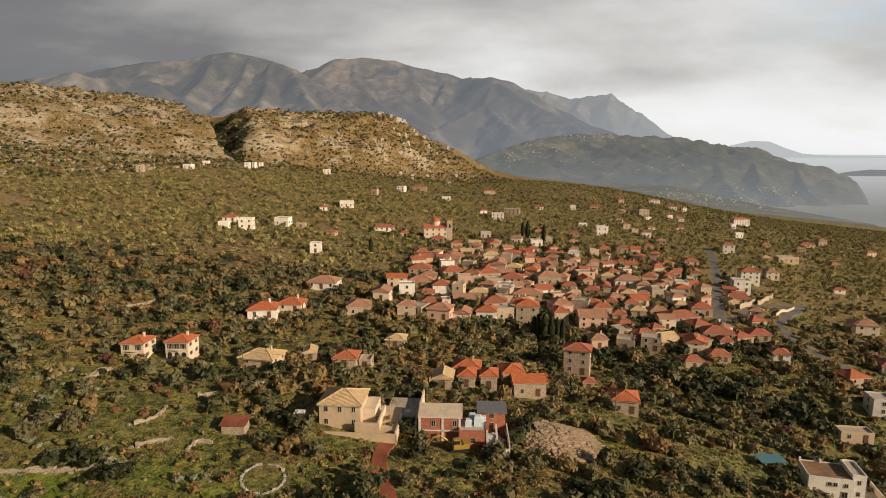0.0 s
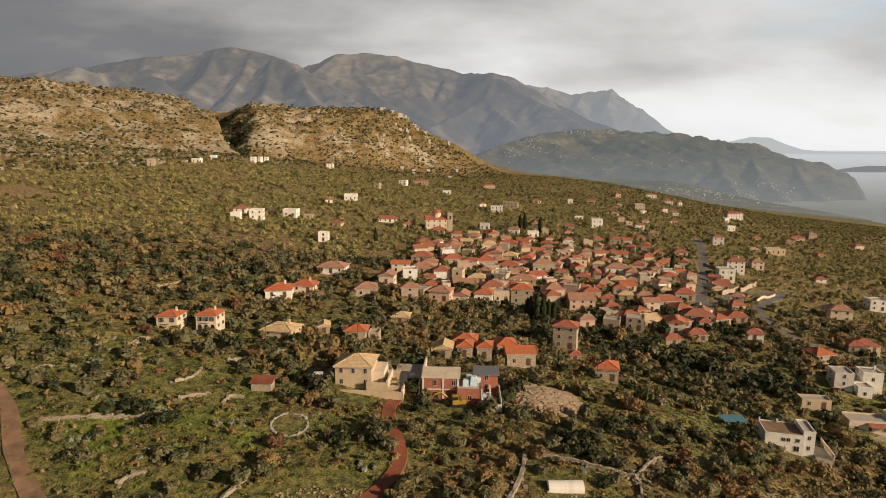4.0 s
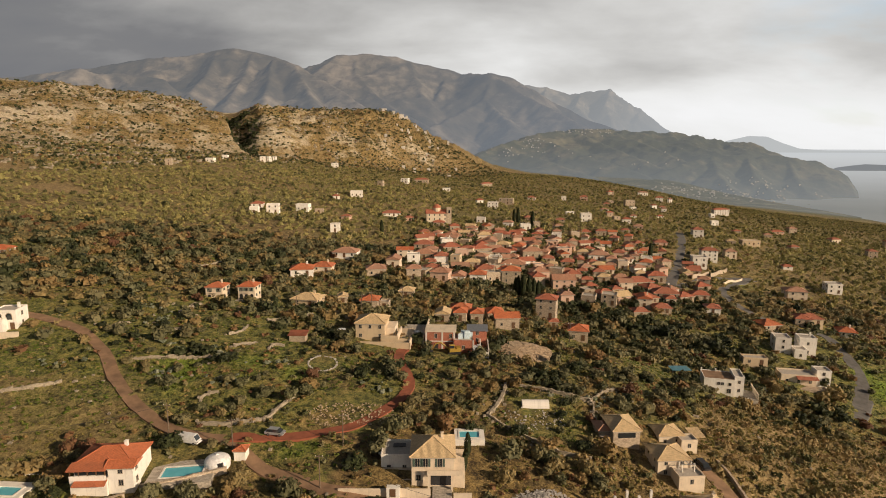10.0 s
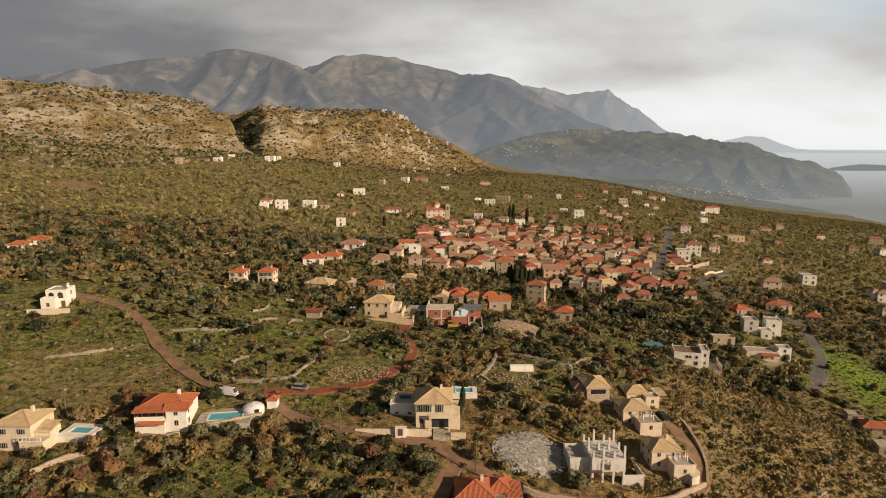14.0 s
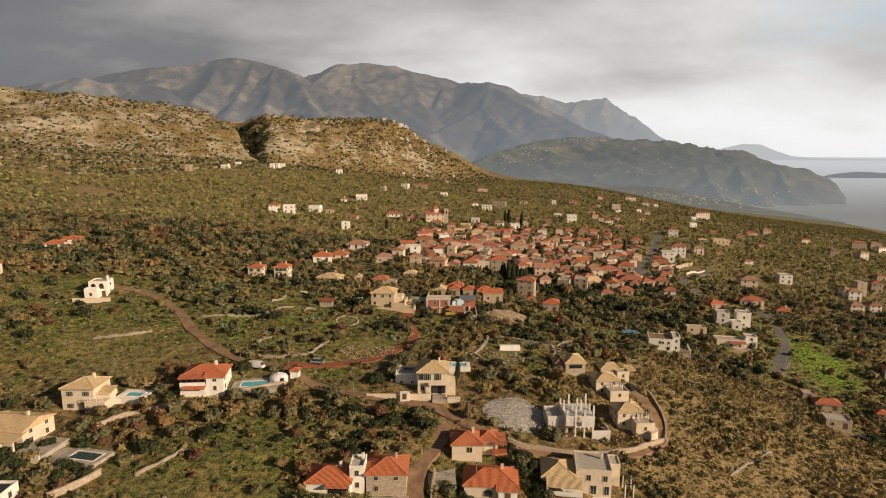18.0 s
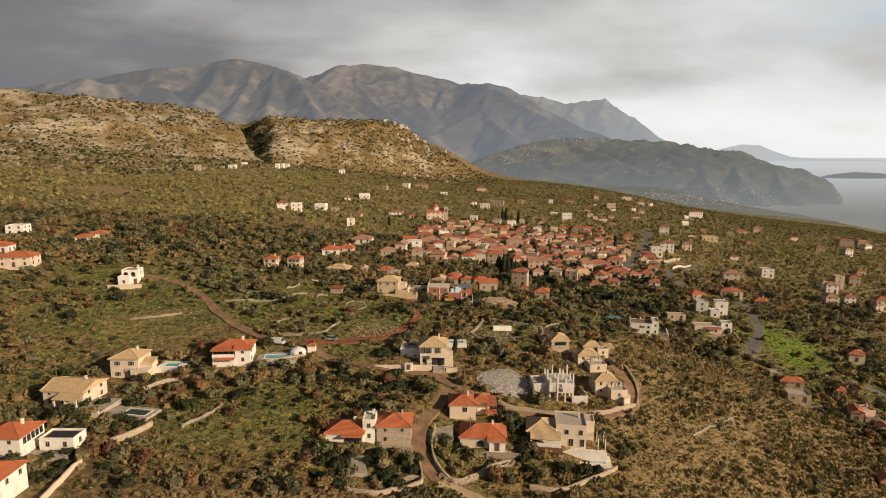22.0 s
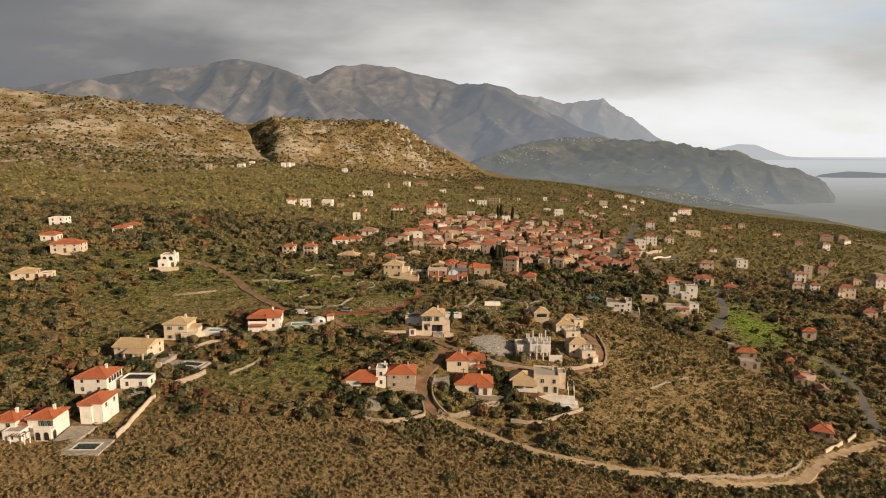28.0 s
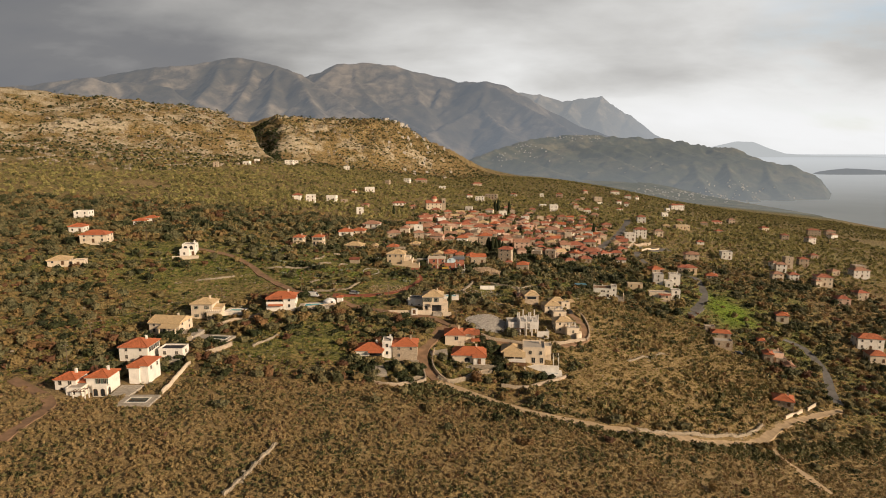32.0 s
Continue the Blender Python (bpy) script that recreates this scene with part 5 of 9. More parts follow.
house(343.1, 835.8, 7.1, 6.5, 7.5, 9, "hip", WHITE, RED, "white plastered two-storey house with a hipped red tiled roof")
house(-49.8, 149.8, 11.6, 9.0, 2.7, -12, "hip", BEIGE, TAN, "beige plastered one-storey house with a hipped tan tiled roof")
house(-223.6, 176.9, 10.3, 9.2, 5.1, 8, "flat", WHITE, RED, "white plastered two-storey house with a flat terrace roof")
house(-203.1, 137.3, 9.2, 8.2, 3.9, 8, "hip", WHITE, ORANGE, "white plastered one-storey house with a hipped orange tiled roof")
house(-182.6, 118.8, 15.7, 10.5, 5.1, 8, "hip", CREAM, ORANGE, "cream plastered two-storey house with a hipped orange tiled roof")
house(-183.8, 168.3, 8.1, 7.2, 2.7, 8, "hip", WHITE, ORANGE, "white plastered one-storey house with a hipped orange tiled roof")
house(-182.4, 179.6, 8.4, 7.5, 3.1, 8, "hip", WHITE, ORANGE, "white plastered one-storey house with a hipped orange tiled roof")
house(-180.2, 83.8, 10.0, 9.7, 2.8, 15, "hip", CREAM, TAN, "cream plastered one-storey house with a hipped tan tiled roof")
house(-171.3, 84.4, 5.9, 6.5, 2.7, 15, "flat", CREAM, RED, "cream plastered one-storey house with a flat terrace roof")
house(243.8, 301.6, 11.2, 10.2, 6.8, -10, "flat", WHITE, RED, "white plastered two-storey house with a flat terrace roof")
house(200.2, 267.7, 11.8, 10.5, 6.8, -15, "hip", CREAM, OLDRED, "cream plastered two-storey house with a hipped weathered red tiled roof")
house(189.0, 207.8, 8.5, 8.8, 3.2, -20, "hip", WHITE, ORANGE, "white plastered one-storey house with a hipped orange tiled roof")
house(170.4, 212.4, 8.1, 7.9, 3.8, -15, "hip", PALESTONE, RED, "pale stone one-storey house with a hipped red tiled roof")
house(256.6, 245.9, 9.3, 8.7, 5.8, -12, "hip", CREAM, OLDRED, "cream plastered two-storey house with a hipped weathered red tiled roof")
house(278.0, 279.0, 9.3, 8.7, 6.7, -12, "hip", WHITE, OLDRED, "white plastered two-storey house with a hipped weathered red tiled roof")
house(273.7, 253.4, 8.1, 7.6, 5.5, -12, "hip", WHITE, RED, "white plastered two-storey house with a hipped red tiled roof")
house(297.1, 253.5, 13.3, 10.5, 7.6, -12, "hip", CREAM, RED, "cream plastered three-storey house with a hipped red tiled roof")
house(314.3, 308.1, 9.9, 9.3, 8.1, -12, "hip", PALESTONE, RED, "pale stone three-storey house with a hipped red tiled roof")
house(281.9, 208.0, 10.1, 9.5, 5.0, -12, "hip", PINK, RED, "rose plastered two-storey house with a hipped red tiled roof")
house(372.5, 321.3, 12.0, 10.5, 6.9, -8, "flat", PALESTONE, RED, "pale stone two-storey house with a flat terrace roof")
house(508.7, 601.7, 20.4, 10.5, 10.7, -14, "hip", PALESTONE, RED, "pale stone tall house with a hipped red tiled roof")
house(554.0, 636.2, 15.8, 10.5, 8.0, -8, "hip", PALESTONE, OLDRED, "pale stone three-storey house with a hipped weathered red tiled roof")
house(201.9, 143.2, 7.8, 8.1, 4.4, -20, "hip", CREAM, ORANGE, "cream plastered one-storey house with a hipped orange tiled roof")
house(141.7, 89.9, 9.8, 7.0, 3.0, -15, "flat", PALESTONE, RED, "pale stone one-storey house with a flat terrace roof")
house(147.7, 104.7, 10.6, 6.5, 2.8, -15, "hip", PALESTONE, ORANGE, "pale stone one-storey house with a hipped orange tiled roof")
house(144.3, 110.7, 5.8, 5.0, 2.6, -15, "flat", PALESTONE, RED, "pale stone one-storey house with a flat terrace roof")
house(162.3, 85.3, 5.1, 6.0, 4.6, -20, "gable", PALESTONE, ORANGE, "pale stone two-storey house with a gabled orange tiled roof")
house(169.0, 85.8, 5.4, 6.0, 3.0, -20, "flat", PALESTONE, RED, "pale stone one-storey house with a flat terrace roof")
house(169.9, 105.9, 4.0, 5.0, 2.6, -20, "hip", PALESTONE, ORANGE, "pale stone one-storey house with a hipped orange tiled roof")
house(147.4, 45.4, 9.1, 9.0, 2.7, -25, "hip", PALESTONE, ORANGE, "pale stone one-storey house with a hipped orange tiled roof")
house(245.1, 130.9, 15.8, 10.5, 7.3, -12, "hip", WHITE, ORANGE, "white plastered two-storey house with a hipped orange tiled roof")
house(238.5, 114.8, 10.4, 9.8, 4.7, -12, "hip", CREAM, ORANGE, "cream plastered two-storey house with a hipped orange tiled roof")
house(312.2, 233.0, 10.2, 8.6, 5.4, 4, "hip", PALESTONE, RED, "pale stone two-storey house with a hipped red tiled roof")
house(357.9, 299.3, 15.6, 10.5, 6.7, -3, "hip", GREY, OLDRED, "bare concrete two-storey house with a hipped weathered red tiled roof")
house(331.2, 292.7, 8.9, 8.0, 3.8, 9, "hip", PALESTONE, OLDRED, "pale stone one-storey house with a hipped weathered red tiled roof")
house(175.4, 215.1, 11.6, 9.7, 3.5, -3, "hip", BEIGE, RED, "beige plastered one-storey house with a hipped red tiled roof")
house(274.1, 281.7, 6.2, 6.5, 6.9, 9, "hip", WHITE, OLDRED, "white plastered two-storey house with a hipped weathered red tiled roof")
house(292.2, 293.0, 7.9, 6.6, 9.4, -3, "flat", PALESTONE, RED, "pale stone three-storey house with a flat terrace roof")
house(288.6, 247.5, 5.3, 6.5, 5.1, 4, "hip", CREAM, OLDRED, "cream plastered two-storey house with a hipped weathered red tiled roof")
house(401.4, 485.9, 10.6, 10.2, 7.9, -14, "hip", PALESTONE, RED, "pale stone three-storey house with a hipped red tiled roof")
house(439.1, 497.8, 12.8, 10.5, 8.0, 9, "hip", GREY, OLDRED, "bare concrete three-storey house with a hipped weathered red tiled roof")
house(530.7, 595.5, 14.1, 10.5, 7.7, 15, "hip", WHITE, OLDRED, "white plastered three-storey house with a hipped weathered red tiled roof")
house(356.9, 361.2, 9.0, 7.5, 4.3, -3, "hip", PALESTONE, RED, "pale stone one-storey house with a hipped red tiled roof")
house(167.9, 88.5, 6.5, 6.5, 4.6, -3, "flat", PINK, RED, "rose plastered two-storey house with a flat terrace roof")
house(170.2, 80.7, 5.0, 6.5, 2.7, -14, "gable", BEIGE, OLDRED, "beige plastered one-storey house with a gabled weathered red tiled roof")



road("red_dirt_road", [(-7.2, 131.7), (-11.2, 117.8), (-13.5, 109.9), (-12.5, 100.7), (-9.5, 90.2), (-10.4, 82.2), (-14.1, 75.5), (-18.6, 69.5), (-24.2, 65.8), (-32.2, 63.2), (-40.0, 61.6), (-46.8, 61.4)], 3.0, REDDIRT, "red earth road curving between olive terraces")
road("dirt_track", [(-133.5, 117.3), (-121.8, 114.8), (-107.9, 108.5), (-95.5, 98.1), (-85.5, 85.5), (-76.9, 76.2), (-68.7, 69.0), (-59.7, 63.1), (-53.1, 61.5), (-46.7, 60.4), (-40.1, 54.4), (-35.9, 51.7), (-30.5, 49.9), (-22.4, 46.6), (-13.4, 46.5), (-5.6, 43.6), (-13.2, 47.6), (-5.0, 45.6), (3.1, 39.5), (10.6, 34.9), (17.9, 31.6), (25.4, 31.3), (34.5, 31.7)], 3.1, DIRT, "brown dirt lane past the villas")
road("village_lane", [(2.3, 37.7), (-1.2, 28.7), (-4.9, 21.7), (-6.0, 13.8), (-4.3, 6.8), (-0.2, 0.0)], 4.0, DIRT, "brown dirt lane between walled gardens")
road("gravel_track", [(-0.2, 0.0), (7.4, -3.9), (15.4, -8.3), (24.6, -12.9), (35.2, -15.7), (51.0, -16.1), (67.8, -14.0), (88.8, -4.9), (112.2, 7.8), (121.1, 13.2), (134.4, 25.0), (153.6, 38.2), (177.9, 51.5)], 3.6, SANDTRACK, "pale gravel track along the foot of the scrub slope")
road("villa_lane", [(58.4, 67.9), (61.8, 59.8), (62.2, 50.6), (60.6, 43.4), (52.3, 35.3), (42.2, 32.2)], 3.4, DIRT, "narrow drive round the tan-roofed houses")
road("asphalt_road", [(198.2, 310.3), (171.5, 282.2), (151.9, 254.9), (146.9, 234.6), (148.2, 219.6), (151.2, 210.5), (172.7, 199.9), (171.1, 186.0), (166.8, 169.4), (159.4, 153.8), (146.2, 136.3), (153.6, 143.4), (141.1, 128.8)], 4.6, ASPHALT, "grey asphalt road winding down the slope")
road("main_street", [(209.3, 460.2), (187.9, 401.0), (160.0, 337.0), (134.6, 279.0), (119.3, 242.5), (138.9, 264.2), (163.3, 292.2), (180.9, 302.1), (198.2, 310.3)], 6.0, ASPHALT, "wide grey street climbing through the village")
road("lower_road", [(176.9, 118.2), (193.2, 118.4), (197.3, 106.8), (192.1, 87.2), (183.5, 68.5), (178.9, 56.1)], 4.6, ASPHALT, "grey asphalt road on the lower slope")
road("field_track", [(-102.7, -62.5), (-103.0, -53.5), (-104.6, -41.9), (-114.1, -34.1), (-125.0, -27.6)], 3.0, DIRT, "brown farm track bending past the white houses")
road("pale_track", [(122.6, 15.1), (122.1, 2.6), (126.5, -5.3), (129.9, -13.8)], 3.0, SANDTRACK, "pale gravel side track through the scrub")
wall("dry_stone_wall", [(16.7, 93.7), (15.6, 87.9), (13.6, 81.9), (10.7, 76.1)], 0.9, 1.1, ROCK, "broad pale rubble wall bending across the field")
wall("dry_stone_wall", [(10.4, 75.5), (15.1, 71.5), (20.3, 67.5), (25.8, 63.7), (32.7, 62.1)], 1.0, 0.7, ROCK, "pale dry-stone wall along a terrace edge")
wall("dry_stone_wall", [(17.6, 93.8), (25.6, 92.4), (32.5, 90.0), (39.0, 88.0), (37.6, 80.2), (38.0, 70.5)], 1.1, 0.7, ROCK, "pale dry-stone wall along a terrace edge")
wall("dry_stone_wall", [(-56.2, 66.1), (-47.6, 66.1), (-41.5, 68.2), (-39.7, 72.8), (-37.2, 78.3)], 0.9, 0.9, ROCK, "pale dry-stone wall along a terrace edge")
wall("dry_stone_wall", [(-78.9, -0.0), (-76.3, 4.4), (-73.5, 9.5)], 1.5, 0.6, PALESTONE, "pale mortared garden wall")
wall("dry_stone_wall", [(-66.2, 9.9), (-62.6, 14.0), (-59.6, 19.2)], 0.9, 0.8, ROCK, "pale dry-stone wall along a terrace edge")
wall("dry_stone_wall", [(-81.2, -7.6), (-79.7, -21.5), (-78.3, -33.1)], 1.3, 0.4, CREAM, "long cream boundary wall above the brown field")
wall("dry_stone_wall", [(0.0, 1.2), (5.1, 0.3), (12.2, 5.6), (20.0, 9.7)], 1.5, 0.5, ROCK, "stone retaining wall of a garden terrace")
wall("dry_stone_wall", [(-14.2, -5.1), (-9.4, -1.8), (-4.1, -0.4)], 1.2, 0.5, ROCK, "stone retaining wall of a garden terrace")
wall("dry_stone_wall", [(141.7, 33.3), (154.2, 42.4)], 1.3, 0.5, CREAM, "pale plastered roadside wall")
wall("dry_stone_wall", [(157.8, 44.5), (166.7, 51.8)], 1.2, 0.5, CREAM, "pale plastered roadside wall")
wall("dry_stone_wall", [(-40.1, -55.8), (-41.5, -62.5), (-42.3, -67.2), (-43.1, -74.0), (-44.6, -78.4)], 1.0, 0.8, ROCK, "tumbled dry-stone wall through the brown scrub")
wall("dry_stone_wall", [(64.2, -14.8), (81.2, -6.2), (98.6, 3.5), (113.6, 12.0), (127.1, 23.8)], 1.3, 0.8, ROCK, "rough rock edge above the gravel track")
wall("dry_stone_wall", [(-85.7, 29.1), (-79.3, 35.3), (-69.5, 37.6), (-60.6, 42.9)], 1.2, 0.6, PALESTONE, "pale terrace wall below the pool houses")
wall("dry_stone_wall", [(-58.7, 44.7), (-53.3, 46.0), (-48.2, 48.5), (-44.0, 50.6)], 1.3, 0.5, PALESTONE, "stone terrace wall below the pool")
wall("dry_stone_wall", [(-87.1, 127.2), (-84.8, 131.2), (-83.2, 135.6)], 0.9, 0.7, ROCK, "pale dry-stone wall along a terrace edge")
wall("dry_stone_wall", [(-76.9, 96.0), (-74.7, 97.3), (-72.4, 97.7)], 0.9, 0.7, ROCK, "pale dry-stone wall along a terrace edge")
wall("dry_stone_wall", [(-102.5, 177.2), (-97.2, 186.5), (-91.2, 198.5)], 0.9, 0.7, ROCK, "pale dry-stone wall along a terrace edge")
wall("dry_stone_wall", [(-57.8, 126.2), (-51.7, 131.3), (-44.8, 135.7)], 0.9, 0.7, ROCK, "pale dry-stone wall along a terrace edge")
wall("dry_stone_wall", [(-61.5, 105.1), (-56.3, 108.4)], 0.9, 0.7, ROCK, "pale dry-stone wall along a terrace edge")
wall("dry_stone_wall", [(-85.6, 111.4), (-78.7, 113.5)], 0.9, 0.7, ROCK, "pale dry-stone wall along a terrace edge")
wall("dry_stone_wall", [(-32.3, 136.1), (-39.2, 141.3)], 0.9, 0.7, ROCK, "pale dry-stone wall along a terrace edge")
wall("dry_stone_wall", [(164.0, 278.6), (174.2, 290.4), (186.6, 301.5)], 1.4, 0.4, CREAM, "pale curved roadside wall")
wall("dry_stone_wall", [(144.0, 275.7), (165.6, 302.1)], 2.4, 0.5, PALESTONE, "tall pale stone retaining wall by the street")
wall("dry_stone_wall", [(164.4, 297.0), (187.3, 323.6)], 2.4, 0.5, PALESTONE, "tall pale stone retaining wall by the street")
wall("dry_stone_wall", [(77.5, 37.5), (88.5, 47.3), (100.0, 57.4)], 0.8, 0.7, ROCK, "pale dry-stone wall along a terrace edge")
wall("dry_stone_wall", [(12.9, 34.4), (17.9, 31.3), (25.3, 30.8), (34.3, 30.7), (48.8, 34.1), (60.9, 42.0)], 1.4, 0.5, PALESTONE, "pale stone wall along the lane")
wall("dry_stone_wall", [(64.9, 70.4), (65.5, 60.1), (64.6, 50.6), (61.5, 42.3)], 1.1, 0.5, PALESTONE, "pale stone wall round the drive")
pole(-92.0, 51.4)
pole(-60.7, 61.8)
pole(-45.0, 57.1)
pole(-24.5, 47.2)
pole(7.1, 35.7)
pole(-160.2, 127.0)
pole(38.2, 38.2)
pole(-26.4, 147.5)
pole(-29.5, 143.7)
pole(-51.4, 139.0)
pole(27.8, 184.3)
pole(44.6, 142.2)
pole(-16.2, 160.9)
pole(-122.7, 8.5)
pole(-116.4, -15.1)
pole(-116.2, 38.0)
pole(8.1, 15.7)
pole(-22.0, 59.6)
wall("dry_stone_wall", [(-100.7, 113.2), (-97.0, 115.7)], 0.8, 0.6, ROCK, "tumbled dry-stone wall between the terraces")
wall("dry_stone_wall", [(-86.3, 127.4), (-85.4, 132.7), (-83.5, 136.6)], 0.8, 0.6, ROCK, "tumbled dry-stone wall between the terraces")
wall("dry_stone_wall", [(-65.4, 112.2), (-62.7, 115.2), (-61.6, 118.4)], 0.8, 0.6, ROCK, "tumbled dry-stone wall between the terraces")
wall("dry_stone_wall", [(-85.5, 94.5), (-78.9, 95.2), (-72.9, 96.8), (-64.9, 97.7)], 0.8, 0.6, ROCK, "tumbled dry-stone wall between the terraces")
wall("dry_stone_wall", [(-59.5, 75.7), (-58.7, 78.1), (-56.1, 79.0)], 0.8, 0.6, ROCK, "tumbled dry-stone wall between the terraces")
wall("dry_stone_wall", [(-51.5, 105.2), (-50.6, 108.5), (-47.6, 108.5)], 0.8, 0.6, ROCK, "tumbled dry-stone wall between the terraces")
wall("dry_stone_wall", [(38.3, 87.8), (42.7, 94.2), (48.2, 99.2), (51.6, 100.0)], 0.8, 0.6, ROCK, "tumbled dry-stone wall between the terraces")
wall("dry_stone_wall", [(29.1, 148.1), (37.8, 141.6)], 0.8, 0.6, ROCK, "tumbled dry-stone wall between the terraces")
wall("dry_stone_wall", [(-113.6, 77.4), (-104.7, 79.2), (-97.4, 82.9)], 0.9, 0.7, ROCK, "pale dry-stone wall above the meadow")



# garden walls of the lower houses
wall("garden_wall", [(-20.9, -8.5), (-14.1, -8.6), (-7.0, -3.8), (-4.2, -1.7), (-5.1, 5.5)], 1.1, 0.45, PALESTONE, "low pale stone wall round the garden of the paired houses")
wall("garden_wall", [(-1.4, 20.0), (-2.0, 10.6), (-0.4, 4.4), (3.9, 0.1), (13.0, 7.1), (19.7, 10.1)], 1.3, 0.45, PALESTONE, "pale stone garden wall along the brown lane")
wall("garden_wall", [(22.1, 1.7), (29.9, 1.6), (39.8, 7.6), (46.8, 12.5)], 1.1, 0.45, PALESTONE, "pale stone terrace wall below the large villa")


# ---- the villas and other single buildings ----
def slab(ob, name, x0, x1, y0, y1, z0, z1, material, label="", m=None):
    return part(name, Geo().box(x0, x1, y0, y1, z0, z1), material, ob, label, m)


def pergola(ob, x0, x1, y0, y1, z, top, material, posts=WHITE):
    for x in (x0 + 0.2, x1 - 0.2):
        for y in (y0 + 0.2, y1 - 0.2):
            part("post", Geo().box(x - 0.12, x + 0.12, y - 0.12, y + 0.12, z, top), posts, ob)
    n = max(3, int((x1 - x0) / 0.9))
    for k in range(n):
        x = x0 + (x1 - x0) * (k + 0.5) / n
        part("slat", Geo().box(x - 0.06, x + 0.06, y0 - 0.2, y1 + 0.2, top, top + 0.12), material, ob)
    for y in (y0, y1 - 0.12):
        part("beam", Geo().box(x0, x1, y, y + 0.12, top - 0.15, top), material, ob)


def awning(ob, x0, x1, y0, y1, z, drop, tile):
    g = Geo().add([(x0, y1, z), (x1, y1, z), (x1, y0, z - drop), (x0, y0, z - drop), (x0, y1, z - 0.15), (x1, y1, z - 0.15), (x1, y0, z - drop - 0.15), (x0, y0, z - drop - 0.15)],
                  [(3, 2, 1, 0), (4, 5, 6, 7), (2, 3, 7, 6), (0, 4, 7, 3), (1, 2, 6, 5), (0, 1, 5, 4)])
    part("porch_roof", g, tile, ob)


def balustrade(ob, x0, x1, y, z, material):
    part("balustrade", Geo().box(x0, x1, y, y + 0.1, z + 0.9, z + 1.0).box(x0, x1, y, y + 0.1, z, z + 0.1), material, ob)
    bar = kept("baluster", lambda: Geo().box(-0.05, 0.05, 0.0, 0.1, 0.1, 0.9).mesh("baluster", WHITE))
    for k in range(int((x1 - x0) / 0.8) + 1):
        part("baluster", bar, None, ob, m=pose(x0 + 0.05 + k * 0.8, y, z))


def arch_opening(ob, m, w=1.4, h=2.3):
    """A dark arched sheet with a raised surround: the pane of a window, and painted shade in an open arch."""
    pts = [(-w / 2, 0), (w / 2, 0)] + [(w / 2 * math.cos(a), h - w / 2 + w / 2 * math.sin(a)) for a in np.linspace(0, math.pi, 11)]
    n = len(pts)
    g = Geo().add([(x, -0.03, z) for x, z in pts] + [(x, 0.05, z) for x, z in pts], [tuple(range(n))] + [(i, i + n, (i + 1) % n + n, (i + 1) % n) for i in range(n)])
    a = part("arch_glass_and_shade", g, GLASS_AND_SHADE, ob, m=m)
    rim, big = Geo(), 1.18
    for i in range(1, n):
        p, q = pts[i], pts[(i + 1) % n]
        if i < n - 0:
            rim.bar((p[0], -0.04, p[1]), (q[0], -0.04, q[1]), 0.09, 4)
    part("surround", rim, PALESTONE, a)


def pool(x, y, w, d, yaw, label, water=POOL, deck=PAVING, margin=2.0, base=None, lift=0.35, wall=None):
    """A sunk pool in its paved deck, with coping and water."""
    z = (footing(x, y, w + 2 * margin, d + 2 * margin, yaw) if base is None else base) + lift
    ob = thing("swimming_pool", pose(x, y, z, 0, 0, yaw), label, "pool")
    a, b, m = w / 2, d / 2, margin
    g = Geo().box(-a - m, a + m, -b - m, -b, -3.0, 0).box(-a - m, a + m, b, b + m, -3.0, 0).box(-a - m, -a, -b, b, -3.0, 0).box(a, a + m, -b, b, -3.0, 0)
    part("deck", g, wall or deck, ob)
    c = 0.35
    rim = Geo().box(-a - c, a + c, -b - c, -b, 0, 0.08).box(-a - c, a + c, b, b + c, 0, 0.08).box(-a - c, -a, -b, b, 0, 0.08).box(a, a + c, -b, b, 0, 0.08)
    part("coping", rim, WHITE, ob)
    part("water", Geo().box(-a, a, -b, b, -1.6, -0.12), water, ob)
    CLEAR.append((x, y, max(w, d) / 2 + m + 0.8))
    return ob


BRUSH = plain("dry_creeper", (0.16, 0.075, 0.03), 0.95, 0, 3.0, 0.5)
PALEPOOL = plain("drained_pale_pool", (0.50, 0.56, 0.60), 0.25)
DARKPOOL = plain("dark_pool_water", (0.035, 0.06, 0.05), 0.1)

# tan villa by the red road
v = compound(-2.4, 54.0, 0, "cream two-storey villa with tan hipped roof and flat white wing", 12, -16.8, scale=0.9)
wing(v, 0, 0, 9.4, 9.6, 7.2, 0, "hip", CREAM, TAN, stack=True, rise=2.1, sides=(1, 3))
# no bay is cut: a dark sheet on the wall paints its inner shade
slab(v, "garage_opening", -0.4, 4.2, -4.86, -4.7, 0.1, 2.9, DARKMETAL_AND_SHADE, "dark sheet painted for the shade inside the open garage bay")
for x in (-0.8, 4.3):
    slab(v, "pillar", x - 0.25, x + 0.25, -6.3, -5.8, -1.0, 3.3, CREAM)
slab(v, "balcony", -1.2, 6.6, -6.4, -4.7, 3.3, 3.55, CREAM)
slab(v, "balcony_wall", -1.2, 6.6, -6.4, -6.2, 3.55, 4.45, CREAM)
slab(v, "side_terrace", 4.7, 7.2, -4.7, 5.0, -1.5, 3.4, CREAM)
for x in (-3.4, -1.6, 1.6):
    put_window(v, pose(x, -4.8, 4.5), 1.0, 1.9, True)
put_window(v, pose(-3.2, -4.8, 1.2), 1.0, 1.3)
wing(v, -8.4, 3.4, 7.2, 7.0, 4.4, 0, "flat", WHITE, RED, parapet=0.4, sides=(0, 3))
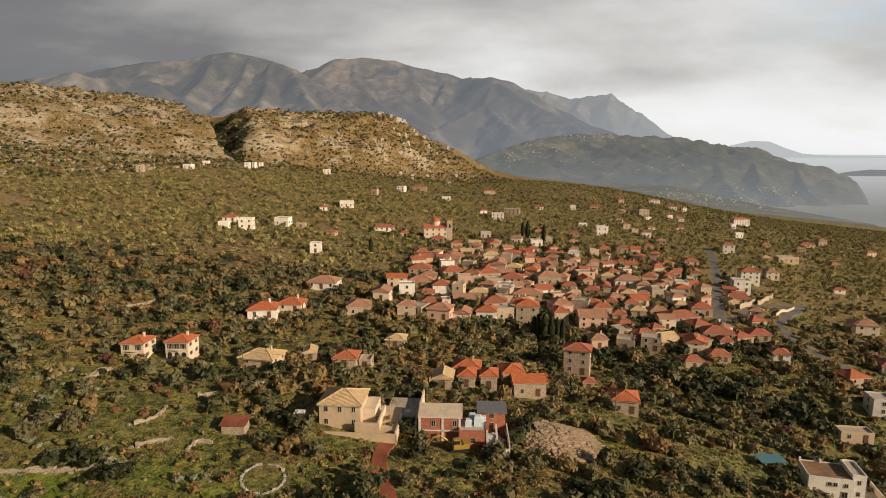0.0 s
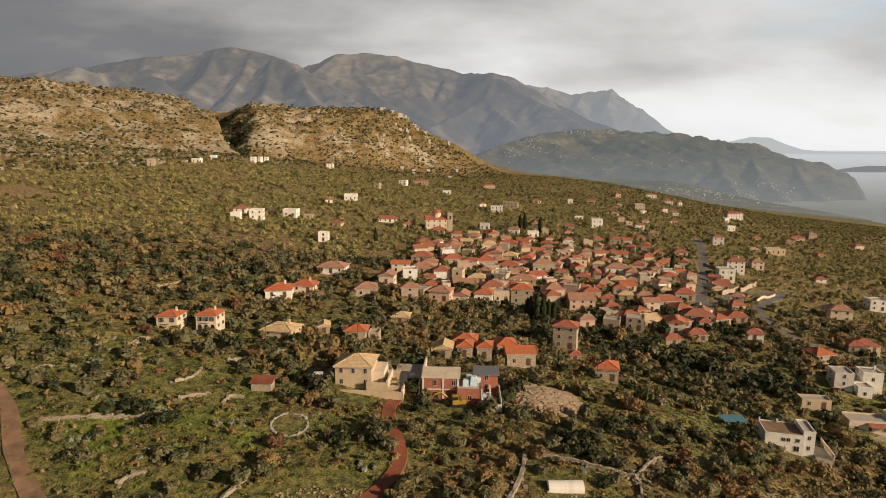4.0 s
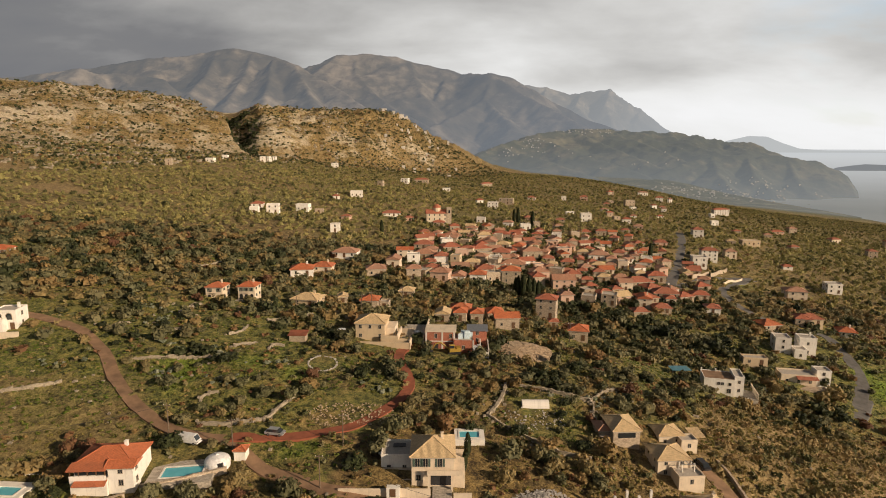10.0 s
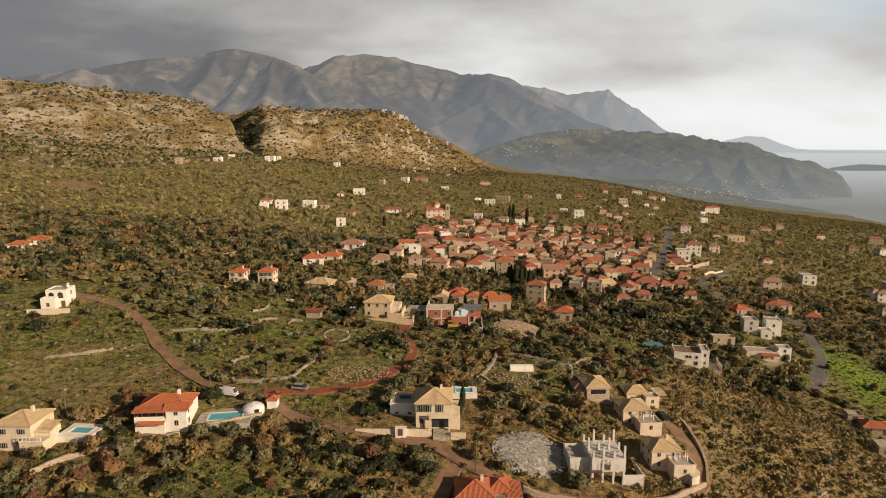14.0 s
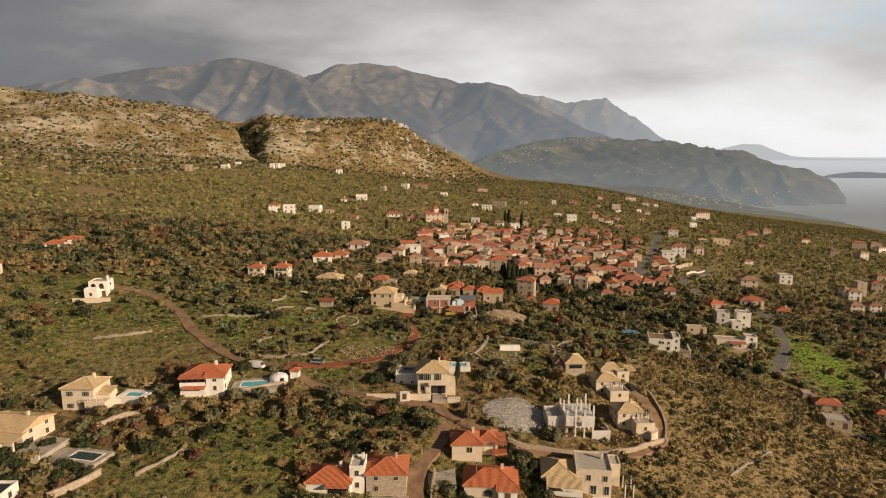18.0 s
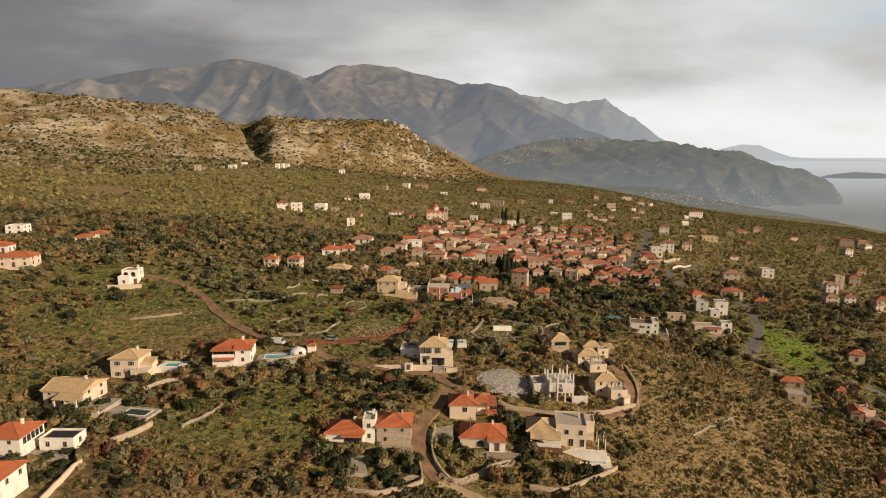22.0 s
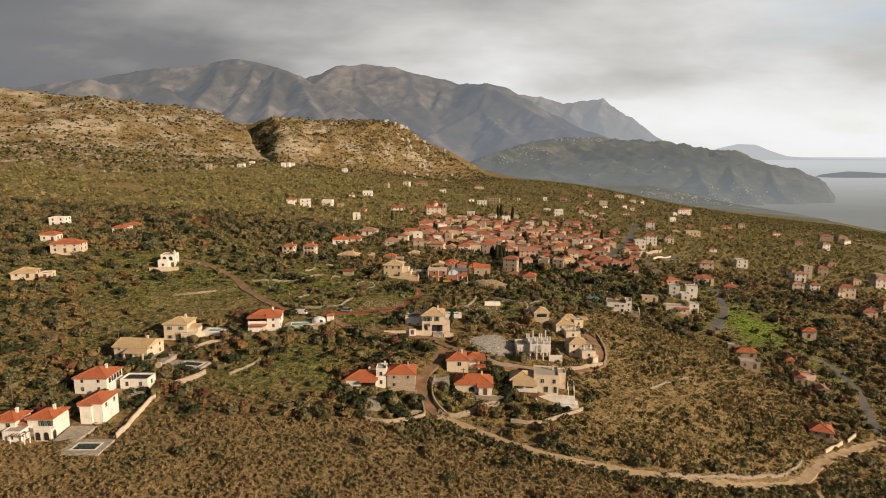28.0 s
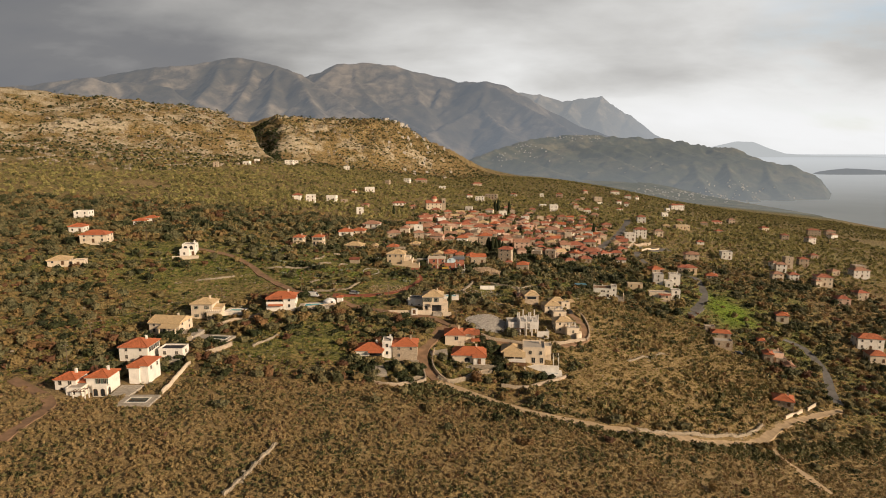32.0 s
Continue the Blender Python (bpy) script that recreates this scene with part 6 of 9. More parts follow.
slab(v, "solar_panel", -9.5, -6.5, 3.8, 5.2, 4.65, 4.8, DARKMETAL_AND_SHADE, "dark solar collector")
wing(v, -11.8, 6.0, 2.4, 4.0, 4.0, 0, "flat", WHITE, RED, sides=())
slab(v, "yard", -15.0, -5.2, -8.2, -3.7, -3.0, -0.1, PAVING, "pale paved entrance yard")
slab(v, "planter_wall", -14, -5, -3.6, -3.2, -2.5, 0.6, CREAM)
slab(v, "planter_wall", -12, -5, -0.6, -0.2, -2.5, 1.6, CREAM)
slab(v, "drive", 0.0, 4.3, -9.8, -4.7, -3.0, -0.15, PAVING)
slab(v, "boundary_wall", -20.5, -0.4, -8.6, -8.25, -3.0, 1.4, CREAM)
slab(v, "boundary_wall", 4.6, 8.6, -9.0, -8.6, -4.0, 0.6, CREAM)
slab(v, "gate_house", -9.9, -7.0, -9.4, -8.0, -3.0, 2.1, WHITE)
slab(v, "gate_door", -9.2, -7.9, -9.45, -9.38, 0.0, 1.9, WOOD)
pool(5.6, 66.0, 4.4, 3.0, 0, "small turquoise pool behind the tan villa", margin=1.2, lift=0.8, wall=WHITE)

# orange-roofed villa with pool, dome tent and shed
v = compound(-65.6, 48.3, 4, "white two-storey villa with an orange hipped roof and a deep veranda", 9, -14.6)
wing(v, 0, 0.6, 11.0, 8.0, 5.0, 0, "hip", WHITE, ORANGE, stack=True, sides=(3,))
wing(v, 3.6, -3.0, 4.6, 3.0, 5.0, 0, "gable", WHITE, ORANGE, sides=(0, 1))
slab(v, "veranda", -5.5, 1.2, -5.2, -3.2, 2.4, 2.65, WHITE)
slab(v, "veranda_wall", -5.5, 1.2, -5.2, -5.05, 2.65, 3.5, WHITE)
awning(v, -5.9, 1.4, -5.5, -3.0, 5.2, 0.5, ORANGE)
awning(v, -4.6, 1.4, -6.4, -5.0, 2.6, 0.5, ORANGE)
# the veranda's dark opening is a sheet on the wall, its shade painted
slab(v, "veranda_shade", -5.4, 1.2, -3.42, -3.38, 2.66, 4.6, GLASS_AND_SHADE, "dark sheet painted for the shade of the veranda recess")
for k in range(5):
    slab(v, "post", -5.4 + k * 1.6, -5.25 + k * 1.6, -5.15, -5.0, 2.65, 4.7, WOOD)
for x in (-4.2, -2.2, 0.2):
    put_window(v, pose(x, -3.42, 0.6), 1.0, 1.5)
slab(v, "wall", -5.5, 1.2, -5.1, -3.3, -2.0, 2.4, WHITE)
pool(-52.4, 49.6, 7.6, 3.8, 8, "turquoise swimming pool on a paved terrace with a stone edge", margin=2.4, lift=0.5)
y = thing("dome_tent", pose(-46.6, 52.6, footing(-46.6, 52.6, 4, 4)), "white round dome tent on the pool terrace", "tent")
ring = Geo()
prof = [(2.55, -0.4), (2.6, 1.3), (2.35, 1.75), (1.7, 2.2), (0.9, 2.45), (0.35, 2.52), (0.3, 2.7), (0.0, 2.72)]
for j, (r, z) in enumerate(prof):
    for i in range(20):
        ring.v.append((r * math.cos(i * math.tau / 20), r * math.sin(i * math.tau / 20), z))
for j in range(len(prof) - 1):
    for i in range(20):
        ring.f.append((j * 20 + i, j * 20 + (i + 1) % 20, (j + 1) * 20 + (i + 1) % 20, (j + 1) * 20 + i))
part("canvas", ring, CARPAINT, y)
slab(y, "entrance", 0.9, 1.9, -2.4, -1.7, 0, 1.7, DARKMETAL_AND_SHADE)
CLEAR.append((-46.6, 52.6, 4))
v = compound(-42.6, 55.4, 0, "small white shed with an orange tiled roof", 3, name="shed", category="shed")
wing(v, 0, 0, 2.4, 2.4, 2.3, 0, "hip", WHITE, ORANGE, sides=(), over=0.25)

# cream house with raised pool
v = compound(-95.5, 41.5, 0, "cream two-storey house with an orange-tan tiled roof and a walled terrace", 10, -17.2)
wing(v, 0, 0.6, 8.4, 8.0, 6.6, 0, "hip", CREAM, TAN, stack=True, sides=(0, 3), shutters=True)
wing(v, 5.2, -2.2, 5.2, 5.6, 3.2, 0, "none", CREAM, TAN, sides=(0,))
awning(v, 3.6, 8.0, -2.6, 1.6, 5.4, 1.0, TAN)
slab(v, "balcony", 2.6, 8.0, -5.2, -2.4, 3.2, 3.4, CREAM)
balustrade(v, 2.6, 7.9, -5.1, 3.4, WHITE)
slab(v, "upper_wall", 3.6, 7.8, -2.4, 1.4, 3.2, 4.6, CREAM)
slab(v, "yard_wall", 8.6, 17.0, 6.0, 6.3, -2.0, 1.8, WHITE)
balustrade(v, 9.0, 16.8, 8.0, 1.6, WHITE)
slab(v, "yard", 6, 17, -4.0, 8.0, -3.0, 0.15, PAVING)
pool(-83.6, 43.8, 4.6, 2.8, -4, "turquoise pool raised within white walls", margin=1.7, lift=1.7, base=-16.4, wall=WHITE)

# broad cream house with dark pool
v = compound(-101.0, 22.5, -6, "broad cream house with a pale tan roof and a front porch", 9, -17.4)
wing(v, 0, 0.5, 11.6, 9.6, 4.7, 0, "gable", CREAM, TAN, stack=True, rise=1.5, sides=(0, 1))
awning(v, -0.5, 6.6, -8.0, -3.6, 4.5, 0.8, TAN)
for x in (0.0, 3.2, 6.3):
    slab(v, "pillar", x - 0.2, x + 0.2, -7.8, -7.4, -1.5, 3.7, CREAM)
slab(v, "terrace", 5.8, 13.0, -8.0, 1.0, -3.0, 0.9, PAVING)
slab(v, "terrace_wall", -0.5, 13.0, -8.4, -8.0, -3.0, 1.3, CREAM)
pool(-80.2, 15.4, 6.6, 3.2, -12, "dark green pool with pale coping", DARKPOOL, margin=1.5, lift=0.5)

# white houses at the bend of the lower track
v = compound(-99.6, -3.2, 0, "white two-storey house with bright orange roof and glazed veranda", 8, -18.2, scale=0.93)
wing(v, 0, 0, 10.0, 9.0, 5.4, 0, "hip", WHITE, ORANGE, stack=True, sides=(0,))
slab(v, "veranda_glazing", 5.0, 5.06, -3.6, 3.8, 3.0, 4.7, GLASS_AND_SHADE, "dark glazed veranda")
for k in range(6):
    slab(v, "post", 5.02, 5.16, -3.7 + k * 1.5, -3.55 + k * 1.5, 2.9, 4.8, WHITE)
v = compound(-89.2, -1.2, 0, "low white outbuilding with dark panels on its flat roof", 4.5, -18.2)
wing(v, 0, 0, 8.0, 5.0, 2.6, 0, "flat", WHITE, RED, sides=(0, 1))
for k in range(4):
    slab(v, "solar_panel", -3.2 + k * 1.6, -1.8 + k * 1.6, -1.6, 1.6, 2.7, 2.85, DARKMETAL_AND_SHADE)
v = compound(-88.6, -22.0, 0, "tall white house with an orange roof and blank sunlit side", 6, -18.4, scale=0.93)
wing(v, 0, 0, 6.2, 8.0, 6.2, 0, "hip", WHITE, ORANGE, sides=(1,), skip=((0, 0), (0, 1)))
wing(v, -1.2, -3.0, 3.2, 3.0, 5.8, 0, "hip", WHITE, ORANGE, sides=())
v = compound(-96.6, -30.4, 0, "white two-storey house with orange roof, balcony and arched windows", 6, -18.6, scale=0.93)
wing(v, 0, 0.4, 6.6, 6.6, 5.6, 0, "hip", WHITE, ORANGE, stack=True, sides=())
wing(v, 1.6, -3.6, 4.4, 2.2, 3.1, 0, "none", WHITE, ORANGE, sides=())
slab(v, "balcony_wall", -0.6, 3.8, -4.7, -4.55, 3.1, 4.0, WHITE)
arch_opening(v, pose(0.4, -4.72, 0.2)), arch_opening(v, pose(2.6, -4.72, 0.2))
put_window(v, pose(0.6, -2.95, 3.4), 0.9, 1.6, True), put_window(v, pose(2.4, -2.95, 3.4), 0.9, 1.6, True)
arch_opening(v, pose(3.82, -3.4, 0.2, 0, 0, 90))
v = compound(-104.6, -31.6, 0, "white house with orange roof and a pergola terrace", 7, -18.3, scale=0.93)
wing(v, -0.6, 0.6, 6.4, 6.0, 4.9, 0, "hip", WHITE, ORANGE, stack=True, sides=())
wing(v, 3.4, -2.6, 4.6, 5.0, 2.9, 0, "flat", WHITE, ORANGE, parapet=0.25, sides=(0,))
awning(v, 1.8, 5.0, -1.6, 1.4, 4.0, 0.6, ORANGE)
pergola(v, 3.6, 7.6, -6.4, -4.0, -0.5, 2.6, WOOD)
put_window(v, pose(-2.2, -2.42, 3.0), 0.9, 1.5), put_window(v, pose(0.8, -2.42, 3.0), 1.0, 1.6)
arch_opening(v, pose(-1.8, -2.42, 0.1), 1.0, 2.0)
pool(-82.6, -38.2, 5.4, 3.0, 0, "black-lined pool in a pale paved yard", DARKPOOL, margin=2.0, lift=0.5, base=-18.6)

# paired orange-roofed stone houses
v = compound(-24.5, 13.4, 0, "one-storey stone house with an orange hipped roof", 6.5, -23.2)
wing(v, 0, 0, 9.6, 7.6, 3.1, 0, "hip", WHITE, ORANGE, stack=True, sides=(3,))
awning(v, -0.5, 4.8, -5.4, -3.7, 2.9, 0.4, ORANGE)
# dark sheet paints the shade that falls below the porch roof
slab(v, "porch_shade", 0.0, 4.4, -3.9, -3.82, 0.1, 2.3, GLASS_AND_SHADE, "dark sheet painted for the shade under the porch")
v = compound(-18.4, 13.8, 0, "narrow white stair tower between two stone houses", 3, -23.4)
wing(v, 0, 0, 3.2, 5.2, 5.6, 0, "flat", WHITE, RED, stack=True, sides=(0,))
v = compound(-12.0, 15.2, 0, "two-storey pale stone house with an orange hipped roof", 6.5, -24.2)
wing(v, 0, 0, 8.8, 8.2, 5.2, 0, "hip", PALESTONE, ORANGE, stack=True, sides=(0, 1), skip=((0, 1),), cols=2)
slab(v, "terrace", -8, 5, -6.4, -4.1, -4, -0.3, PAVING)
slab(v, "terrace_wall", -8, 5, -6.7, -6.4, -4, 0.4, ROCK)
v = compound(7.6, 28.0, 0, "stone house with an orange hipped roof and a wooden side porch", 6.5, -24.0)
wing(v, -1.2, 0.6, 7.4, 7.4, 4.8, 0, "hip", CREAM, ORANGE, stack=True, sides=(3,), cols=1)
put_window(v, pose(-0.6, -3.12, 2.6), 1.2, 1.3)
wing(v, 4.0, 2.0, 5.0, 5.6, 4.6, 0, "hip", CREAM, ORANGE, sides=())
awning(v, 5.0, 8.6, -2.6, 3.0, 4.9, 0.5, ORANGE)
awning(v, 5.0, 8.6, -3.4, -1.2, 2.6, 0.4, ORANGE)
for x in (5.4, 8.3):
    for yy in (-2.4, 2.6):
        slab(v, "post", x - 0.1, x + 0.1, yy - 0.1, yy + 0.1, -1.5, 4.6, WOOD)
v = compound(11.6, 18.0, -4, "low stone house with an orange hipped roof and arched front window", 7.5, -26.6)
wing(v, 0, 0, 12.0, 8.6, 3.3, 0, "hip", CREAM, ORANGE, stack=True, sides=(3,))
wing(v, 3.8, -4.4, 4.2, 2.0, 3.0, 0, "gable", WHITE, ORANGE, sides=(0,), door=True)
arch_opening(v, pose(-0.6, -4.32, 0.5), 2.0, 1.7)
slab(v, "terrace", -6, 9.5, -7.4, -4.3, -4.5, -0.25, PAVING)
slab(v, "terrace_wall", 1, 9.8, -7.7, -7.3, -4.5, 0.6, ROCK)

# large villa with white pool terrace
v = compound(32.5, 21.5, -8, "large pale villa with tan roofs, flat white block and pergola", 10, -28.4)
wing(v, -4.4, 0, 7.6, 8.6, 4.8, 0, "hip", PALESTONE, TAN, sides=(3,))
wing(v, 3.6, 1.6, 8.2, 8.8, 5.9, 0, "flat", CREAM, TAN, parapet=0.45, stack=True, sides=(1,))
wing(v, 9.0, 4.4, 2.6, 4.6, 5.2, 0, "flat", CREAM, TAN, parapet=0.3, sides=(1,))
put_window(v, pose(2.4, -2.82, 3.6), 0.9, 1.3), put_window(v, pose(6.2, -2.82, 3.6), 0.9, 1.3), put_window(v, pose(6.6, -2.82, 0.3), 1.0, 2.0), put_window(v, pose(3.6, -2.82, 0.3), 1.2, 2.0)
awning(v, -7.4, 0.6, -7.6, -4.2, 4.9, 0.9, TAN)
for x in (-7.2, -3.4, 0.4):
    slab(v, "pillar", x - 0.18, x + 0.18, -7.4, -7.05, -4, 4.0, WHITE)
slab(v, "balcony", -7.6, 0.7, -7.6, -4.2, 1.9, 2.1, WHITE)
slab(v, "balcony_wall", -7.6, 0.7, -7.7, -7.5, 2.1, 3.0, WHITE)
# flat dark sheet in place of a recess, for its shade
slab(v, "veranda_shade", -7.2, -0.6, -4.4, -4.32, 2.2, 4.2, GLASS_AND_SHADE, "dark sheet painted for the shade of the veranda recess")
pergola(v, -6.4, 1.0, -10.2, -7.7, -4, 1.5, WOOD, PALESTONE)
slab(v, "creeper_cover", -6.4, 1.0, -10.2, -7.7, 1.64, 1.86, BRUSH, "dry russet creeper over the pergola")
pergola(v, 10.9, 13.2, -1.5, 2.5, -1.0, 2.6, DARKMETAL_AND_SHADE, WHITE)
slab(v, "terrace", 1.4, 13.0, -5.4, -2.8, -5, -0.35, WHITE)
slab(v, "lower_wall", -8.0, 2.0, -12.4, -12.0, -6, -1.6, PALESTONE)
pool(41.0, 15.0, 6.4, 2.8, -8, "pale pool in a raised white terrace below the villa", PALEPOOL, margin=1.5, lift=0.0, base=-30.6, deck=WHITE)


def patio(corners, label, material=PAVING, lift=0.15):
    """A paved yard with a level top."""
    z = max(gz(x, y) for x, y in corners) + lift
    n = len(corners)
    g = Geo().add([(x, y, z) for x, y in corners] + [(x, y, z - 2.5) for x, y in corners], [tuple(range(n)), tuple(range(2 * n - 1, n - 1, -1))] + [(i + n, (i + 1) % n + n, (i + 1) % n, i) for i in range(n)])
    cx, cy = sum(c[0] for c in corners) / n, sum(c[1] for c in corners) / n
    CLEAR.append((cx, cy, max(math.hypot(c[0] - cx, c[1] - cy) for c in corners) * 0.85))
    return tagged(part("patio", g, material), label, "patio", kind="structure")


patio(((-21.7, -2.5), (-17.1, -2.3), (-19.1, 6.1), (-23.4, 4.4)), "pale paved yard before the paired houses")
patio(((-2.3, 13.8), (3.6, 15.4), (3.4, 22.0), (-3.2, 19.4)), "pale gravel court between the road and the orange-roofed house")
patio(((-88.5, 12.0), (-83.0, 13.0), (-82.0, 20.0), (-90.0, 19.0)), "pale terrace between the broad cream house and its pool")
patio(((-94.0, -8.5), (-84.5, -8.0), (-85.5, -4.6), (-94.0, -4.4)), "paved yard between the white houses")
patio(((-92.0, -35.5), (-86.5, -36.0), (-86.0, -28.0), (-92.5, -28.0)), "paved yard below the arched white house")

# tan-roofed group on the drive
v = compound(42.2, 73.0, 4, "pale stone house with a tan roof and a red-tiled porch", 7, -18.6, scale=0.86)
wing(v, 0, 0, 7.4, 9.4, 4.8, 0, "hip", PALESTONE, TAN, sides=(1, 3))
slab(v, "window_band", -2.4, 2.4, -4.76, -4.68, 2.5, 3.9, GLASS_AND_SHADE, "wide dark window band")
wing(v, -5.0, 1.0, 3.4, 5.6, 3.6, 0, "hip", PALESTONE, OLDRED, sides=(0,))
slab(v, "balcony", -6.6, -3.6, -3.2, -1.6, 2.2, 2.4, PALESTONE)
v = compound(56.4, 77.0, 4, "small pale house with tan hipped roof and flat white annex", 6.5, -21.6, scale=0.86)
wing(v, -1.6, 0.6, 7.0, 6.6, 3.6, 0, "hip", CREAM, TAN)
wing(v, 2.4, -3.6, 4.6, 3.8, 2.8, 0, "flat", CREAM, TAN, sides=(0,))
awning(v, 4.6, 8.4, -3.0, 2.0, 3.2, 0.6, TAN)
v = compound(50.4, 64.6, 4, "two-storey cream house with a tan roof and flat front terrace", 7, -21.8, scale=0.86)
wing(v, 0, 0, 8.4, 8.0, 5.2, 0, "hip", CREAM, TAN, sides=(0, 3), cols=2)
wing(v, 2.6, -6.2, 6.6, 5.0, 2.6, 0, "flat", CREAM, TAN, sides=(0,))
pergola(v, 1.0, 4.6, -6.2, -4.0, 2.7, 4.9, METAL)
slab(v, "yard", -9, -2, -6, 3, -4, -0.2, PAVING)
v = compound(52.2, 48.0, 4, "two-storey cream house with a tan roof above a rounded terrace", 7, -24.6, scale=0.86)
wing(v, 0, 0, 8.2, 7.6, 5.6, 0, "hip", CREAM, TAN, stack=True, sides=(0, 3), cols=2)
wing(v, 3.4, -5.6, 6.0, 4.6, 3.0, 0, "flat", CREAM, TAN, sides=(0,))
pergola(v, 2.0, 5.4, -5.4, -3.8, 3.1, 5.2, METAL)
drum = Geo()
for i in range(13):
    a = -math.pi / 2 + i * math.pi / 12
    drum.v += [(4.5 + 3.4 * math.cos(a), -6.5 + 3.4 * math.sin(a), -4.0), (4.5 + 3.4 * math.cos(a), -6.5 + 3.4 * math.sin(a), 1.0)]
drum.f = [(2 * i, 2 * i + 2, 2 * i + 3, 2 * i + 1) for i in range(12)] + [tuple(range(1, 26, 2)), (0, 1, 25, 24)]
part("terrace_wall", drum, CREAM, v)

# concrete shell under construction
v = compound(34.4, 41.4, 2, "unfinished grey concrete house shell with bare columns and scaffolding", 9, -23.6, "house_shell")
wing(v, -3.8, 0.6, 4.6, 6.6, 4.4, 0, "flat", GREY, RED, parapet=0.9, sides=(0, 3))
for z in (2.9, 5.8):
    slab(v, "floor_slab", -1.6, 6.0, -4.2, 4.2, z - 0.22, z, GREY)
slab(v, "wall", -1.6, -1.35, -4.2, 4.2, -2.5, 5.6, GREY)
slab(v, "wall", -1.35, 6.0, 3.9, 4.2, -2.5, 5.6, GREY)
slab(v, "wall", 2.6, 6.0, -4.2, -3.95, 2.9, 5.6, GREY)
slab(v, "wall", -1.35, 0.4, -4.2, -3.95, 2.9, 5.6, GREY)
for i, x in enumerate((-1.3, 1.0, 3.4, 5.7)):
    for yy in (-3.9, 0.0, 3.9):
        slab(v, "column", x - 0.22, x + 0.22, yy - 0.22, yy + 0.22, -2.5, 8.6 if (i + int(yy)) % 2 == 0 else 7.4, GREY)
slab(v, "wall", 6.0, 10.5, -4.0, -3.75, -2.5, 1.6, GREY)
slab(v, "wall", 10.25, 10.5, -4.0, 1.0, -2.5, 1.4, GREY)
for k in range(4):
    x = -6.4 + k * 2.2
    part("scaffold_pole", Geo().bar((x, -5.4, -2.0), (x, -5.4, 5.2), 0.05), METAL, v)
    part("scaffold_pole", Geo().bar((x, -4.5, -2.0), (x, -4.5, 5.2), 0.05), METAL, v)
for z in (1.4, 3.2):
    slab(v, "scaffold_board", -6.6, 0.6, -5.5, -4.5, z, z + 0.06, WOOD)

# brick building site
v = compound(-1.2, 120.0, -2, "unplastered brick house under construction with a concrete frame", 8, -12.2, "house_shell")
slab(v, "wall", -4.5, 4.5, -3.4, 3.4, -2, 5.9, BRICK)
slab(v, "roof_slab", -4.8, 4.9, -3.7, 3.7, 5.9, 6.15, CREAM)
for x in (-4.4, 0.6, 4.3):
    slab(v, "column", x - 0.25, x + 0.25, -3.55, -3.3, -2, 5.9, GREY)
slab(v, "beam", -4.6, 4.6, -3.55, -3.35, 2.8, 3.1, GREY)
# dark sheet on the brick stands in for shade in the opening
slab(v, "opening", -1.9, -0.6, -3.5, -3.38, 0, 2.2, DARKMETAL_AND_SHADE)
put_window(v, pose(-1.4, -3.42, 4.0), 0.8, 1.3), put_window(v, pose(3.2, -3.42, 4.0), 0.8, 1.3)
wing(v, 7.2, -1.8, 6.0, 6.4, 3.6, 0, "flat", BRICK, RED, parapet=0.25, sides=(0,))
slab(v, "column", 10.0, 10.35, -5.15, -4.85, -2, 3.9, GREY)
wing(v, 11.6, 4.6, 6.0, 4.4, 4.6, 0, "none", BRICK, RED, sides=(0,))
awning(v, 8.2, 15.0, 2.0, 7.0, 5.4, 0.7, METAL)
for k in range(4):
    slab(v, "concrete_post", 12.2 + 0.05 * k, 12.5 + 0.05 * k, -5.0 + k * 2.2, -4.7 + k * 2.2, -2.5, 3.4 - 0.4 * k, GREY)
slab(v, "wall", 9.0, 15.0, -7.4, -7.1, -3.0, 1.0, GREY)
slab(v, "wall", 14.8, 15.05, -7.2, 3.0, -3.0, 1.8, GREY)

v = thing("material_stack", pose(6.6, 118.4, -8.55, 0, 0, -2), "building material wrapped in pale blue sheeting on the raw roof", "stack")
for bx, by, bw, bh in ((-1.6, -1.0, 1.5, 1.6), (0.4, -0.6, 1.7, 2.3), (-0.8, 1.2, 1.6, 1.9), (1.6, 1.3, 1.2, 1.3)):
    bundle = Geo().add([(bx + u * bw / 2 * k, by + w * bw / 2 * k, z) for z, k in ((0.0, 1.0), (bh * 0.8, 0.97), (bh, 0.7)) for u, w in ((-1, -1), (1, -1), (1, 1), (-1, 1))],
                       [(3, 2, 1, 0), (8, 9, 10, 11)] + [(a + q, a + (q + 1) % 4, a + 4 + (q + 1) % 4, a + 4 + q) for a in (0, 4) for q in range(4)])
    part("bundle", bundle, TARP, v)

# pale beige house with raised terrace
v = compound(-23.0, 122.4, -4, "beige two-storey house with tan hipped roof and walled terrace", 9, -9.6)
wing(v, 0, 0, 9.2, 8.6, 5.8, 0, "hip", BEIGE, TAN, stack=False, sides=(0,), cols=3, skip=((0, 1),))
slab(v, "wing_wall", 4.6, 7.4, -2.0, 5.0, -3, 3.6, CREAM)
slab(v, "terrace", 4.6, 12.5, -5.8, 6.5, -3, 0.8, BEIGE)
slab(v, "stair_wall", 3.6, 9.0, -5.9, -5.5, -3, 2.2, BEIGE)
slab(v, "stair_wall", 8.6, 9.0, -5.6, 3.0, -3, 2.6, CREAM)
slab(v, "yard_wall", -3.0, 13.0, -7.4, -7.0, -3, 0.6, BEIGE)
slab(v, "yard_wall", 12.6, 13.0, -7.4, 2.0, -3, 1.2, CREAM)
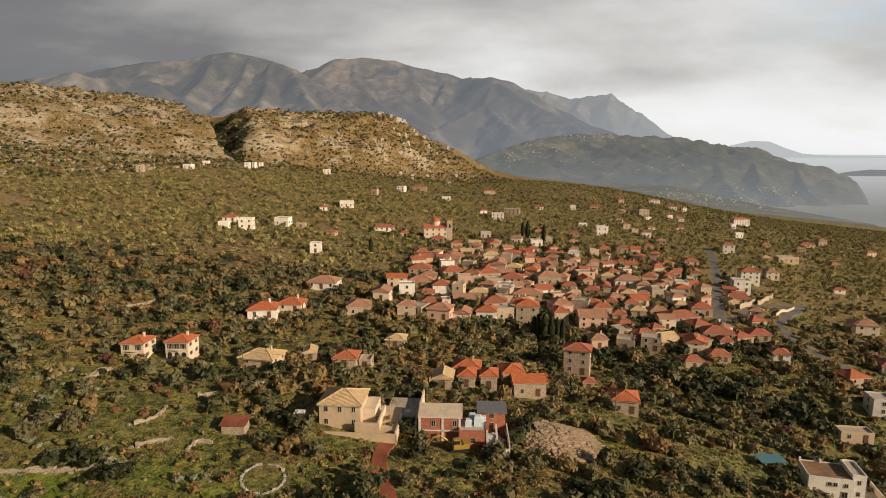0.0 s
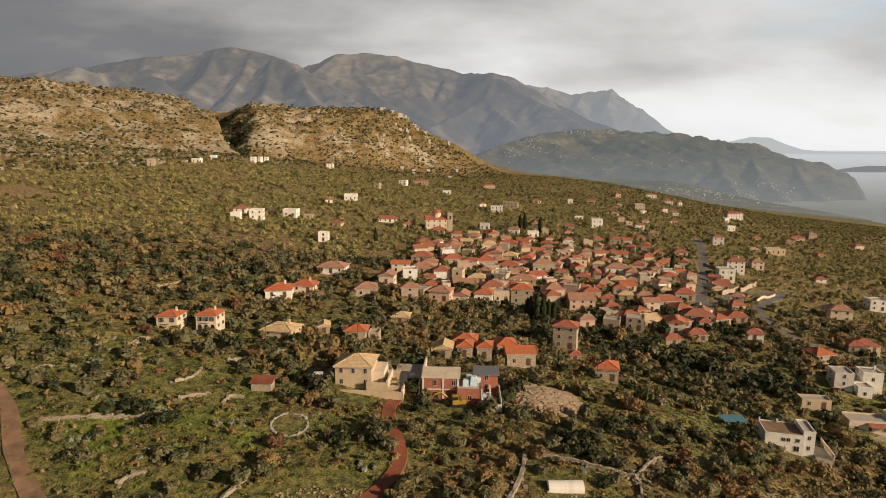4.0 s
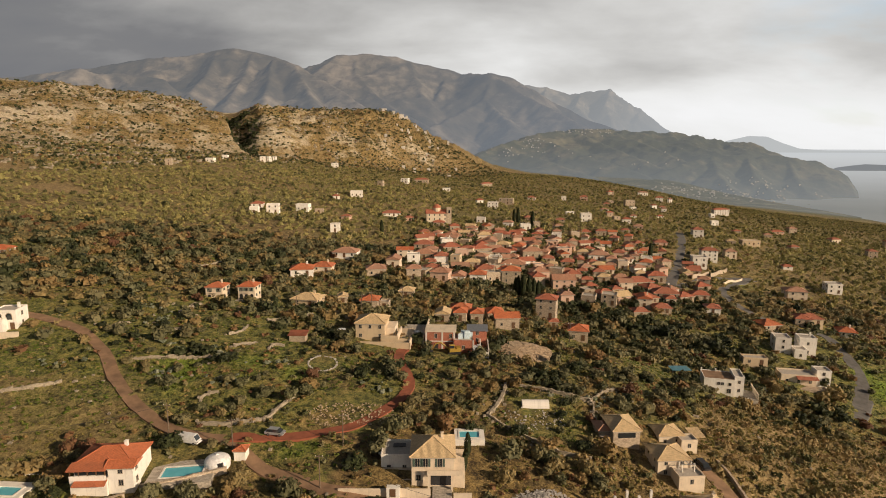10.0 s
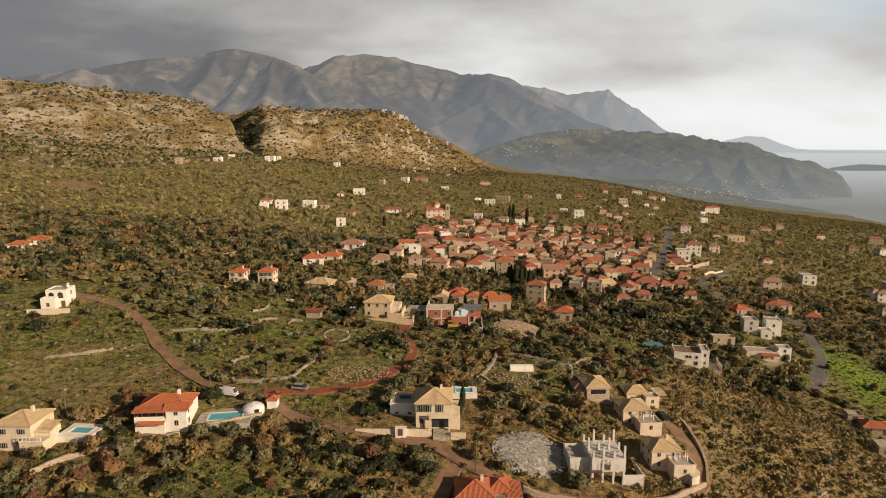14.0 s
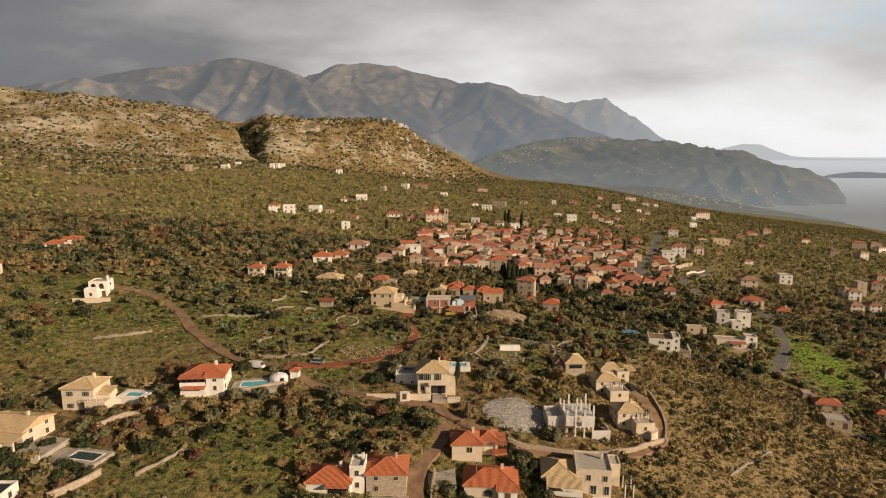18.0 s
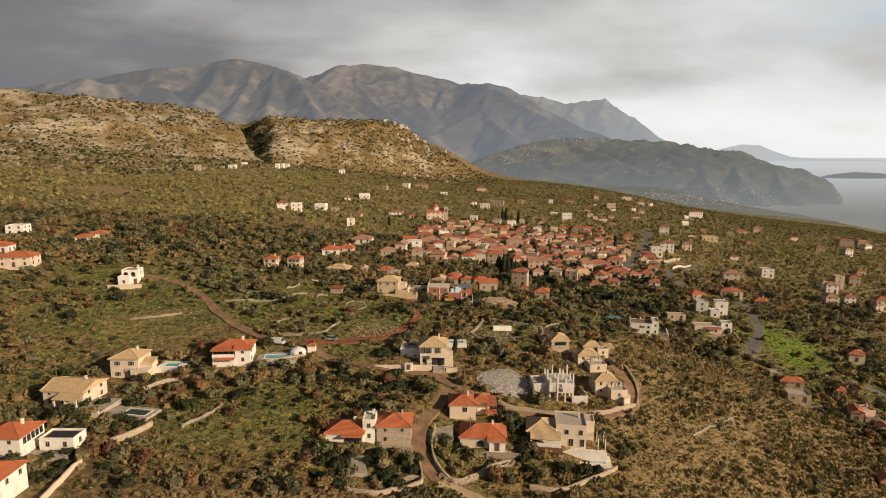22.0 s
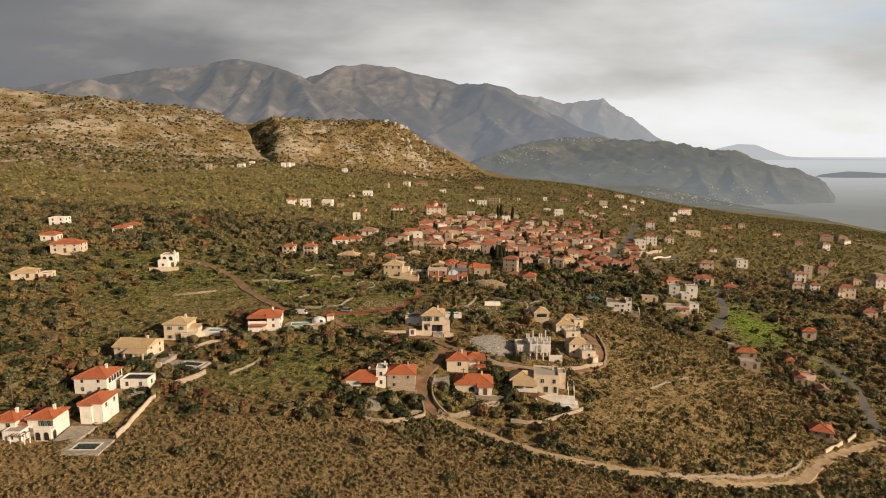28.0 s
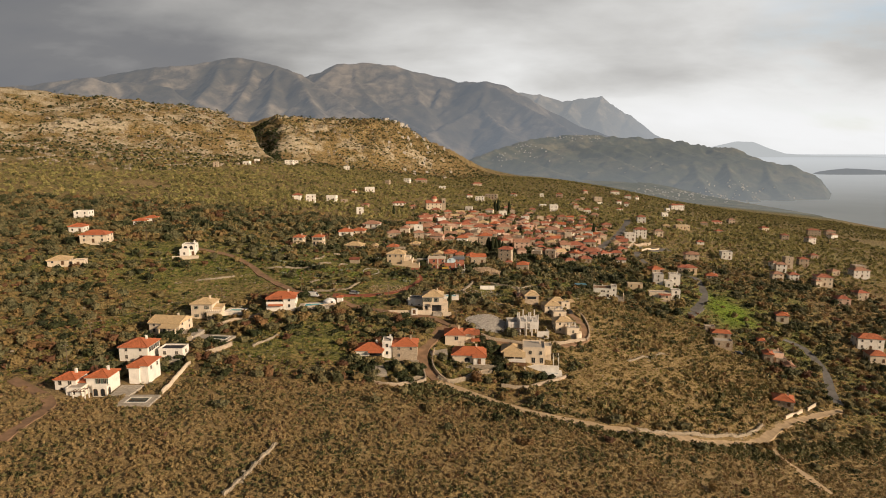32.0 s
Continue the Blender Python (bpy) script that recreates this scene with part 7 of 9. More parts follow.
slab(v, "yard", 9.0, 16.5, 2.0, 12.0, -3, 0.5, PAVING)
slab(v, "yard_wall", 16.5, 16.9, -4.0, 14.0, -3, 2.0, CREAM)

# flat-roofed white house above the ravine
v = compound(91.6, 126.6, -14, "white flat-roofed house with a brown roof terrace and low parapets", 10, -29.0, scale=0.86)
wing(v, -1.0, 0, 11.0, 9.0, 5.6, 0, "flat", WHITE, RED, parapet=0.35, sides=(1,), cols=2)
slab(v, "roof_deck", -6.2, 4.2, -4.2, 4.2, 5.62, 5.74, DIRT, "brown unfinished roof screed")
for x in (-6.2, -1.0, 4.2):
    slab(v, "roof_post", x - 0.25, x + 0.25, 3.9, 4.4, 5.6, 6.8, WHITE)
for x in (-1.4, 0.0, 2.6):
    put_window(v, pose(x, -4.52, 3.6), 0.9, 1.0)
put_window(v, pose(2.4, -4.52, 0.6), 1.4, 1.6)
slab(v, "stair_wall", -7.0, -1.0, -6.0, -5.7, -3.0, 1.6, WHITE)
wing(v, 6.0, 0.8, 3.4, 8.6, 6.6, 0, "flat", WHITE, RED, parapet=0.5, sides=(0, 1))
slab(v, "terrace", 7.8, 12.5, -6, 5, -5, -0.4, PAVING)
slab(v, "terrace_wall", 12.2, 12.5, -6, 5, -5, 1.6, CREAM)
v = thing("canopy", pose(79.5, 130.5, gz(79.5, 130.5)), "blue tarpaulin canopy on metal posts", "canopy")
slab(v, "tarp", -3.2, 3.2, -2.2, 2.2, 2.4, 2.5, BLUEPAINT)
for x in (-3, 3):
    for yy in (-2, 2):
        part("post", Geo().bar((x, yy, -1.2), (x, yy, 2.4), 0.06), METAL, v)

# concrete tower house and low house by the asphalt road
v = compound(141.5, 175.0, -12, "grey-white concrete house with flat stepped roofs", 8, -34.2)
wing(v, -2.0, 0, 6.0, 6.6, 7.6, 0, "flat", GREY, RED, sides=(0, 3))
wing(v, 4.2, -2.4, 4.6, 5.0, 3.6, 0, "flat", WHITE, RED, sides=(0,))
wing(v, 8.4, 3.0, 6.4, 6.0, 7.2, 0, "flat", WHITE, RED, stack=True, sides=(0, 1))
v = compound(131.5, 150.5, -10, "low cream house with red-tiled awnings above an arched basement", 9, -36.2)
wing(v, 0, 0, 12.0, 6.4, 3.6, 0, "flat", CREAM, RED, sides=(0, 3))
awning(v, -1.0, 6.2, -5.2, -3.1, 3.6, 0.6, RED)
slab(v, "terrace", -2, 9, -6.6, -3.1, -5, -0.1, PALESTONE)
arch_opening(v, pose(1.6, -6.62, -3.2), 2.4, 2.4)
wing(v, 9.5, 2.0, 5.0, 5.0, 4.8, 0, "flat", WHITE, RED, sides=(0, 1))
house(118.6, 156.5, 10.5, 5.0, 2.8, -8, "flat", BEIGE, RED, "low beige stone outbuilding with a flat roof")

# the church
v = compound(-6.0, 391.0, 6, "cream domed village church with a red cupola", 12, -8.2, "church", "church")
wing(v, 0, 0, 16.0, 9.0, 9.0, 0, "gable", CREAM, RED, sides=(0,), rise=2.4)
oct_ = Geo()
for z, r in ((9.5, 3.0), (13.0, 3.0)):
    oct_.v += [(r * math.cos(i * math.tau / 10), r * math.sin(i * math.tau / 10), z) for i in range(10)]
oct_.f = [(i, (i + 1) % 10, 10 + (i + 1) % 10, 10 + i) for i in range(10)] + [tuple(range(10, 20))]
drum = part("drum", oct_, CREAM, v)
cone = Geo()
for z, r in ((12.9, 3.4), (14.4, 2.4), (15.3, 1.2), (15.7, 0.1)):
    cone.v += [(r * math.cos(i * math.tau / 10), r * math.sin(i * math.tau / 10), z) for i in range(10)]
cone.f = [(j * 10 + i, j * 10 + (i + 1) % 10, j * 10 + 10 + (i + 1) % 10, j * 10 + 10 + i) for j in range(3) for i in range(10)]
part("dome", cone, RED, v)
v = compound(3.4, 389.0, 6, "square stone bell tower with open arches", 4, -8.6, "bell_tower", "tower")
wing(v, 0, 0, 3.6, 3.6, 13.0, 0, "flat", PALESTONE, RED, parapet=0.6, sides=())
for k in (0, 3):
    arch_opening(v, pose(0, 0, 0, 0, 0, 90 * k) @ pose(0, -1.82, 9.2), 1.3, 2.6)

# twin houses with arched ground floors
for k, (px, py) in enumerate(((-81.2, 146.0), (-70.2, 147.2))):
    v = compound(px, py, -3, "cream two-storey house with green shutters, arcade and orange roof", 5, -3.2, scale=0.80)
    wing(v, 0, 0, 7.6, 7.6, 5.9, 0, "hip", CREAM, ORANGE, stack=True, sides=(1, 3), shutters=True)
    for x in (-2.2, 2.2) if k == 0 else (-2.4, 0, 2.4):
        arch_opening(v, pose(x, -3.82, 0.0), 1.6, 2.3)
        put_window(v, pose(x * 0.9, -3.82, 3.5), 0.9, 1.6, True)
    slab(v, "balcony", -1.6, 1.6, -4.7, -3.8, 3.1, 3.25, CREAM)
    slab(v, "terrace", -4.4, 4.4, -6.0, -3.8, -2.5, -0.1, PAVING)

# white house above the dirt lane
v = compound(-129.5, 110.5, 8, "small white two-storey house with arched upper openings and terrace", 6, -3.2)
wing(v, 0, 0, 6.4, 6.4, 5.6, 0, "flat", WHITE, RED, parapet=0.4, stack=True, sides=(1,))
wing(v, -1.6, -4.4, 4.4, 2.6, 2.9, 0, "flat", WHITE, RED, parapet=0.9, sides=(0,))
arch_opening(v, pose(-1.5, -3.22, 3.1), 1.7, 2.0), arch_opening(v, pose(1.3, -3.22, 3.1), 1.7, 2.0)
put_door(v, pose(2.0, -3.22, 0.05))
slab(v, "yard_wall", -7, 6, -8.2, -7.9, -3, 0.8, CREAM)



# ---- the closer houses of the village, packed along its lanes ----
rnd = np.random.RandomState(23)
CORE = ((-28, 206), (18, 214), (50, 230), (82, 208), (108, 206), (152, 268), (170, 350), (118, 405), (55, 420), (-5, 350))


def inside(x, y, ring):
    hit = False
    for (ax, ay), (bx, by) in zip(ring, ring[1:] + ring[:1]):
        if (ay > y) != (by > y) and x < ax + (y - ay) * (bx - ax) / (by - ay):
            hit = not hit
    return hit


packed = 0
for _ in range(9000):
    px, py = rnd.uniform(-30, 172), rnd.uniform(204, 420)
    if packed >= 122 or not inside(px, py, CORE) or rnd.rand() > math.exp(-((py - 235) / 95) ** 2) + 0.08:
        continue
    w, d = rnd.uniform(6.0, 10.5), rnd.uniform(6.0, 9.0)
    if any((px - cx) ** 2 + (py - cy) ** 2 < (cr * 0.90 + 0.36 * max(w, d)) ** 2 for cx, cy, cr in CLEAR if abs(px - cx) < 30 and abs(py - cy) < 30):
        continue
    tall = 2.9 if rnd.rand() < 0.5 else rnd.uniform(4.2, 5.2)
    wall_word, wall_paint = (("pale stone", PALESTONE), ("rubble stone", STONE), ("cream plastered", CREAM), ("white plastered", WHITE), ("rose plastered", PINK))[rnd.choice(5, p=(0.32, 0.12, 0.20, 0.18, 0.18))]
    tile_word, tile_kind = (("red", RED), ("weathered red", OLDRED), ("orange", ORANGE), ("tan", TAN))[rnd.choice(4, p=(0.30, 0.42, 0.20, 0.08))]
    form = ("hip", "gable", "flat")[rnd.choice(3, p=(0.42, 0.44, 0.14))]
    roof_word = "a flat terrace roof" if form == "flat" else ("a hipped " if form == "hip" else "a gabled ") + tile_word + " tiled roof"
    house(px, py, w, d, tall, rnd.choice([-24, -14, -6, 0, 8, 16, 68, 78, 90, 100]), form, wall_paint, tile_kind, wall_word + (" one-storey" if tall < 4 else " two-storey") + " village house with " + roof_word, sides=(0, 1))
    packed += 1


# outlying houses in the groves towards the coast
outlying = 0
for _ in range(400):
    px, py = rnd.uniform(90, 420), rnd.uniform(330, 720)
    if outlying >= 22 or px > 0.62 * (py + 60) or any((px - cx) ** 2 + (py - cy) ** 2 < (cr + 12) ** 2 for cx, cy, cr in CLEAR if abs(px - cx) < 40 and abs(py - cy) < 40):
        continue
    w = rnd.uniform(7, 11)
    pale = rnd.rand() < 0.5
    house(px, py, w, rnd.uniform(6, 8), 3.0 if rnd.rand() < 0.6 else 5.4, rnd.uniform(-12, 12), "hip" if rnd.rand() < 0.75 else "flat", WHITE if pale else PALESTONE, RED if rnd.rand() < 0.5 else OLDRED,
          ("white plastered" if pale else "pale stone") + " country house among the olive groves", sides=(0,), stack=False, door=False)
    outlying += 1



# ---- wires, vehicles, heaps ----
def wire(a, b, sag=0.9):
    za, zb = gz(*a) + 7.2, gz(*b) + 7.2
    g = Geo()
    for k in range(15):
        u = k / 14
        p = (a[0] + (b[0] - a[0]) * u, a[1] + (b[1] - a[1]) * u, za + (zb - za) * u - sag * 4 * u * (1 - u))
        g.v += [(p[0], p[1] - 0.025, p[2] - 0.02), (p[0], p[1] + 0.025, p[2] - 0.02), (p[0], p[1], p[2] + 0.03)]
    g.f = [(3 * k + i, 3 * k + 3 + i, 3 * k + 3 + (i + 1) % 3, 3 * k + (i + 1) % 3) for k in range(14) for i in range(3)]
    tagged(part("overhead_wire", g, DARKMETAL_AND_SHADE), "thin dark overhead wire strung between poles", "wire")


for i, j in ((0, 1), (1, 2), (2, 3), (3, 4), (7, 8), (8, 9), (13, 14), (13, 0)):
    wire(POLES[i], POLES[j])


def vehicle(x, y, yaw, paint, label, kind="car"):
    """A parked car, van or pickup, on its four wheels."""
    ob = thing(kind, pose(x, y, gz(x, y) + 0.25, 0, 0, yaw), label, "car" if kind != "van" else "van")
    long, tall = (4.9, 2.0) if kind == "van" else (4.3, 1.5)
    a, roofs = long / 2, {"car": (-0.9, 1.5), "van": (-1.5, 2.3), "pickup": (-1.0, 0.5)}[kind]
    g = Geo().add([(s * 0.85, yy, z) for yy, z in ((-a, 0.35), (-a, 0.85), (a, 0.95), (a, 0.35)) for s in (-1, 1)],
                  [(0, 1, 3, 2), (2, 3, 5, 4), (4, 5, 7, 6), (6, 7, 1, 0), (0, 2, 4, 6), (1, 7, 5, 3)])
    part("body", g, paint, ob)
    r0, r1 = roofs
    g = Geo().add([(s * k, yy, z) for yy, z, k in ((r0 - 0.7, 0.9, 0.82), (r0, tall, 0.7), (r1, tall, 0.7), (r1 + 0.3, 0.95, 0.82)) for s in (-1, 1)],
                  [(0, 1, 3, 2), (2, 3, 5, 4), (4, 5, 7, 6), (0, 2, 4, 6), (1, 7, 5, 3)])
    part("cabin", g, paint if kind == "van" else GLASS_AND_SHADE, ob)
    part("roof_panel", Geo().box(-0.68, 0.68, r0 + 0.05, r1 - 0.05, tall - 0.02, tall + 0.04), paint, ob)
    part("windscreen", Geo().add([(-0.7, r0 - 0.62, 1.0), (0.7, r0 - 0.62, 1.0), (0.62, r0 - 0.05, tall - 0.08), (-0.62, r0 - 0.05, tall - 0.08), (-0.7, r0 - 0.64, 1.02), (0.7, r0 - 0.64, 1.02), (0.62, r0 - 0.07, tall - 0.06), (-0.62, r0 - 0.07, tall - 0.06)],
                                 [(0, 1, 2, 3), (7, 6, 5, 4), (0, 4, 5, 1), (2, 6, 7, 3)]), GLASS_AND_SHADE, ob)
    if kind == "pickup":
        part("bed_side", Geo().box(-0.85, -0.78, 0.9, a, 0.9, 1.3).box(0.78, 0.85, 0.9, a, 0.9, 1.3).box(-0.85, 0.85, a - 0.06, a, 0.9, 1.3), paint, ob)
    for s in (-0.8, 0.8):
        for yy in (-a * 0.62, a * 0.62):
            w = part("wheel", kept("tyre", lambda: Geo().bar((-0.1, 0, 0), (0.1, 0, 0), 0.32, 12).mesh("wheel", RUBBER)), None, ob, m=pose(s, yy, 0.3))
            part("rim", kept("rim", lambda: Geo().bar((-0.11, 0, 0), (0.11, 0, 0), 0.17, 8).mesh("rim", METAL)), None, w)
    for s in (-0.6, 0.6):
        part("headlight", kept("lamp", lambda: Geo().box(-0.15, 0.15, -0.04, 0.04, -0.08, 0.08).mesh("headlight", GLASS_AND_SHADE)), None, ob, m=pose(s, -a, 0.72))
    CLEAR.append((x, y, 3.5))
    return ob


GREYPAINT = plain("silver_car_paint", (0.42, 0.43, 0.44), 0.3, 0.4)
vehicle(-9.0, 126.3, 20, CARPAINT, "white pickup truck parked on the building site lane", "pickup")
vehicle(-55.0, 59.2, 75, CARPAINT, "white van parked beside the pool terrace", "van")
vehicle(-37.5, 62.5, 80, GREYPAINT, "silver car parked on the red earth road")
vehicle(59.5, 66.5, 10, DARKMETAL_AND_SHADE, "dark car parked on the drive")
vehicle(147.0, 84.0, 60, DARKMETAL_AND_SHADE, "dark car parked by the lower houses")

# yellow excavator
e = thing("excavator", pose(2.2, 112.4, gz(2.2, 112.4) + 0.1, 0, 0, 10), "yellow tracked excavator with its arm stretched out", "excavator")
for s in (-1.0, 1.0):
    part("track", Geo().box(s - 0.28, s + 0.28, -1.7, 1.7, 0.15, 0.75).box(s - 0.26, s + 0.26, -1.95, 1.95, 0.3, 0.6), RUBBER, e, m=pose(0.8, 0, 0, 0, 0, 80))
part("body", Geo().box(-0.8, 2.4, -1.2, 1.2, 0.85, 1.8).box(1.4, 2.6, -1.25, 1.25, 0.95, 2.0), YELLOW, e)
part("cab", Geo().box(-0.7, 0.7, -1.15, 0.0, 1.8, 2.9).box(-0.8, 0.8, -1.2, 0.05, 2.9, 3.0), YELLOW, e)
part("cab_window", Geo().box(-0.72, 0.6, -1.18, -1.14, 2.0, 2.8).box(-0.74, -0.7, -1.05, -0.1, 2.0, 2.8), GLASS_AND_SHADE, e)
part("boom", Geo().bar((-0.8, 0.3, 1.5), (-3.4, 0.3, 3.6), 0.24, 4).bar((-3.4, 0.3, 3.6), (-5.0, 0.3, 3.2), 0.22, 4), YELLOW, e)
part("stick", Geo().bar((-5.0, 0.3, 3.2), (-6.2, 0.3, 1.4), 0.17, 4), YELLOW, e)
part("bucket", Geo().box(-6.6, -5.8, -0.2, 0.8, 0.5, 1.4), DARKMETAL_AND_SHADE, e)
CLEAR.append((0.5, 112.4, 5))


def heap(name, x, y, rx, ry, tall, material, label, count, size, seed):
    """A heap of broken stone: a mound covered with loose blocks."""
    rnd = np.random.RandomState(seed)
    g = Geo()
    n = 16
    for j in range(6 if tall > 0.3 else 0):
        for i in range(n):
            r = (j + 1) / 6
            k = 1 + 0.15 * rnd.uniform(-1, 1)
            px, py = x + rx * r * k * math.cos(i * math.tau / n), y + ry * r * k * math.sin(i * math.tau / n)
            g.v.append((px, py, gz(px, py) + tall * (1 - r**1.6) - (0.5 if j == 5 else 0)))
    g.f = [] if tall <= 0.3 else [tuple(range(n))] + [(j * n + i, (j + 1) * n + i, (j + 1) * n + (i + 1) % n, j * n + (i + 1) % n) for j in range(5) for i in range(n)]
    for k in range(count):
        a, r = rnd.uniform(0, math.tau), math.sqrt(rnd.uniform(0, 1.1))
        px, py = x + rx * r * math.cos(a), y + ry * r * math.sin(a)
        stone(g, px, py, gz(px, py) + tall * max(0, 1 - r**1.6) + 0.08, size * rnd.uniform(0.4, 1.3), rnd)
    CLEAR.append((x, y, max(rx, ry) * 0.95))
    return tagged(part(name, g, material), label, "rubble", kind="stuff")


heap("rubble_heap", 26.5, 123.0, 10.0, 9.0, 1.8, RUBBLEWARM, "spread of warm brown excavated rubble beside the building site", 1500, 0.34, 3)
heap("rubble_heap", 20.0, 43.6, 8.2, 7.2, 1.6, RUBBLE, "heap of pale grey broken stone beside the concrete shell", 1700, 0.19, 4)
heap("rubble_heap", -22.0, 72.5, 10.5, 5.0, 0.12, RUBBLEWARM, "loose field stones cleared into a low spread", 300, 0.17, 5)
heap("rubble_heap", 10.6, 119.5, 3.4, 3.0, 1.4, TARP, "heap under pale blue tarpaulin on the building site", 12, 0.5, 6)
heap("rubble_heap", 22.0, 76.5, 7.5, 5.0, 0.15, RUBBLE, "scatter of pale stones in the green field", 90, 0.2, 7)

# ring of stones of an old threshing floor
rnd = np.random.RandomState(8)
g = Geo()
for k in range(85):
    a = rnd.uniform(0, math.tau)
    px, py = -34.0 + 3.9 * math.cos(a), 97.5 + 3.9 * math.sin(a)
    stone(g, px, py, gz(px, py) + rnd.uniform(0, 0.22), rnd.uniform(0.14, 0.3), rnd)
tagged(part("stone_ring", g, RUBBLE), "round ring of pale stones of an old threshing floor", "stone ring", kind="stuff")
CLEAR.append((-34, 97.5, 4.8))

# sheds and tanks
s = thing("shed", pose(-44.6, 113.5, gz(-44.6, 113.5)), "low shed with a rusty red sheet roof", "shed")
part("wall", Geo().box(-2.4, 2.4, -1.6, 1.6, -1, 1.9), STONE, s)
awning(s, -2.8, 2.8, -2.0, 2.0, 2.5, 0.5, REDDIRT)
CLEAR.append((-44.6, 113.5, 3.5))
s = thing("water_tank", pose(-32.5, 119.6, gz(-32.5, 119.6)), "white plastic water tank in a wire cage", "tank")
part("tank", Geo().box(-1.1, 1.1, -0.9, 0.9, 0.1, 2.1).box(-0.3, 0.3, -0.3, 0.3, 2.1, 2.25), CARPAINT, s)
for k in range(5):
    part("cage_bar", Geo().box(-1.14 + k * 0.56, -1.08 + k * 0.56, -0.96, -0.9, -0.4, 2.12), METAL, s)
CLEAR.append((-32.5, 119.6, 2.2))
s = thing("polytunnel", pose(23.1, 82.4, gz(23.1, 82.4)), "low pale covered tunnel standing in a walled field", "tunnel")
tun = Geo()
for xx in (-3.4, 3.4):
    tun.v += [(xx, 1.6 * math.cos(a), 1.6 * math.sin(a) - 0.1) for a in np.linspace(0, math.pi, 9)]
tun.f = [(i, i + 1, i + 10, i + 9) for i in range(8)] + [tuple(range(9))[::-1], tuple(range(9, 18))]
part("cover", tun, WHITE, s)
CLEAR.append((23.1, 82.4, 4))



# ---- plants ----
def split(quads):
    """Quads (n, 4, 3) as triangles (2n, 3, 3)."""
    q = np.asarray(quads, float)
    return np.concatenate([q[:, (0, 1, 2)], q[:, (0, 2, 3)]])


def crown(rnd, leaves, lobes, leaf, squat=0.8, core=True):
    """Corners of the leaf clumps of one crown of about unit radius, standing on z = 0: (n, 3, 3)."""
    centres = [np.array([0, 0, 0.75 * squat])] + [np.array([rnd.uniform(-0.6, 0.6), rnd.uniform(-0.6, 0.6), rnd.uniform(0.45, 1.15) * squat]) for _ in range(lobes - 1)]
    radii = [0.62] + [rnd.uniform(0.32, 0.5) for _ in range(lobes - 1)]
    out = []
    for k in range(leaves):
        i = rnd.randint(lobes)
        d = rnd.normal(size=3)
        d[2] = abs(d[2]) * 1.0 - 0.25
        d /= np.linalg.norm(d)
        p = centres[i] + d * radii[i] * rnd.uniform(0.75, 1.15) * np.array([1, 1, squat])
        nrm = d + rnd.normal(size=3) * 0.32
        nrm /= np.linalg.norm(nrm)
        t = np.cross(nrm, rnd.normal(size=3))
        t /= np.linalg.norm(t)
        b = np.cross(nrm, t)
        s = leaf * rnd.uniform(0.6, 1.4)
        out.append([p - t * s - b * s * 0.7, p + t * s - b * s * 0.55, p + t * s * rnd.uniform(-0.4, 0.4) + b * s * 1.1])
    out = np.array(out)
    if core:
        c = np.array([(-1, -1, -1), (1, -1, -1), (1, 1, -1), (-1, 1, -1), (-1, -1, 1), (1, -1, 1), (1, 1, 1), (-1, 1, 1)], float)
        c = c * 0.36 * rnd.uniform(0.8, 1.2, (8, 1)) * np.array([1.15, 1.15, squat]) + np.array([0, 0, 0.72 * squat])
        out = np.concatenate([out, split(c[np.array([(0, 3, 2, 1), (4, 5, 6, 7), (0, 1, 5, 4), (1, 2, 6, 5), (2, 3, 7, 6), (3, 0, 4, 7)])])])
    return out


def stem(height=0.55, r=0.09):
    ring = [(r * math.cos(a), r * math.sin(a)) for a in np.linspace(0, math.tau, 4, endpoint=False)]
    return np.array([[(*ring[i], -0.3), (*ring[(i + 1) % 4], -0.3), (*ring[(i + 1) % 4], height), (*ring[i], height)] for i in range(4)])


def plant_mesh(name, faces, tints, leaf_material=None):
    """Mesh from loose faces (n, corners, 3) and a tint for each."""
    n, c = faces.shape[:2]
    me = bpy.data.meshes.new(name)
    me.vertices.add(c * n)
    me.vertices.foreach_set("co", faces.reshape(-1).astype(np.float32))
    me.loops.add(c * n)
    me.loops.foreach_set("vertex_index", np.arange(c * n, dtype=np.int32))
    me.polygons.add(n)
    me.polygons.foreach_set("loop_start", np.arange(0, c * n, c, dtype=np.int32))
    me.update(calc_edges=True)
    me.attributes.new("tint", "FLOAT", "POINT").data.foreach_set("value", np.repeat(tints, c).astype(np.float32))
    me.materials.append(leaf_material or LEAF)
    return me


def scatter(name, label, protos, x, y, size, tall, tints, rnd, sink=0.1, leaf_material=None):
    """One object of many plants that nobody could count."""
    z = ground(x, y) - sink
    pick = rnd.randint(len(protos), size=len(x))
    turn = rnd.uniform(0, math.tau, len(x))
    quads, ts = [], []
    for k, proto in enumerate(protos):
        i = np.nonzero(pick == k)[0]
        if not len(i):
            continue
        c, s = np.cos(turn[i])[:, None, None], np.sin(turn[i])[:, None, None]
        px, py, pz = proto[None, :, :, 0], proto[None, :, :, 1], proto[None, :, :, 2]
        sz, tl = size[i][:, None, None], tall[i][:, None, None]
        q = np.stack([(px * c - py * s) * sz + x[i][:, None, None], (px * s + py * c) * sz + y[i][:, None, None], pz * tl + z[i][:, None, None]], -1)
        quads.append(q.reshape(-1, 3, 3))
        ts.append(np.repeat(tints[i], proto.shape[0]))
    ob = new(name, plant_mesh(name, np.concatenate(quads), np.concatenate(ts), leaf_material))
    return tagged(ob, label, "plants", kind="stuff")


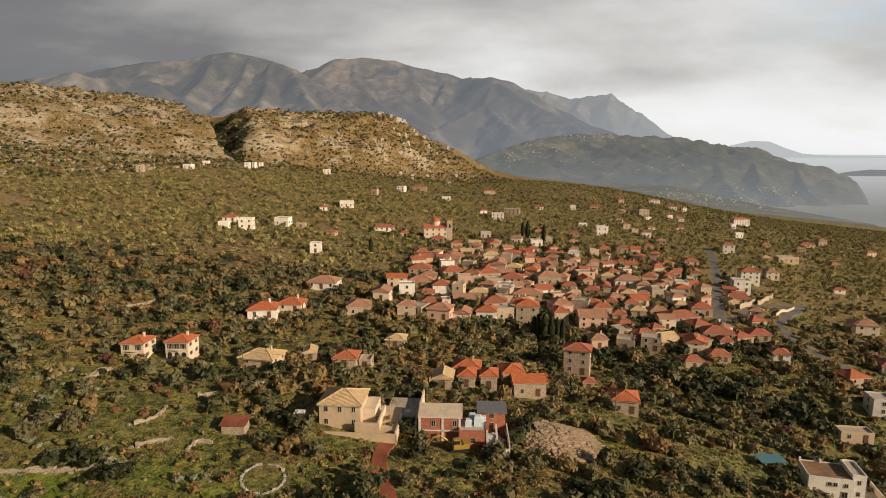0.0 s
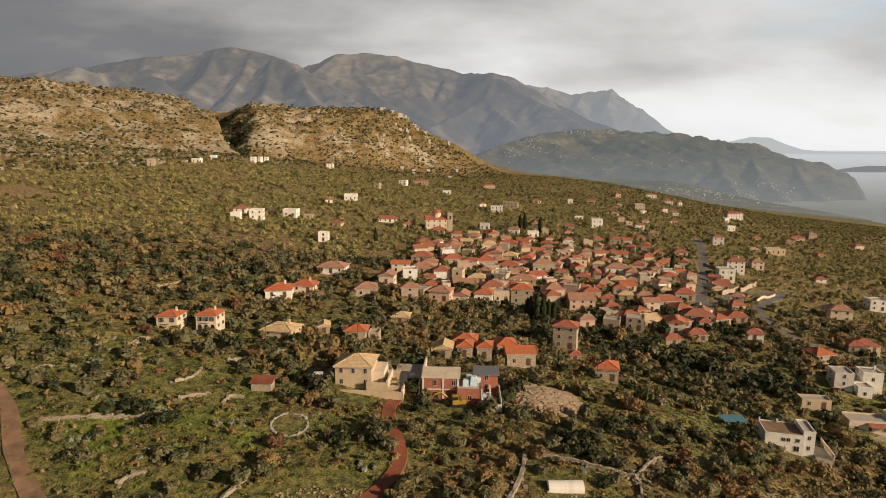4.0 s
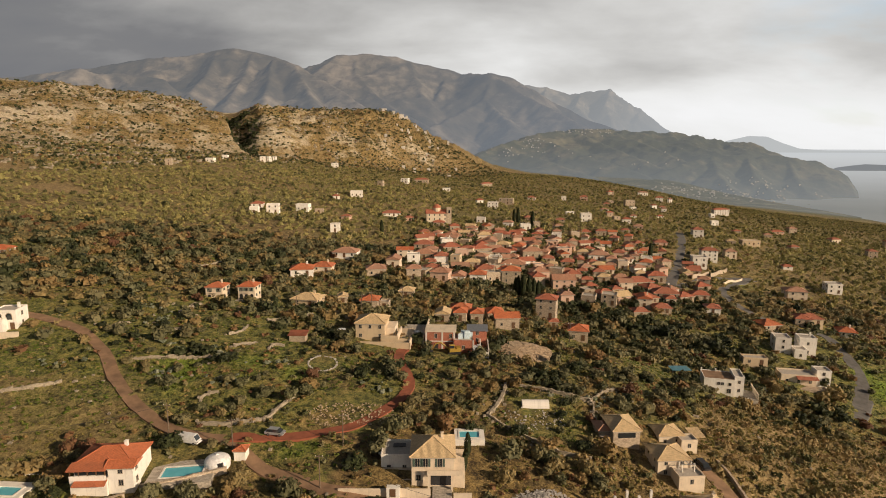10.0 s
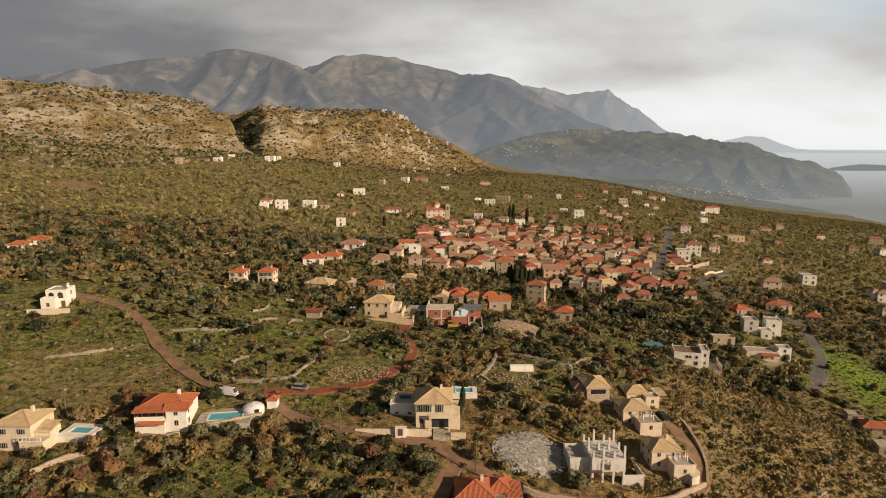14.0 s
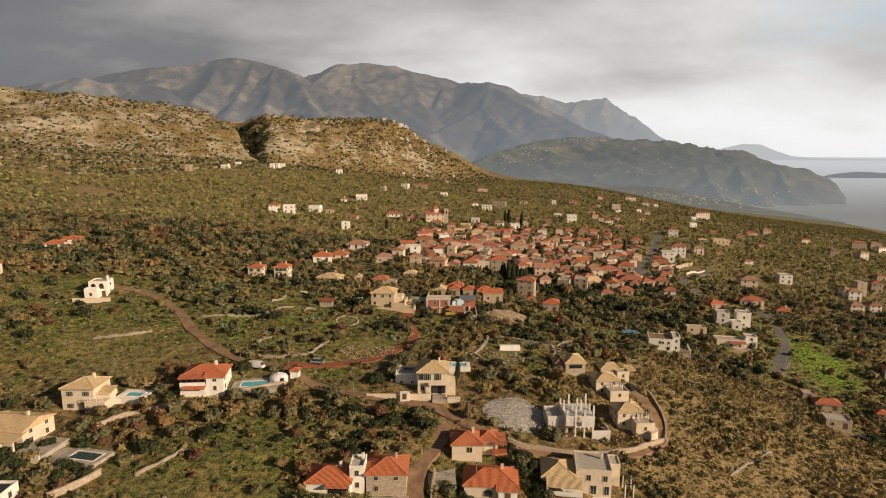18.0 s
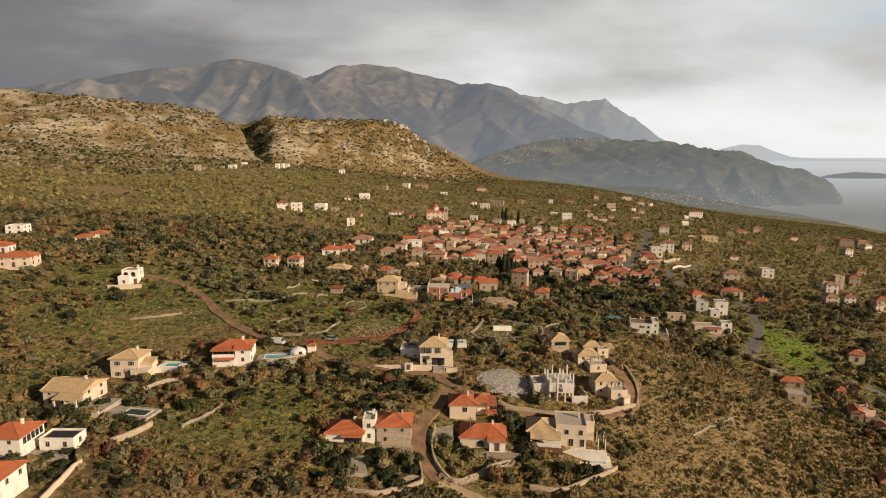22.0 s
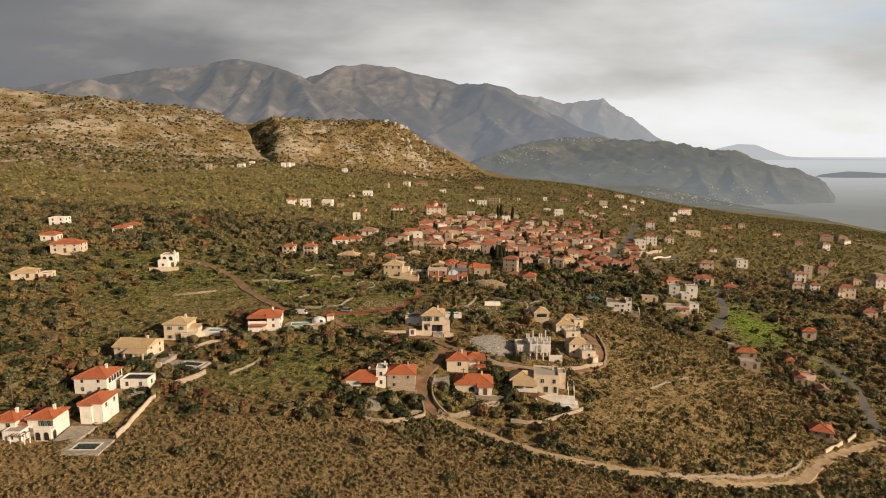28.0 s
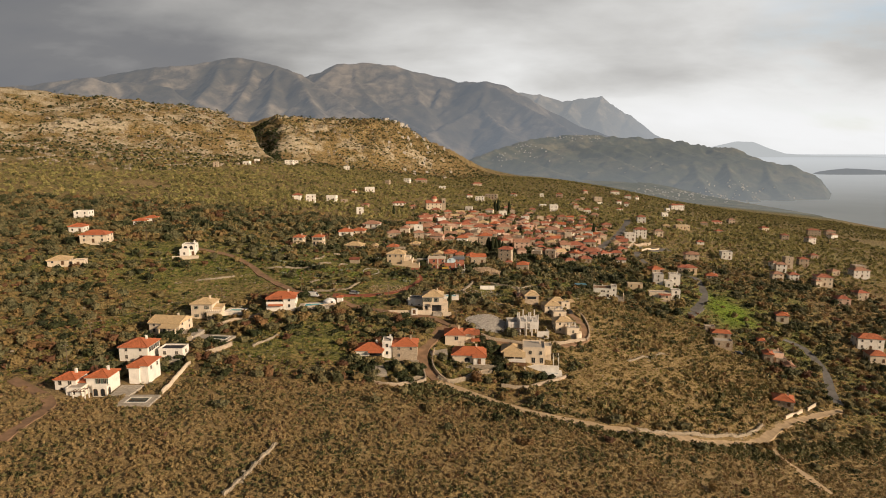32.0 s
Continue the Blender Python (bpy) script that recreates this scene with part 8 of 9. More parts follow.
rnd = np.random.RandomState(11)
NEAR = [np.concatenate([crown(rnd, 140, 8, 0.165), split(stem())]) for _ in range(8)]
NEXT = [crown(rnd, 84, 7, 0.20) for _ in range(8)]
MID = [crown(rnd, 38, 5, 0.30, 0.8, False) for _ in range(8)]
LOW = [crown(rnd, 30, 5, 0.30, 0.75, False) for _ in range(8)]
FAR = [crown(rnd, 24, 4, 0.40, 0.8, False) for _ in range(6)]

# what is kept free of plants: roads, houses, yards
CELL = 1.0
free_x0, free_y0, free_n = -340, -130, 800
blocked = np.zeros((free_n, free_n), bool)
for cx, cy, r in CLEAR:
    i0, i1 = int((cx - r - free_x0) / CELL), int((cx + r - free_x0) / CELL) + 1
    j0, j1 = int((cy - r - free_y0) / CELL), int((cy + r - free_y0) / CELL) + 1
    if i1 < 0 or j1 < 0 or i0 >= free_n or j0 >= free_n:
        continue
    i0, j0 = max(i0, 0), max(j0, 0)
    ii, jj = np.meshgrid(np.arange(i0, min(i1 + 1, free_n)), np.arange(j0, min(j1 + 1, free_n)), indexing="ij")
    blocked[ii, jj] |= (free_x0 + ii * CELL - cx) ** 2 + (free_y0 + jj * CELL - cy) ** 2 < r * r


def open_ground(x, y):
    i = np.clip(((x - free_x0) / CELL).astype(int), 0, free_n - 1)
    j = np.clip(((y - free_y0) / CELL).astype(int), 0, free_n - 1)
    inside = (x > free_x0) & (x < free_x0 + free_n) & (y > free_y0) & (y < free_y0 + free_n)
    return ~(blocked[i, j] & inside)


def lattice(x0, x1, y0, y1, step):
    X, Y = np.meshgrid(np.arange(x0, x1, step), np.arange(y0, y1, step))
    x, y = X.ravel(), Y.ravel()
    return x + rnd.uniform(-0.5, 0.5, len(x)) * step * 1.1, y + rnd.uniform(-0.5, 0.5, len(x)) * step * 1.1


def in_view(x, y, margin=12):
    """Within the width that the flight looks over."""
    return (np.abs(x) < (y + 195) * 0.78 + margin) & (y > -100)


def kinds(x, y, shares=(0.20, 0.52, 0.16, 0.12), patch=0.45):
    """Kind of each plant, 0 dark evergreen to 1 russet; neighbours tend to be alike."""
    n = len(x)
    u = np.clip((1 - patch) * rnd.uniform(size=n) + patch * (0.5 + 0.5 * waves(x, y, 14, 6.0) + 0.25 * waves(x, y, 5, 2.0)), 0, 0.999)
    u = np.argsort(np.argsort(u)) / max(n, 1)
    a, b, c, d = np.cumsum(shares)
    return np.where(u < a, rnd.uniform(0.05, 0.22, n), np.where(u < b, rnd.uniform(0.28, 0.52, n), np.where(u < c, rnd.uniform(0.55, 0.74, n), rnd.uniform(0.78, 0.98, n))))


def meadow(x, y):
    m = 0.35 + 0.25 * waves(x, y, 38, 0.4)
    for cx, cy, r, k in ((172, 146, 18, 1.4), (-120, 68, 26, 0.9), (-95, 85, 20, 0.7), (-25, 82, 12, 0.6), (22, 76, 13, 1.2), (-52, 95, 14, 0.4), (-25, 63, 8, 0.8), (70, 122, 9, 0.9), (-58, 2, 16, 0.75), (-44, 14, 14, 0.5), (-105, 95, 18, 0.5), (-30, 50, 9, 0.5), (-32, 59, 8, 1.0), (-62, 90, 14, 0.6)):
        m = m + k * np.exp(-((x - cx) ** 2 + (y - cy) ** 2) / r**2)
    return m


# trees and bushes of the terraces
x, y = lattice(-320, 330, -40, 260, 3.7)
slope = (x > 36) & (x < 150) & (y < slope_top(x)) & (y > track_line(x))
brown = y < track_line(x) - 3
ravine = np.exp(-(((x - 92 - 0.4 * (180 - y)) / 46) ** 2 + ((y - 182 + 0.35 * (x - 70)) / 15) ** 2)) + np.exp(-(((x - 25) / 14) ** 2 + ((y - 26) / 14) ** 2)) * 0.5
village = np.exp(-(((x - 70) / 90) ** 2 + ((y - 215) / 50) ** 2))
chance = 0.74 - 0.62 * np.clip(meadow(x, y) - 0.35, 0, 1) + 0.35 * ravine - 0.05 * village + 0.30 * waves(x, y, 9, 5.0) + 0.34 * waves(x, y, 26, 3.3) + 0.16 * np.cos(ground(x, y) * math.tau / 2.6)
thicket = np.exp(-(((x + 22) / 20) ** 2 + ((y - 33) / 11) ** 2)) + np.exp(-(((x + 62) / 24) ** 2 + ((y - 38) / 6) ** 2)) * 0.7
chance = np.where(x > 125, chance * 0.85, chance) + 0.35 * thicket
chance = np.where(slope, 0.08, np.where(brown, 0.05, chance)) * (1 - 0.72 * field(x, y, 0) - 0.24 * np.minimum(2 * field(x, y, 2), 1))
keep = (rnd.uniform(size=len(x)) < chance) & open_ground(x, y) & in_view(x, y)
x, y, ravine, slope = x[keep], y[keep], ravine[keep], slope[keep]
size = rnd.uniform(1.0, 2.8, len(x)) * (1 + 0.12 * ramp(y, 90, 130)) * (1 + 0.35 * np.clip(ravine, 0, 1)) * np.where(slope, 0.6, 1)
size = np.where(rnd.uniform(size=len(x)) < 0.22, size * 0.55, size)
tall = size * rnd.uniform(0.85, 1.25, len(x))
tints = np.where(y < 125, kinds(x, y, (0.19, 0.50, 0.21, 0.10), 0.6), kinds(x, y, (0.15, 0.54, 0.26, 0.05), 0.6))
hamlet = np.exp(-(((x - 70) / 80) ** 2 + ((y - 225) / 40) ** 2))
ravine = np.maximum(ravine, 0.6 * (hamlet > 0.55))
thicket = np.exp(-(((x + 22) / 20) ** 2 + ((y - 33) / 11) ** 2))
tints = np.where((thicket > 0.35) & (rnd.uniform(size=len(x)) < 0.6), np.where(rnd.uniform(size=len(x)) < 0.6, rnd.uniform(0.02, 0.2, len(x)), rnd.uniform(0.8, 1.0, len(x))), tints)
tints = np.where(slope, rnd.uniform(0.2, 0.55, len(x)), tints)
tints = np.where((ravine > 0.35) & (rnd.uniform(size=len(x)) < 0.8), rnd.uniform(0.04, 0.36, len(x)), tints)

# the nearest big ones stand as single trees
single = np.nonzero((size > 1.35) & (x > -75) & (x < 62) & (y > 0) & (y < 112))[0][:170]
TREES = []
for k in range(10):
    q = crown(rnd, 380, 9, 0.125)
    tone = (0.12, 0.32, 0.38, 0.44, 0.48, 0.36, 0.60, 0.70, 0.84, 0.94)[k]
    cm = plant_mesh("crown", q, np.full(len(q), tone))
    tg = Geo().bar((0, 0, -0.35), (0.05, 0.03, 0.35), 0.10, 7, 0.075)
    for a in range(4):
        w = a * 1.7 + k
        tg.bar((0.05, 0.03, 0.30), (0.38 * math.cos(w), 0.38 * math.sin(w), 0.72), 0.055, 5, 0.02)
    kind = "olive_tree" if 0.3 < tone < 0.5 else "bush" if tone > 0.8 else "tree"
    lab = {"olive_tree": "grey-green olive tree with a rounded uneven crown", "bush": "russet autumn bush with thin branches"}.get(kind, "dark evergreen tree with a dense crown" if tone < 0.2 else "yellowing broad-crowned tree on the terrace")
    TREES.append((kind, cm, tg.mesh("trunk", BARK), lab))
for i in single:
    kind, cm, tm, lab = TREES[int(np.argmin([abs(t - tints[i]) + 0.03 * rnd.rand() for t in (0.12, 0.32, 0.38, 0.44, 0.48, 0.36, 0.60, 0.70, 0.84, 0.94)]))]
    ob = thing(kind, pose(x[i], y[i], gz(x[i], y[i]) - 0.05, 0, 0, rnd.uniform(0, 360)) @ Matrix.Diagonal((size[i], size[i], tall[i], 1)), lab, "tree" if kind != "bush" else "bush", "trees on the terraces")
    part("trunk", tm, None, ob)
    part("crown", cm, None, ob)
rest = np.ones(len(x), bool)
rest[single] = False
close = rest & (y < 125)
scatter("grove", "terraces of olive trees, evergreen bushes and autumn shrubs", NEAR, x[close], y[close], size[close], tall[close], tints[close], rnd)
close = rest & (y >= 125)
scatter("upper_grove", "olive trees and dark evergreens on the terraces below the village", NEXT, x[close], y[close], size[close], tall[close], tints[close], rnd)

# trees in the gaps between the village houses
vx, vy = rnd.uniform(-40, 180, 5200), rnd.uniform(198, 425, 5200)
hx, hy, hr = np.array(HOMES).T
near_house = (np.hypot(vx[:, None] - hx, vy[:, None] - hy) - hr).min(1)
street = np.array([(cx, cy, r) for cx, cy, r in CLEAR if r < 4 and cy > 190])
off_street = (np.hypot(vx[:, None] - street[:, 0], vy[:, None] - street[:, 1]) - street[:, 2]).min(1)
keep = (near_house > 0.7) & (near_house < 9) & (off_street > 0.5)
vx, vy = vx[keep][:900], vy[keep][:900]
size = rnd.uniform(0.9, 1.9, len(vx))
tone = np.where(rnd.uniform(size=len(vx)) < 0.7, rnd.uniform(0.04, 0.38, len(vx)), rnd.uniform(0.45, 0.8, len(vx)))
scatter("village_trees", "dark evergreens, olives and autumn trees between the village houses", NEXT, vx, vy, size, size * rnd.uniform(1.1, 1.7, len(vx)), tone, rnd)

# undergrowth between the trees
x, y = lattice(-300, 300, -40, 240, 2.4)
keep = (rnd.uniform(size=len(x)) < (0.85 - 0.55 * np.clip(meadow(x, y) - 0.3, 0, 1)) * (1 - 0.45 * field(x, y, 0) - 0.45 * np.minimum(2 * field(x, y, 2), 1)) * (1 - 0.5 * ramp(y, 95, 125))) & open_ground(x, y) & in_view(x, y) & (y > track_line(x)) & ~((x > 36) & (x < 150) & (y < slope_top(x)))
x, y = x[keep], y[keep]
size = rnd.uniform(0.35, 1.15, len(x))
scatter("undergrowth", "low bushes and tufts between the trees", LOW, x, y, size, size * rnd.uniform(0.7, 1.3, len(x)), kinds(x, y, (0.14, 0.32, 0.34, 0.20)), rnd, 0.05)

# grass
TUFT = [crown(rnd, 14, 3, 0.36, 0.55, False) for _ in range(6)]
x, y = lattice(-190, 230, -45, 200, 1.7)
m = np.maximum(meadow(x, y), field(x, y))
keep = (rnd.uniform(size=len(x)) < 0.30 + 0.65 * m) & open_ground(x, y) & in_view(x, y, 4) & (y > track_line(x))
x, y, m = x[keep], y[keep], m[keep]
size = rnd.uniform(0.3, 0.75, len(x))
t = np.clip(0.62 - 0.35 * np.clip(m, 0, 1) + 0.30 * waves(x, y, 13, 2.0) + rnd.uniform(-0.16, 0.16, len(x)), 0, 1)
scatter("grass", "tufts of green and dry yellow grass", TUFT, x, y, size, size * rnd.uniform(0.5, 0.9, len(x)), t, rnd, 0.02, GRASSLEAF)

# scrub slope on the right and the brown field in front
x, y = lattice(30, 175, -60, 122, 1.75)
keep = (x < 150) & (y < slope_top(x)) & (y > track_line(x)) & (rnd.uniform(size=len(x)) < 0.40 + 0.30 * waves(x, y, 8, 3.0) + 0.35 * waves(x, y, 21, 1.4) + 0.3 * ramp(x - 0.5 * y, 60, 120)) & open_ground(x, y)
x, y = x[keep], y[keep]
size = rnd.uniform(0.55, 1.35, len(x)) * (1 + 0.35 * (waves(x, y, 19, 1.0) > 0.25))
scatter("scrub", "low rounded grey-green scrub on a dry slope", LOW, x, y, size, size * rnd.uniform(0.9, 1.3, len(x)), kinds(x, y, (0.12, 0.56, 0.31, 0.01), 0.45), rnd, 0.05, SCRUBLEAF)
x, y = lattice(30, 170, -50, 122, 1.3)
keep = (x < 150) & (y < slope_top(x) + 2) & (y > track_line(x)) & open_ground(x, y) & (rnd.uniform(size=len(x)) < 0.85)
x, y = x[keep], y[keep]
size = rnd.uniform(0.35, 0.8, len(x))
scatter("dry_grass", "dry golden grass between the scrub of the slope", TUFT, x, y, size, size * rnd.uniform(0.5, 0.9, len(x)), np.clip(0.80 + 0.22 * waves(x, y, 12, 2.0) + rnd.uniform(-0.2, 0.2, len(x)), 0, 1), rnd, 0.02, GRASSLEAF)
x, y = lattice(-150, 190, -100, 45, 1.25)
keep = (y < track_line(x) - 2) & (rnd.uniform(size=len(x)) < 0.92 + 0.2 * waves(x, y, 12, 0.8)) & open_ground(x, y) & in_view(x, y)
x, y = x[keep], y[keep]
size = rnd.uniform(0.38, 0.80, len(x))
strip = np.exp(-((y - track_line(x) + 8) / 6) ** 2) * (x > -10)
size = size * (1 + 0.7 * strip)
t = kinds(x, y, (0.10, 0.28, 0.57, 0.05), 0.5)
t = np.where(rnd.uniform(size=len(x)) < strip, rnd.uniform(0.08, 0.4, len(x)), t)
scatter("brown_scrub", "dense knee-high brown and olive scrub", LOW, x, y, size, size * rnd.uniform(0.8, 1.25, len(x)), t, rnd, 0.05, SCRUBLEAF)

# groves round and beyond the village
x, y = lattice(-420, 560, 255, 640, 4.6)
village = np.exp(-(((x - 50) / 120) ** 2 + ((y - 300) / 70) ** 2))
bare = ramp(y - np.interp(x, FOOT_X, FOOT_Y), -340, -120) * (1 - ramp(x, -270, -180))
keep = (rnd.uniform(size=len(x)) < 0.70 - 0.9 * field(x, y, 0) - 0.42 * bare - 0.20 * village + 0.22 * waves(x, y, 22, 2.0) + 0.38 * waves(x, y * 1.8, 60, 4.0)) & open_ground(x, y) & in_view(x, y, 20)
x, y = x[keep], y[keep]
size = rnd.uniform(1.1, 2.3, len(x)) * rnd.uniform(0.75, 1.1, len(x))
scatter("far_grove", "wide olive groves around the village", MID, x, y, size, size * rnd.uniform(0.9, 1.3, len(x)), kinds(x, y, (0.16, 0.68, 0.14, 0.02)), rnd, 0.1, FARLEAF)
x, y = lattice(-640, 900, 600, 1150, 5.4)
foot = np.interp(x, FOOT_X, FOOT_Y)
hilly = np.clip((y - foot - np.interp(x, [-300, -230, -150], [-200, -90, 0])) / 60, 0, 1)
keep = (rnd.uniform(size=len(x)) < (0.68 + 0.3 * waves(x, y, 24, 1.0)) * (1 - 0.8 * hilly * (x < 130))) & in_view(x, y, 20) & ((y > 640) | (hilly > 0)) & (y - foot < 320)
x, y, hilly = x[keep], y[keep], hilly[keep]
size = rnd.uniform(1.0, 2.2, len(x)) * (1 - 0.25 * hilly)
scatter("hill_woods", "distant groves and shrubs on the plain and the limestone hill", FAR, x, y, size, size * rnd.uniform(0.8, 1.2, len(x)), kinds(x, y, (0.20, 0.66, 0.12, 0.02)), rnd, 0.1, FARLEAF)
x, y = lattice(-640, 130, 430, 1120, 4.4)
s = y - np.interp(x, FOOT_X, FOOT_Y)
bands = waves(x * 0.5, y, 26, 2.7) + 0.6 * waves(x, y, 11, 4.0)
deep = gorge_depth(x, y)
keep = (s > np.interp(x, [-300, -230, -150], [-260, -120, -30])) & (s < 300) & (rnd.uniform(size=len(x)) < 0.46 + 0.55 * bands + 0.40 * ramp(x, -240, -120) + 0.8 * deep) & in_view(x, y, 20)
x, y, s, deep = x[keep], y[keep], s[keep], deep[keep]
size = rnd.uniform(0.8, 2.4, len(x)) * (1 + 0.5 * (deep > 0.15))
scatter("hill_shrubs", "dark green and brown shrubs in bands on the limestone hill", FAR, x, y, size, size * rnd.uniform(0.8, 1.3, len(x)), np.where(deep > 0.12, rnd.uniform(0.0, 0.2, len(x)), kinds(x, y, (0.40, 0.44, 0.12, 0.04))), rnd)
x, y = lattice(-620, -380, 440, 660, 6.5)
keep = (rnd.uniform(size=len(x)) < 0.25 + 0.2 * waves(x, y, 20, 1.0)) & in_view(x, y, 20)
x, y = x[keep], y[keep]
size = rnd.uniform(1.2, 2.6, len(x))
scatter("slope_shrubs", "shrubs on the stony slope below the hill", FAR, x, y, size, size * 0.9, kinds(x, y, (0.20, 0.66, 0.12, 0.02)), rnd)

# pale boulders in the fields and on the hill
g = Geo()
bx, by = rnd.uniform(-150, 120, 900), rnd.uniform(-10, 150, 900)
ok = open_ground(bx, by) & (waves(bx, by, 16, 1.5) > 0.0)
for px, py, pz in zip(bx[ok], by[ok], ground(bx[ok], by[ok])):
    stone(g, px, py, pz + 0.1, rnd.uniform(0.15, 0.5), rnd)
bx, by = rnd.uniform(-560, 20, 3400), rnd.uniform(400, 980, 3400)
foot = np.interp(bx, FOOT_X, FOOT_Y)
ok = (by - foot > np.interp(bx, [-300, -230, -150], [-260, -120, -30])) & (by - foot < 230) & (waves(bx, by, 26, 2.2) > -0.1)
for px, py, pz in zip(bx[ok], by[ok], ground(bx[ok], by[ok])):
    stone(g, px, py, pz + 0.3, rnd.uniform(0.7, 2.6), rnd)
tagged(part("boulders", g, ROCK), "pale limestone boulders and outcrops", "rocks", kind="stuff")


def garden_shrub(px, py, r, tone):
    kind, cm, tm, lab = TREES[int(np.argmin([abs(t - tone) for t in (0.12, 0.32, 0.38, 0.44, 0.48, 0.36, 0.60, 0.70, 0.84, 0.94)]))]
    word = "dark evergreen" if tone < 0.2 else "grey-green" if tone < 0.5 else "yellow-green" if tone < 0.75 else "russet"
    ob = thing("garden_shrub", pose(px, py, gz(px, py) - 0.1, 0, 0, px * 57) @ Matrix.Diagonal((r, r, r * 1.15, 1)), word + " garden shrub with a dense crown beside the villas", "shrub", "shrubs in the gardens")
    part("stem", tm, None, ob)
    part("crown", cm, None, ob)


# prickly pears among the walls
px, py = [], []
for cx, cy, n in ((-88, 118, 14), (-80, 104, 12), (-66, 100, 12), (-72, 88, 14), (-58, 84, 10), (-46, 96, 8), (-104, 92, 10), (34, 91, 16), (44, 90, 14), (-20, 84, 8), (-96, 128, 10)):
    px += list(rnd.normal(cx, 3.2, n))
    py += list(rnd.normal(cy, 1.6, n))
px, py = np.array(px), np.array(py)
ok = open_ground(px, py)
px, py = px[ok], py[ok]
size = rnd.uniform(0.4, 1.0, len(px))
scatter("prickly_pears", "clumps of pale grey-green prickly pear by the field walls", NEAR, px, py, size, size * 1.1, rnd.uniform(0.2, 1.0, len(px)), rnd, 0.05, PEAR)


# cypresses
def cypress_mesh(seed):
    r2 = np.random.RandomState(seed)
    out = []
    for k in range(260):
        u = r2.uniform(0, 1)
        r = 0.17 * math.sin(math.pi * min(1, u * 0.9 + 0.1)) ** 0.7 * r2.uniform(0.7, 1.1)
        a = r2.uniform(0, math.tau)
        p = np.array([r * math.cos(a), r * math.sin(a), 0.06 + 0.94 * u])
        t = np.array([-math.sin(a), math.cos(a), 0]) * 0.045
        b = np.array([0.2 * math.cos(a), 0.2 * math.sin(a), 1]) * 0.06
        out.append([p - t - b, p + t - b, p + t * 0.6 + b, p - t * 0.6 + b])
    return plant_mesh("crown", np.array(out), np.full(260, 0.06))


CYP = [cypress_mesh(k) for k in range(3)]
CYPTRUNK = Geo().bar((0, 0, -0.05), (0, 0, 0.9), 0.03, 6, 0.008).mesh("trunk", BARK)


def cypress(px, py, tall):
    ob = thing("cypress", pose(px, py, gz(px, py), 0, 0, px * 40) @ Matrix.Diagonal((tall * 0.8, tall * 0.8, tall, 1)), "tall narrow dark green cypress", "tree", "cypresses")
    part("trunk", CYPTRUNK, None, ob)
    part("crown", CYP[int(abs(px)) % 3], None, ob)


# houses too far to tell apart
def specks(name, label, spots, height, size, paint):
    r2 = np.random.RandomState(len(spots) + 3)
    g = Geo()
    for cx, cy, sx, sy, count in spots:
        for _ in range(count):
            px, py = r2.normal(cx, sx), r2.normal(cy, sy)
            pz = float(height(np.array([px]), np.array([py]))[0])
            w, d, h = r2.uniform(0.7, 1.5) * size, r2.uniform(0.7, 1.2) * size, r2.uniform(0.5, 0.9) * size
            g.box(px - w / 2, px + w / 2, py - d / 2, py + d / 2, pz - 8, pz + h)
    tagged(part(name, g, paint), label, "houses", kind="stuff")


def far_land(px, py):
    return np.maximum.reduce([plain_height(px, py), FAR_HEIGHT["backdrop_hills"](px, py), ground(px, py), np.full(len(px), SEA)])


def head_land(px, py):
    return np.maximum.reduce([plain_height(px, py), FAR_HEIGHT["backdrop_headland"](px, py), FAR_HEIGHT["backdrop_hills"](px, py), ground(px, py)])


specks("distant_town", "white houses scattered along the coastal plain", ((760, 1850, 190, 70, 80), (980, 1930, 140, 50, 70), (560, 1800, 140, 60, 40), (1130, 2000, 60, 40, 30)), head_land, 4, HAZYWALL)
specks("distant_villages", "pale hamlets high on the hazy hills", ((400, 2640, 45, 50, 30), (700, 2840, 70, 14, 40), (290, 2500, 50, 50, 20), (850, 2450, 220, 130, 18)), far_land, 4.5, HAZYWALL)
specks("ridge_village", "pale stone houses along the ridge of the limestone hill", ((-105, 1110, 28, 12, 26), (-60, 1120, 25, 12, 14), (-20, 1010, 35, 40, 16), (-70, 930, 30, 30, 10)), ground, 4.2, GREY)


cypress(33.7, 203.1, 9)
cypress(35.8, 201.7, 10)
cypress(38.5, 202.1, 9.5)
cypress(41.0, 204.1, 8.5)
cypress(32.6, 203.8, 8)
cypress(43.0, 203.9, 8)
cypress(60.3, 419.7, 13)
cypress(71.2, 413.5, 12)
cypress(-39.4, 307.5, 9)
cypress(5.0, 60.0, 5.5)
cypress(4.2, 55.5, 4.5)
cypress(135.2, 321.5, 10)
cypress(57.9, 427.1, 11)



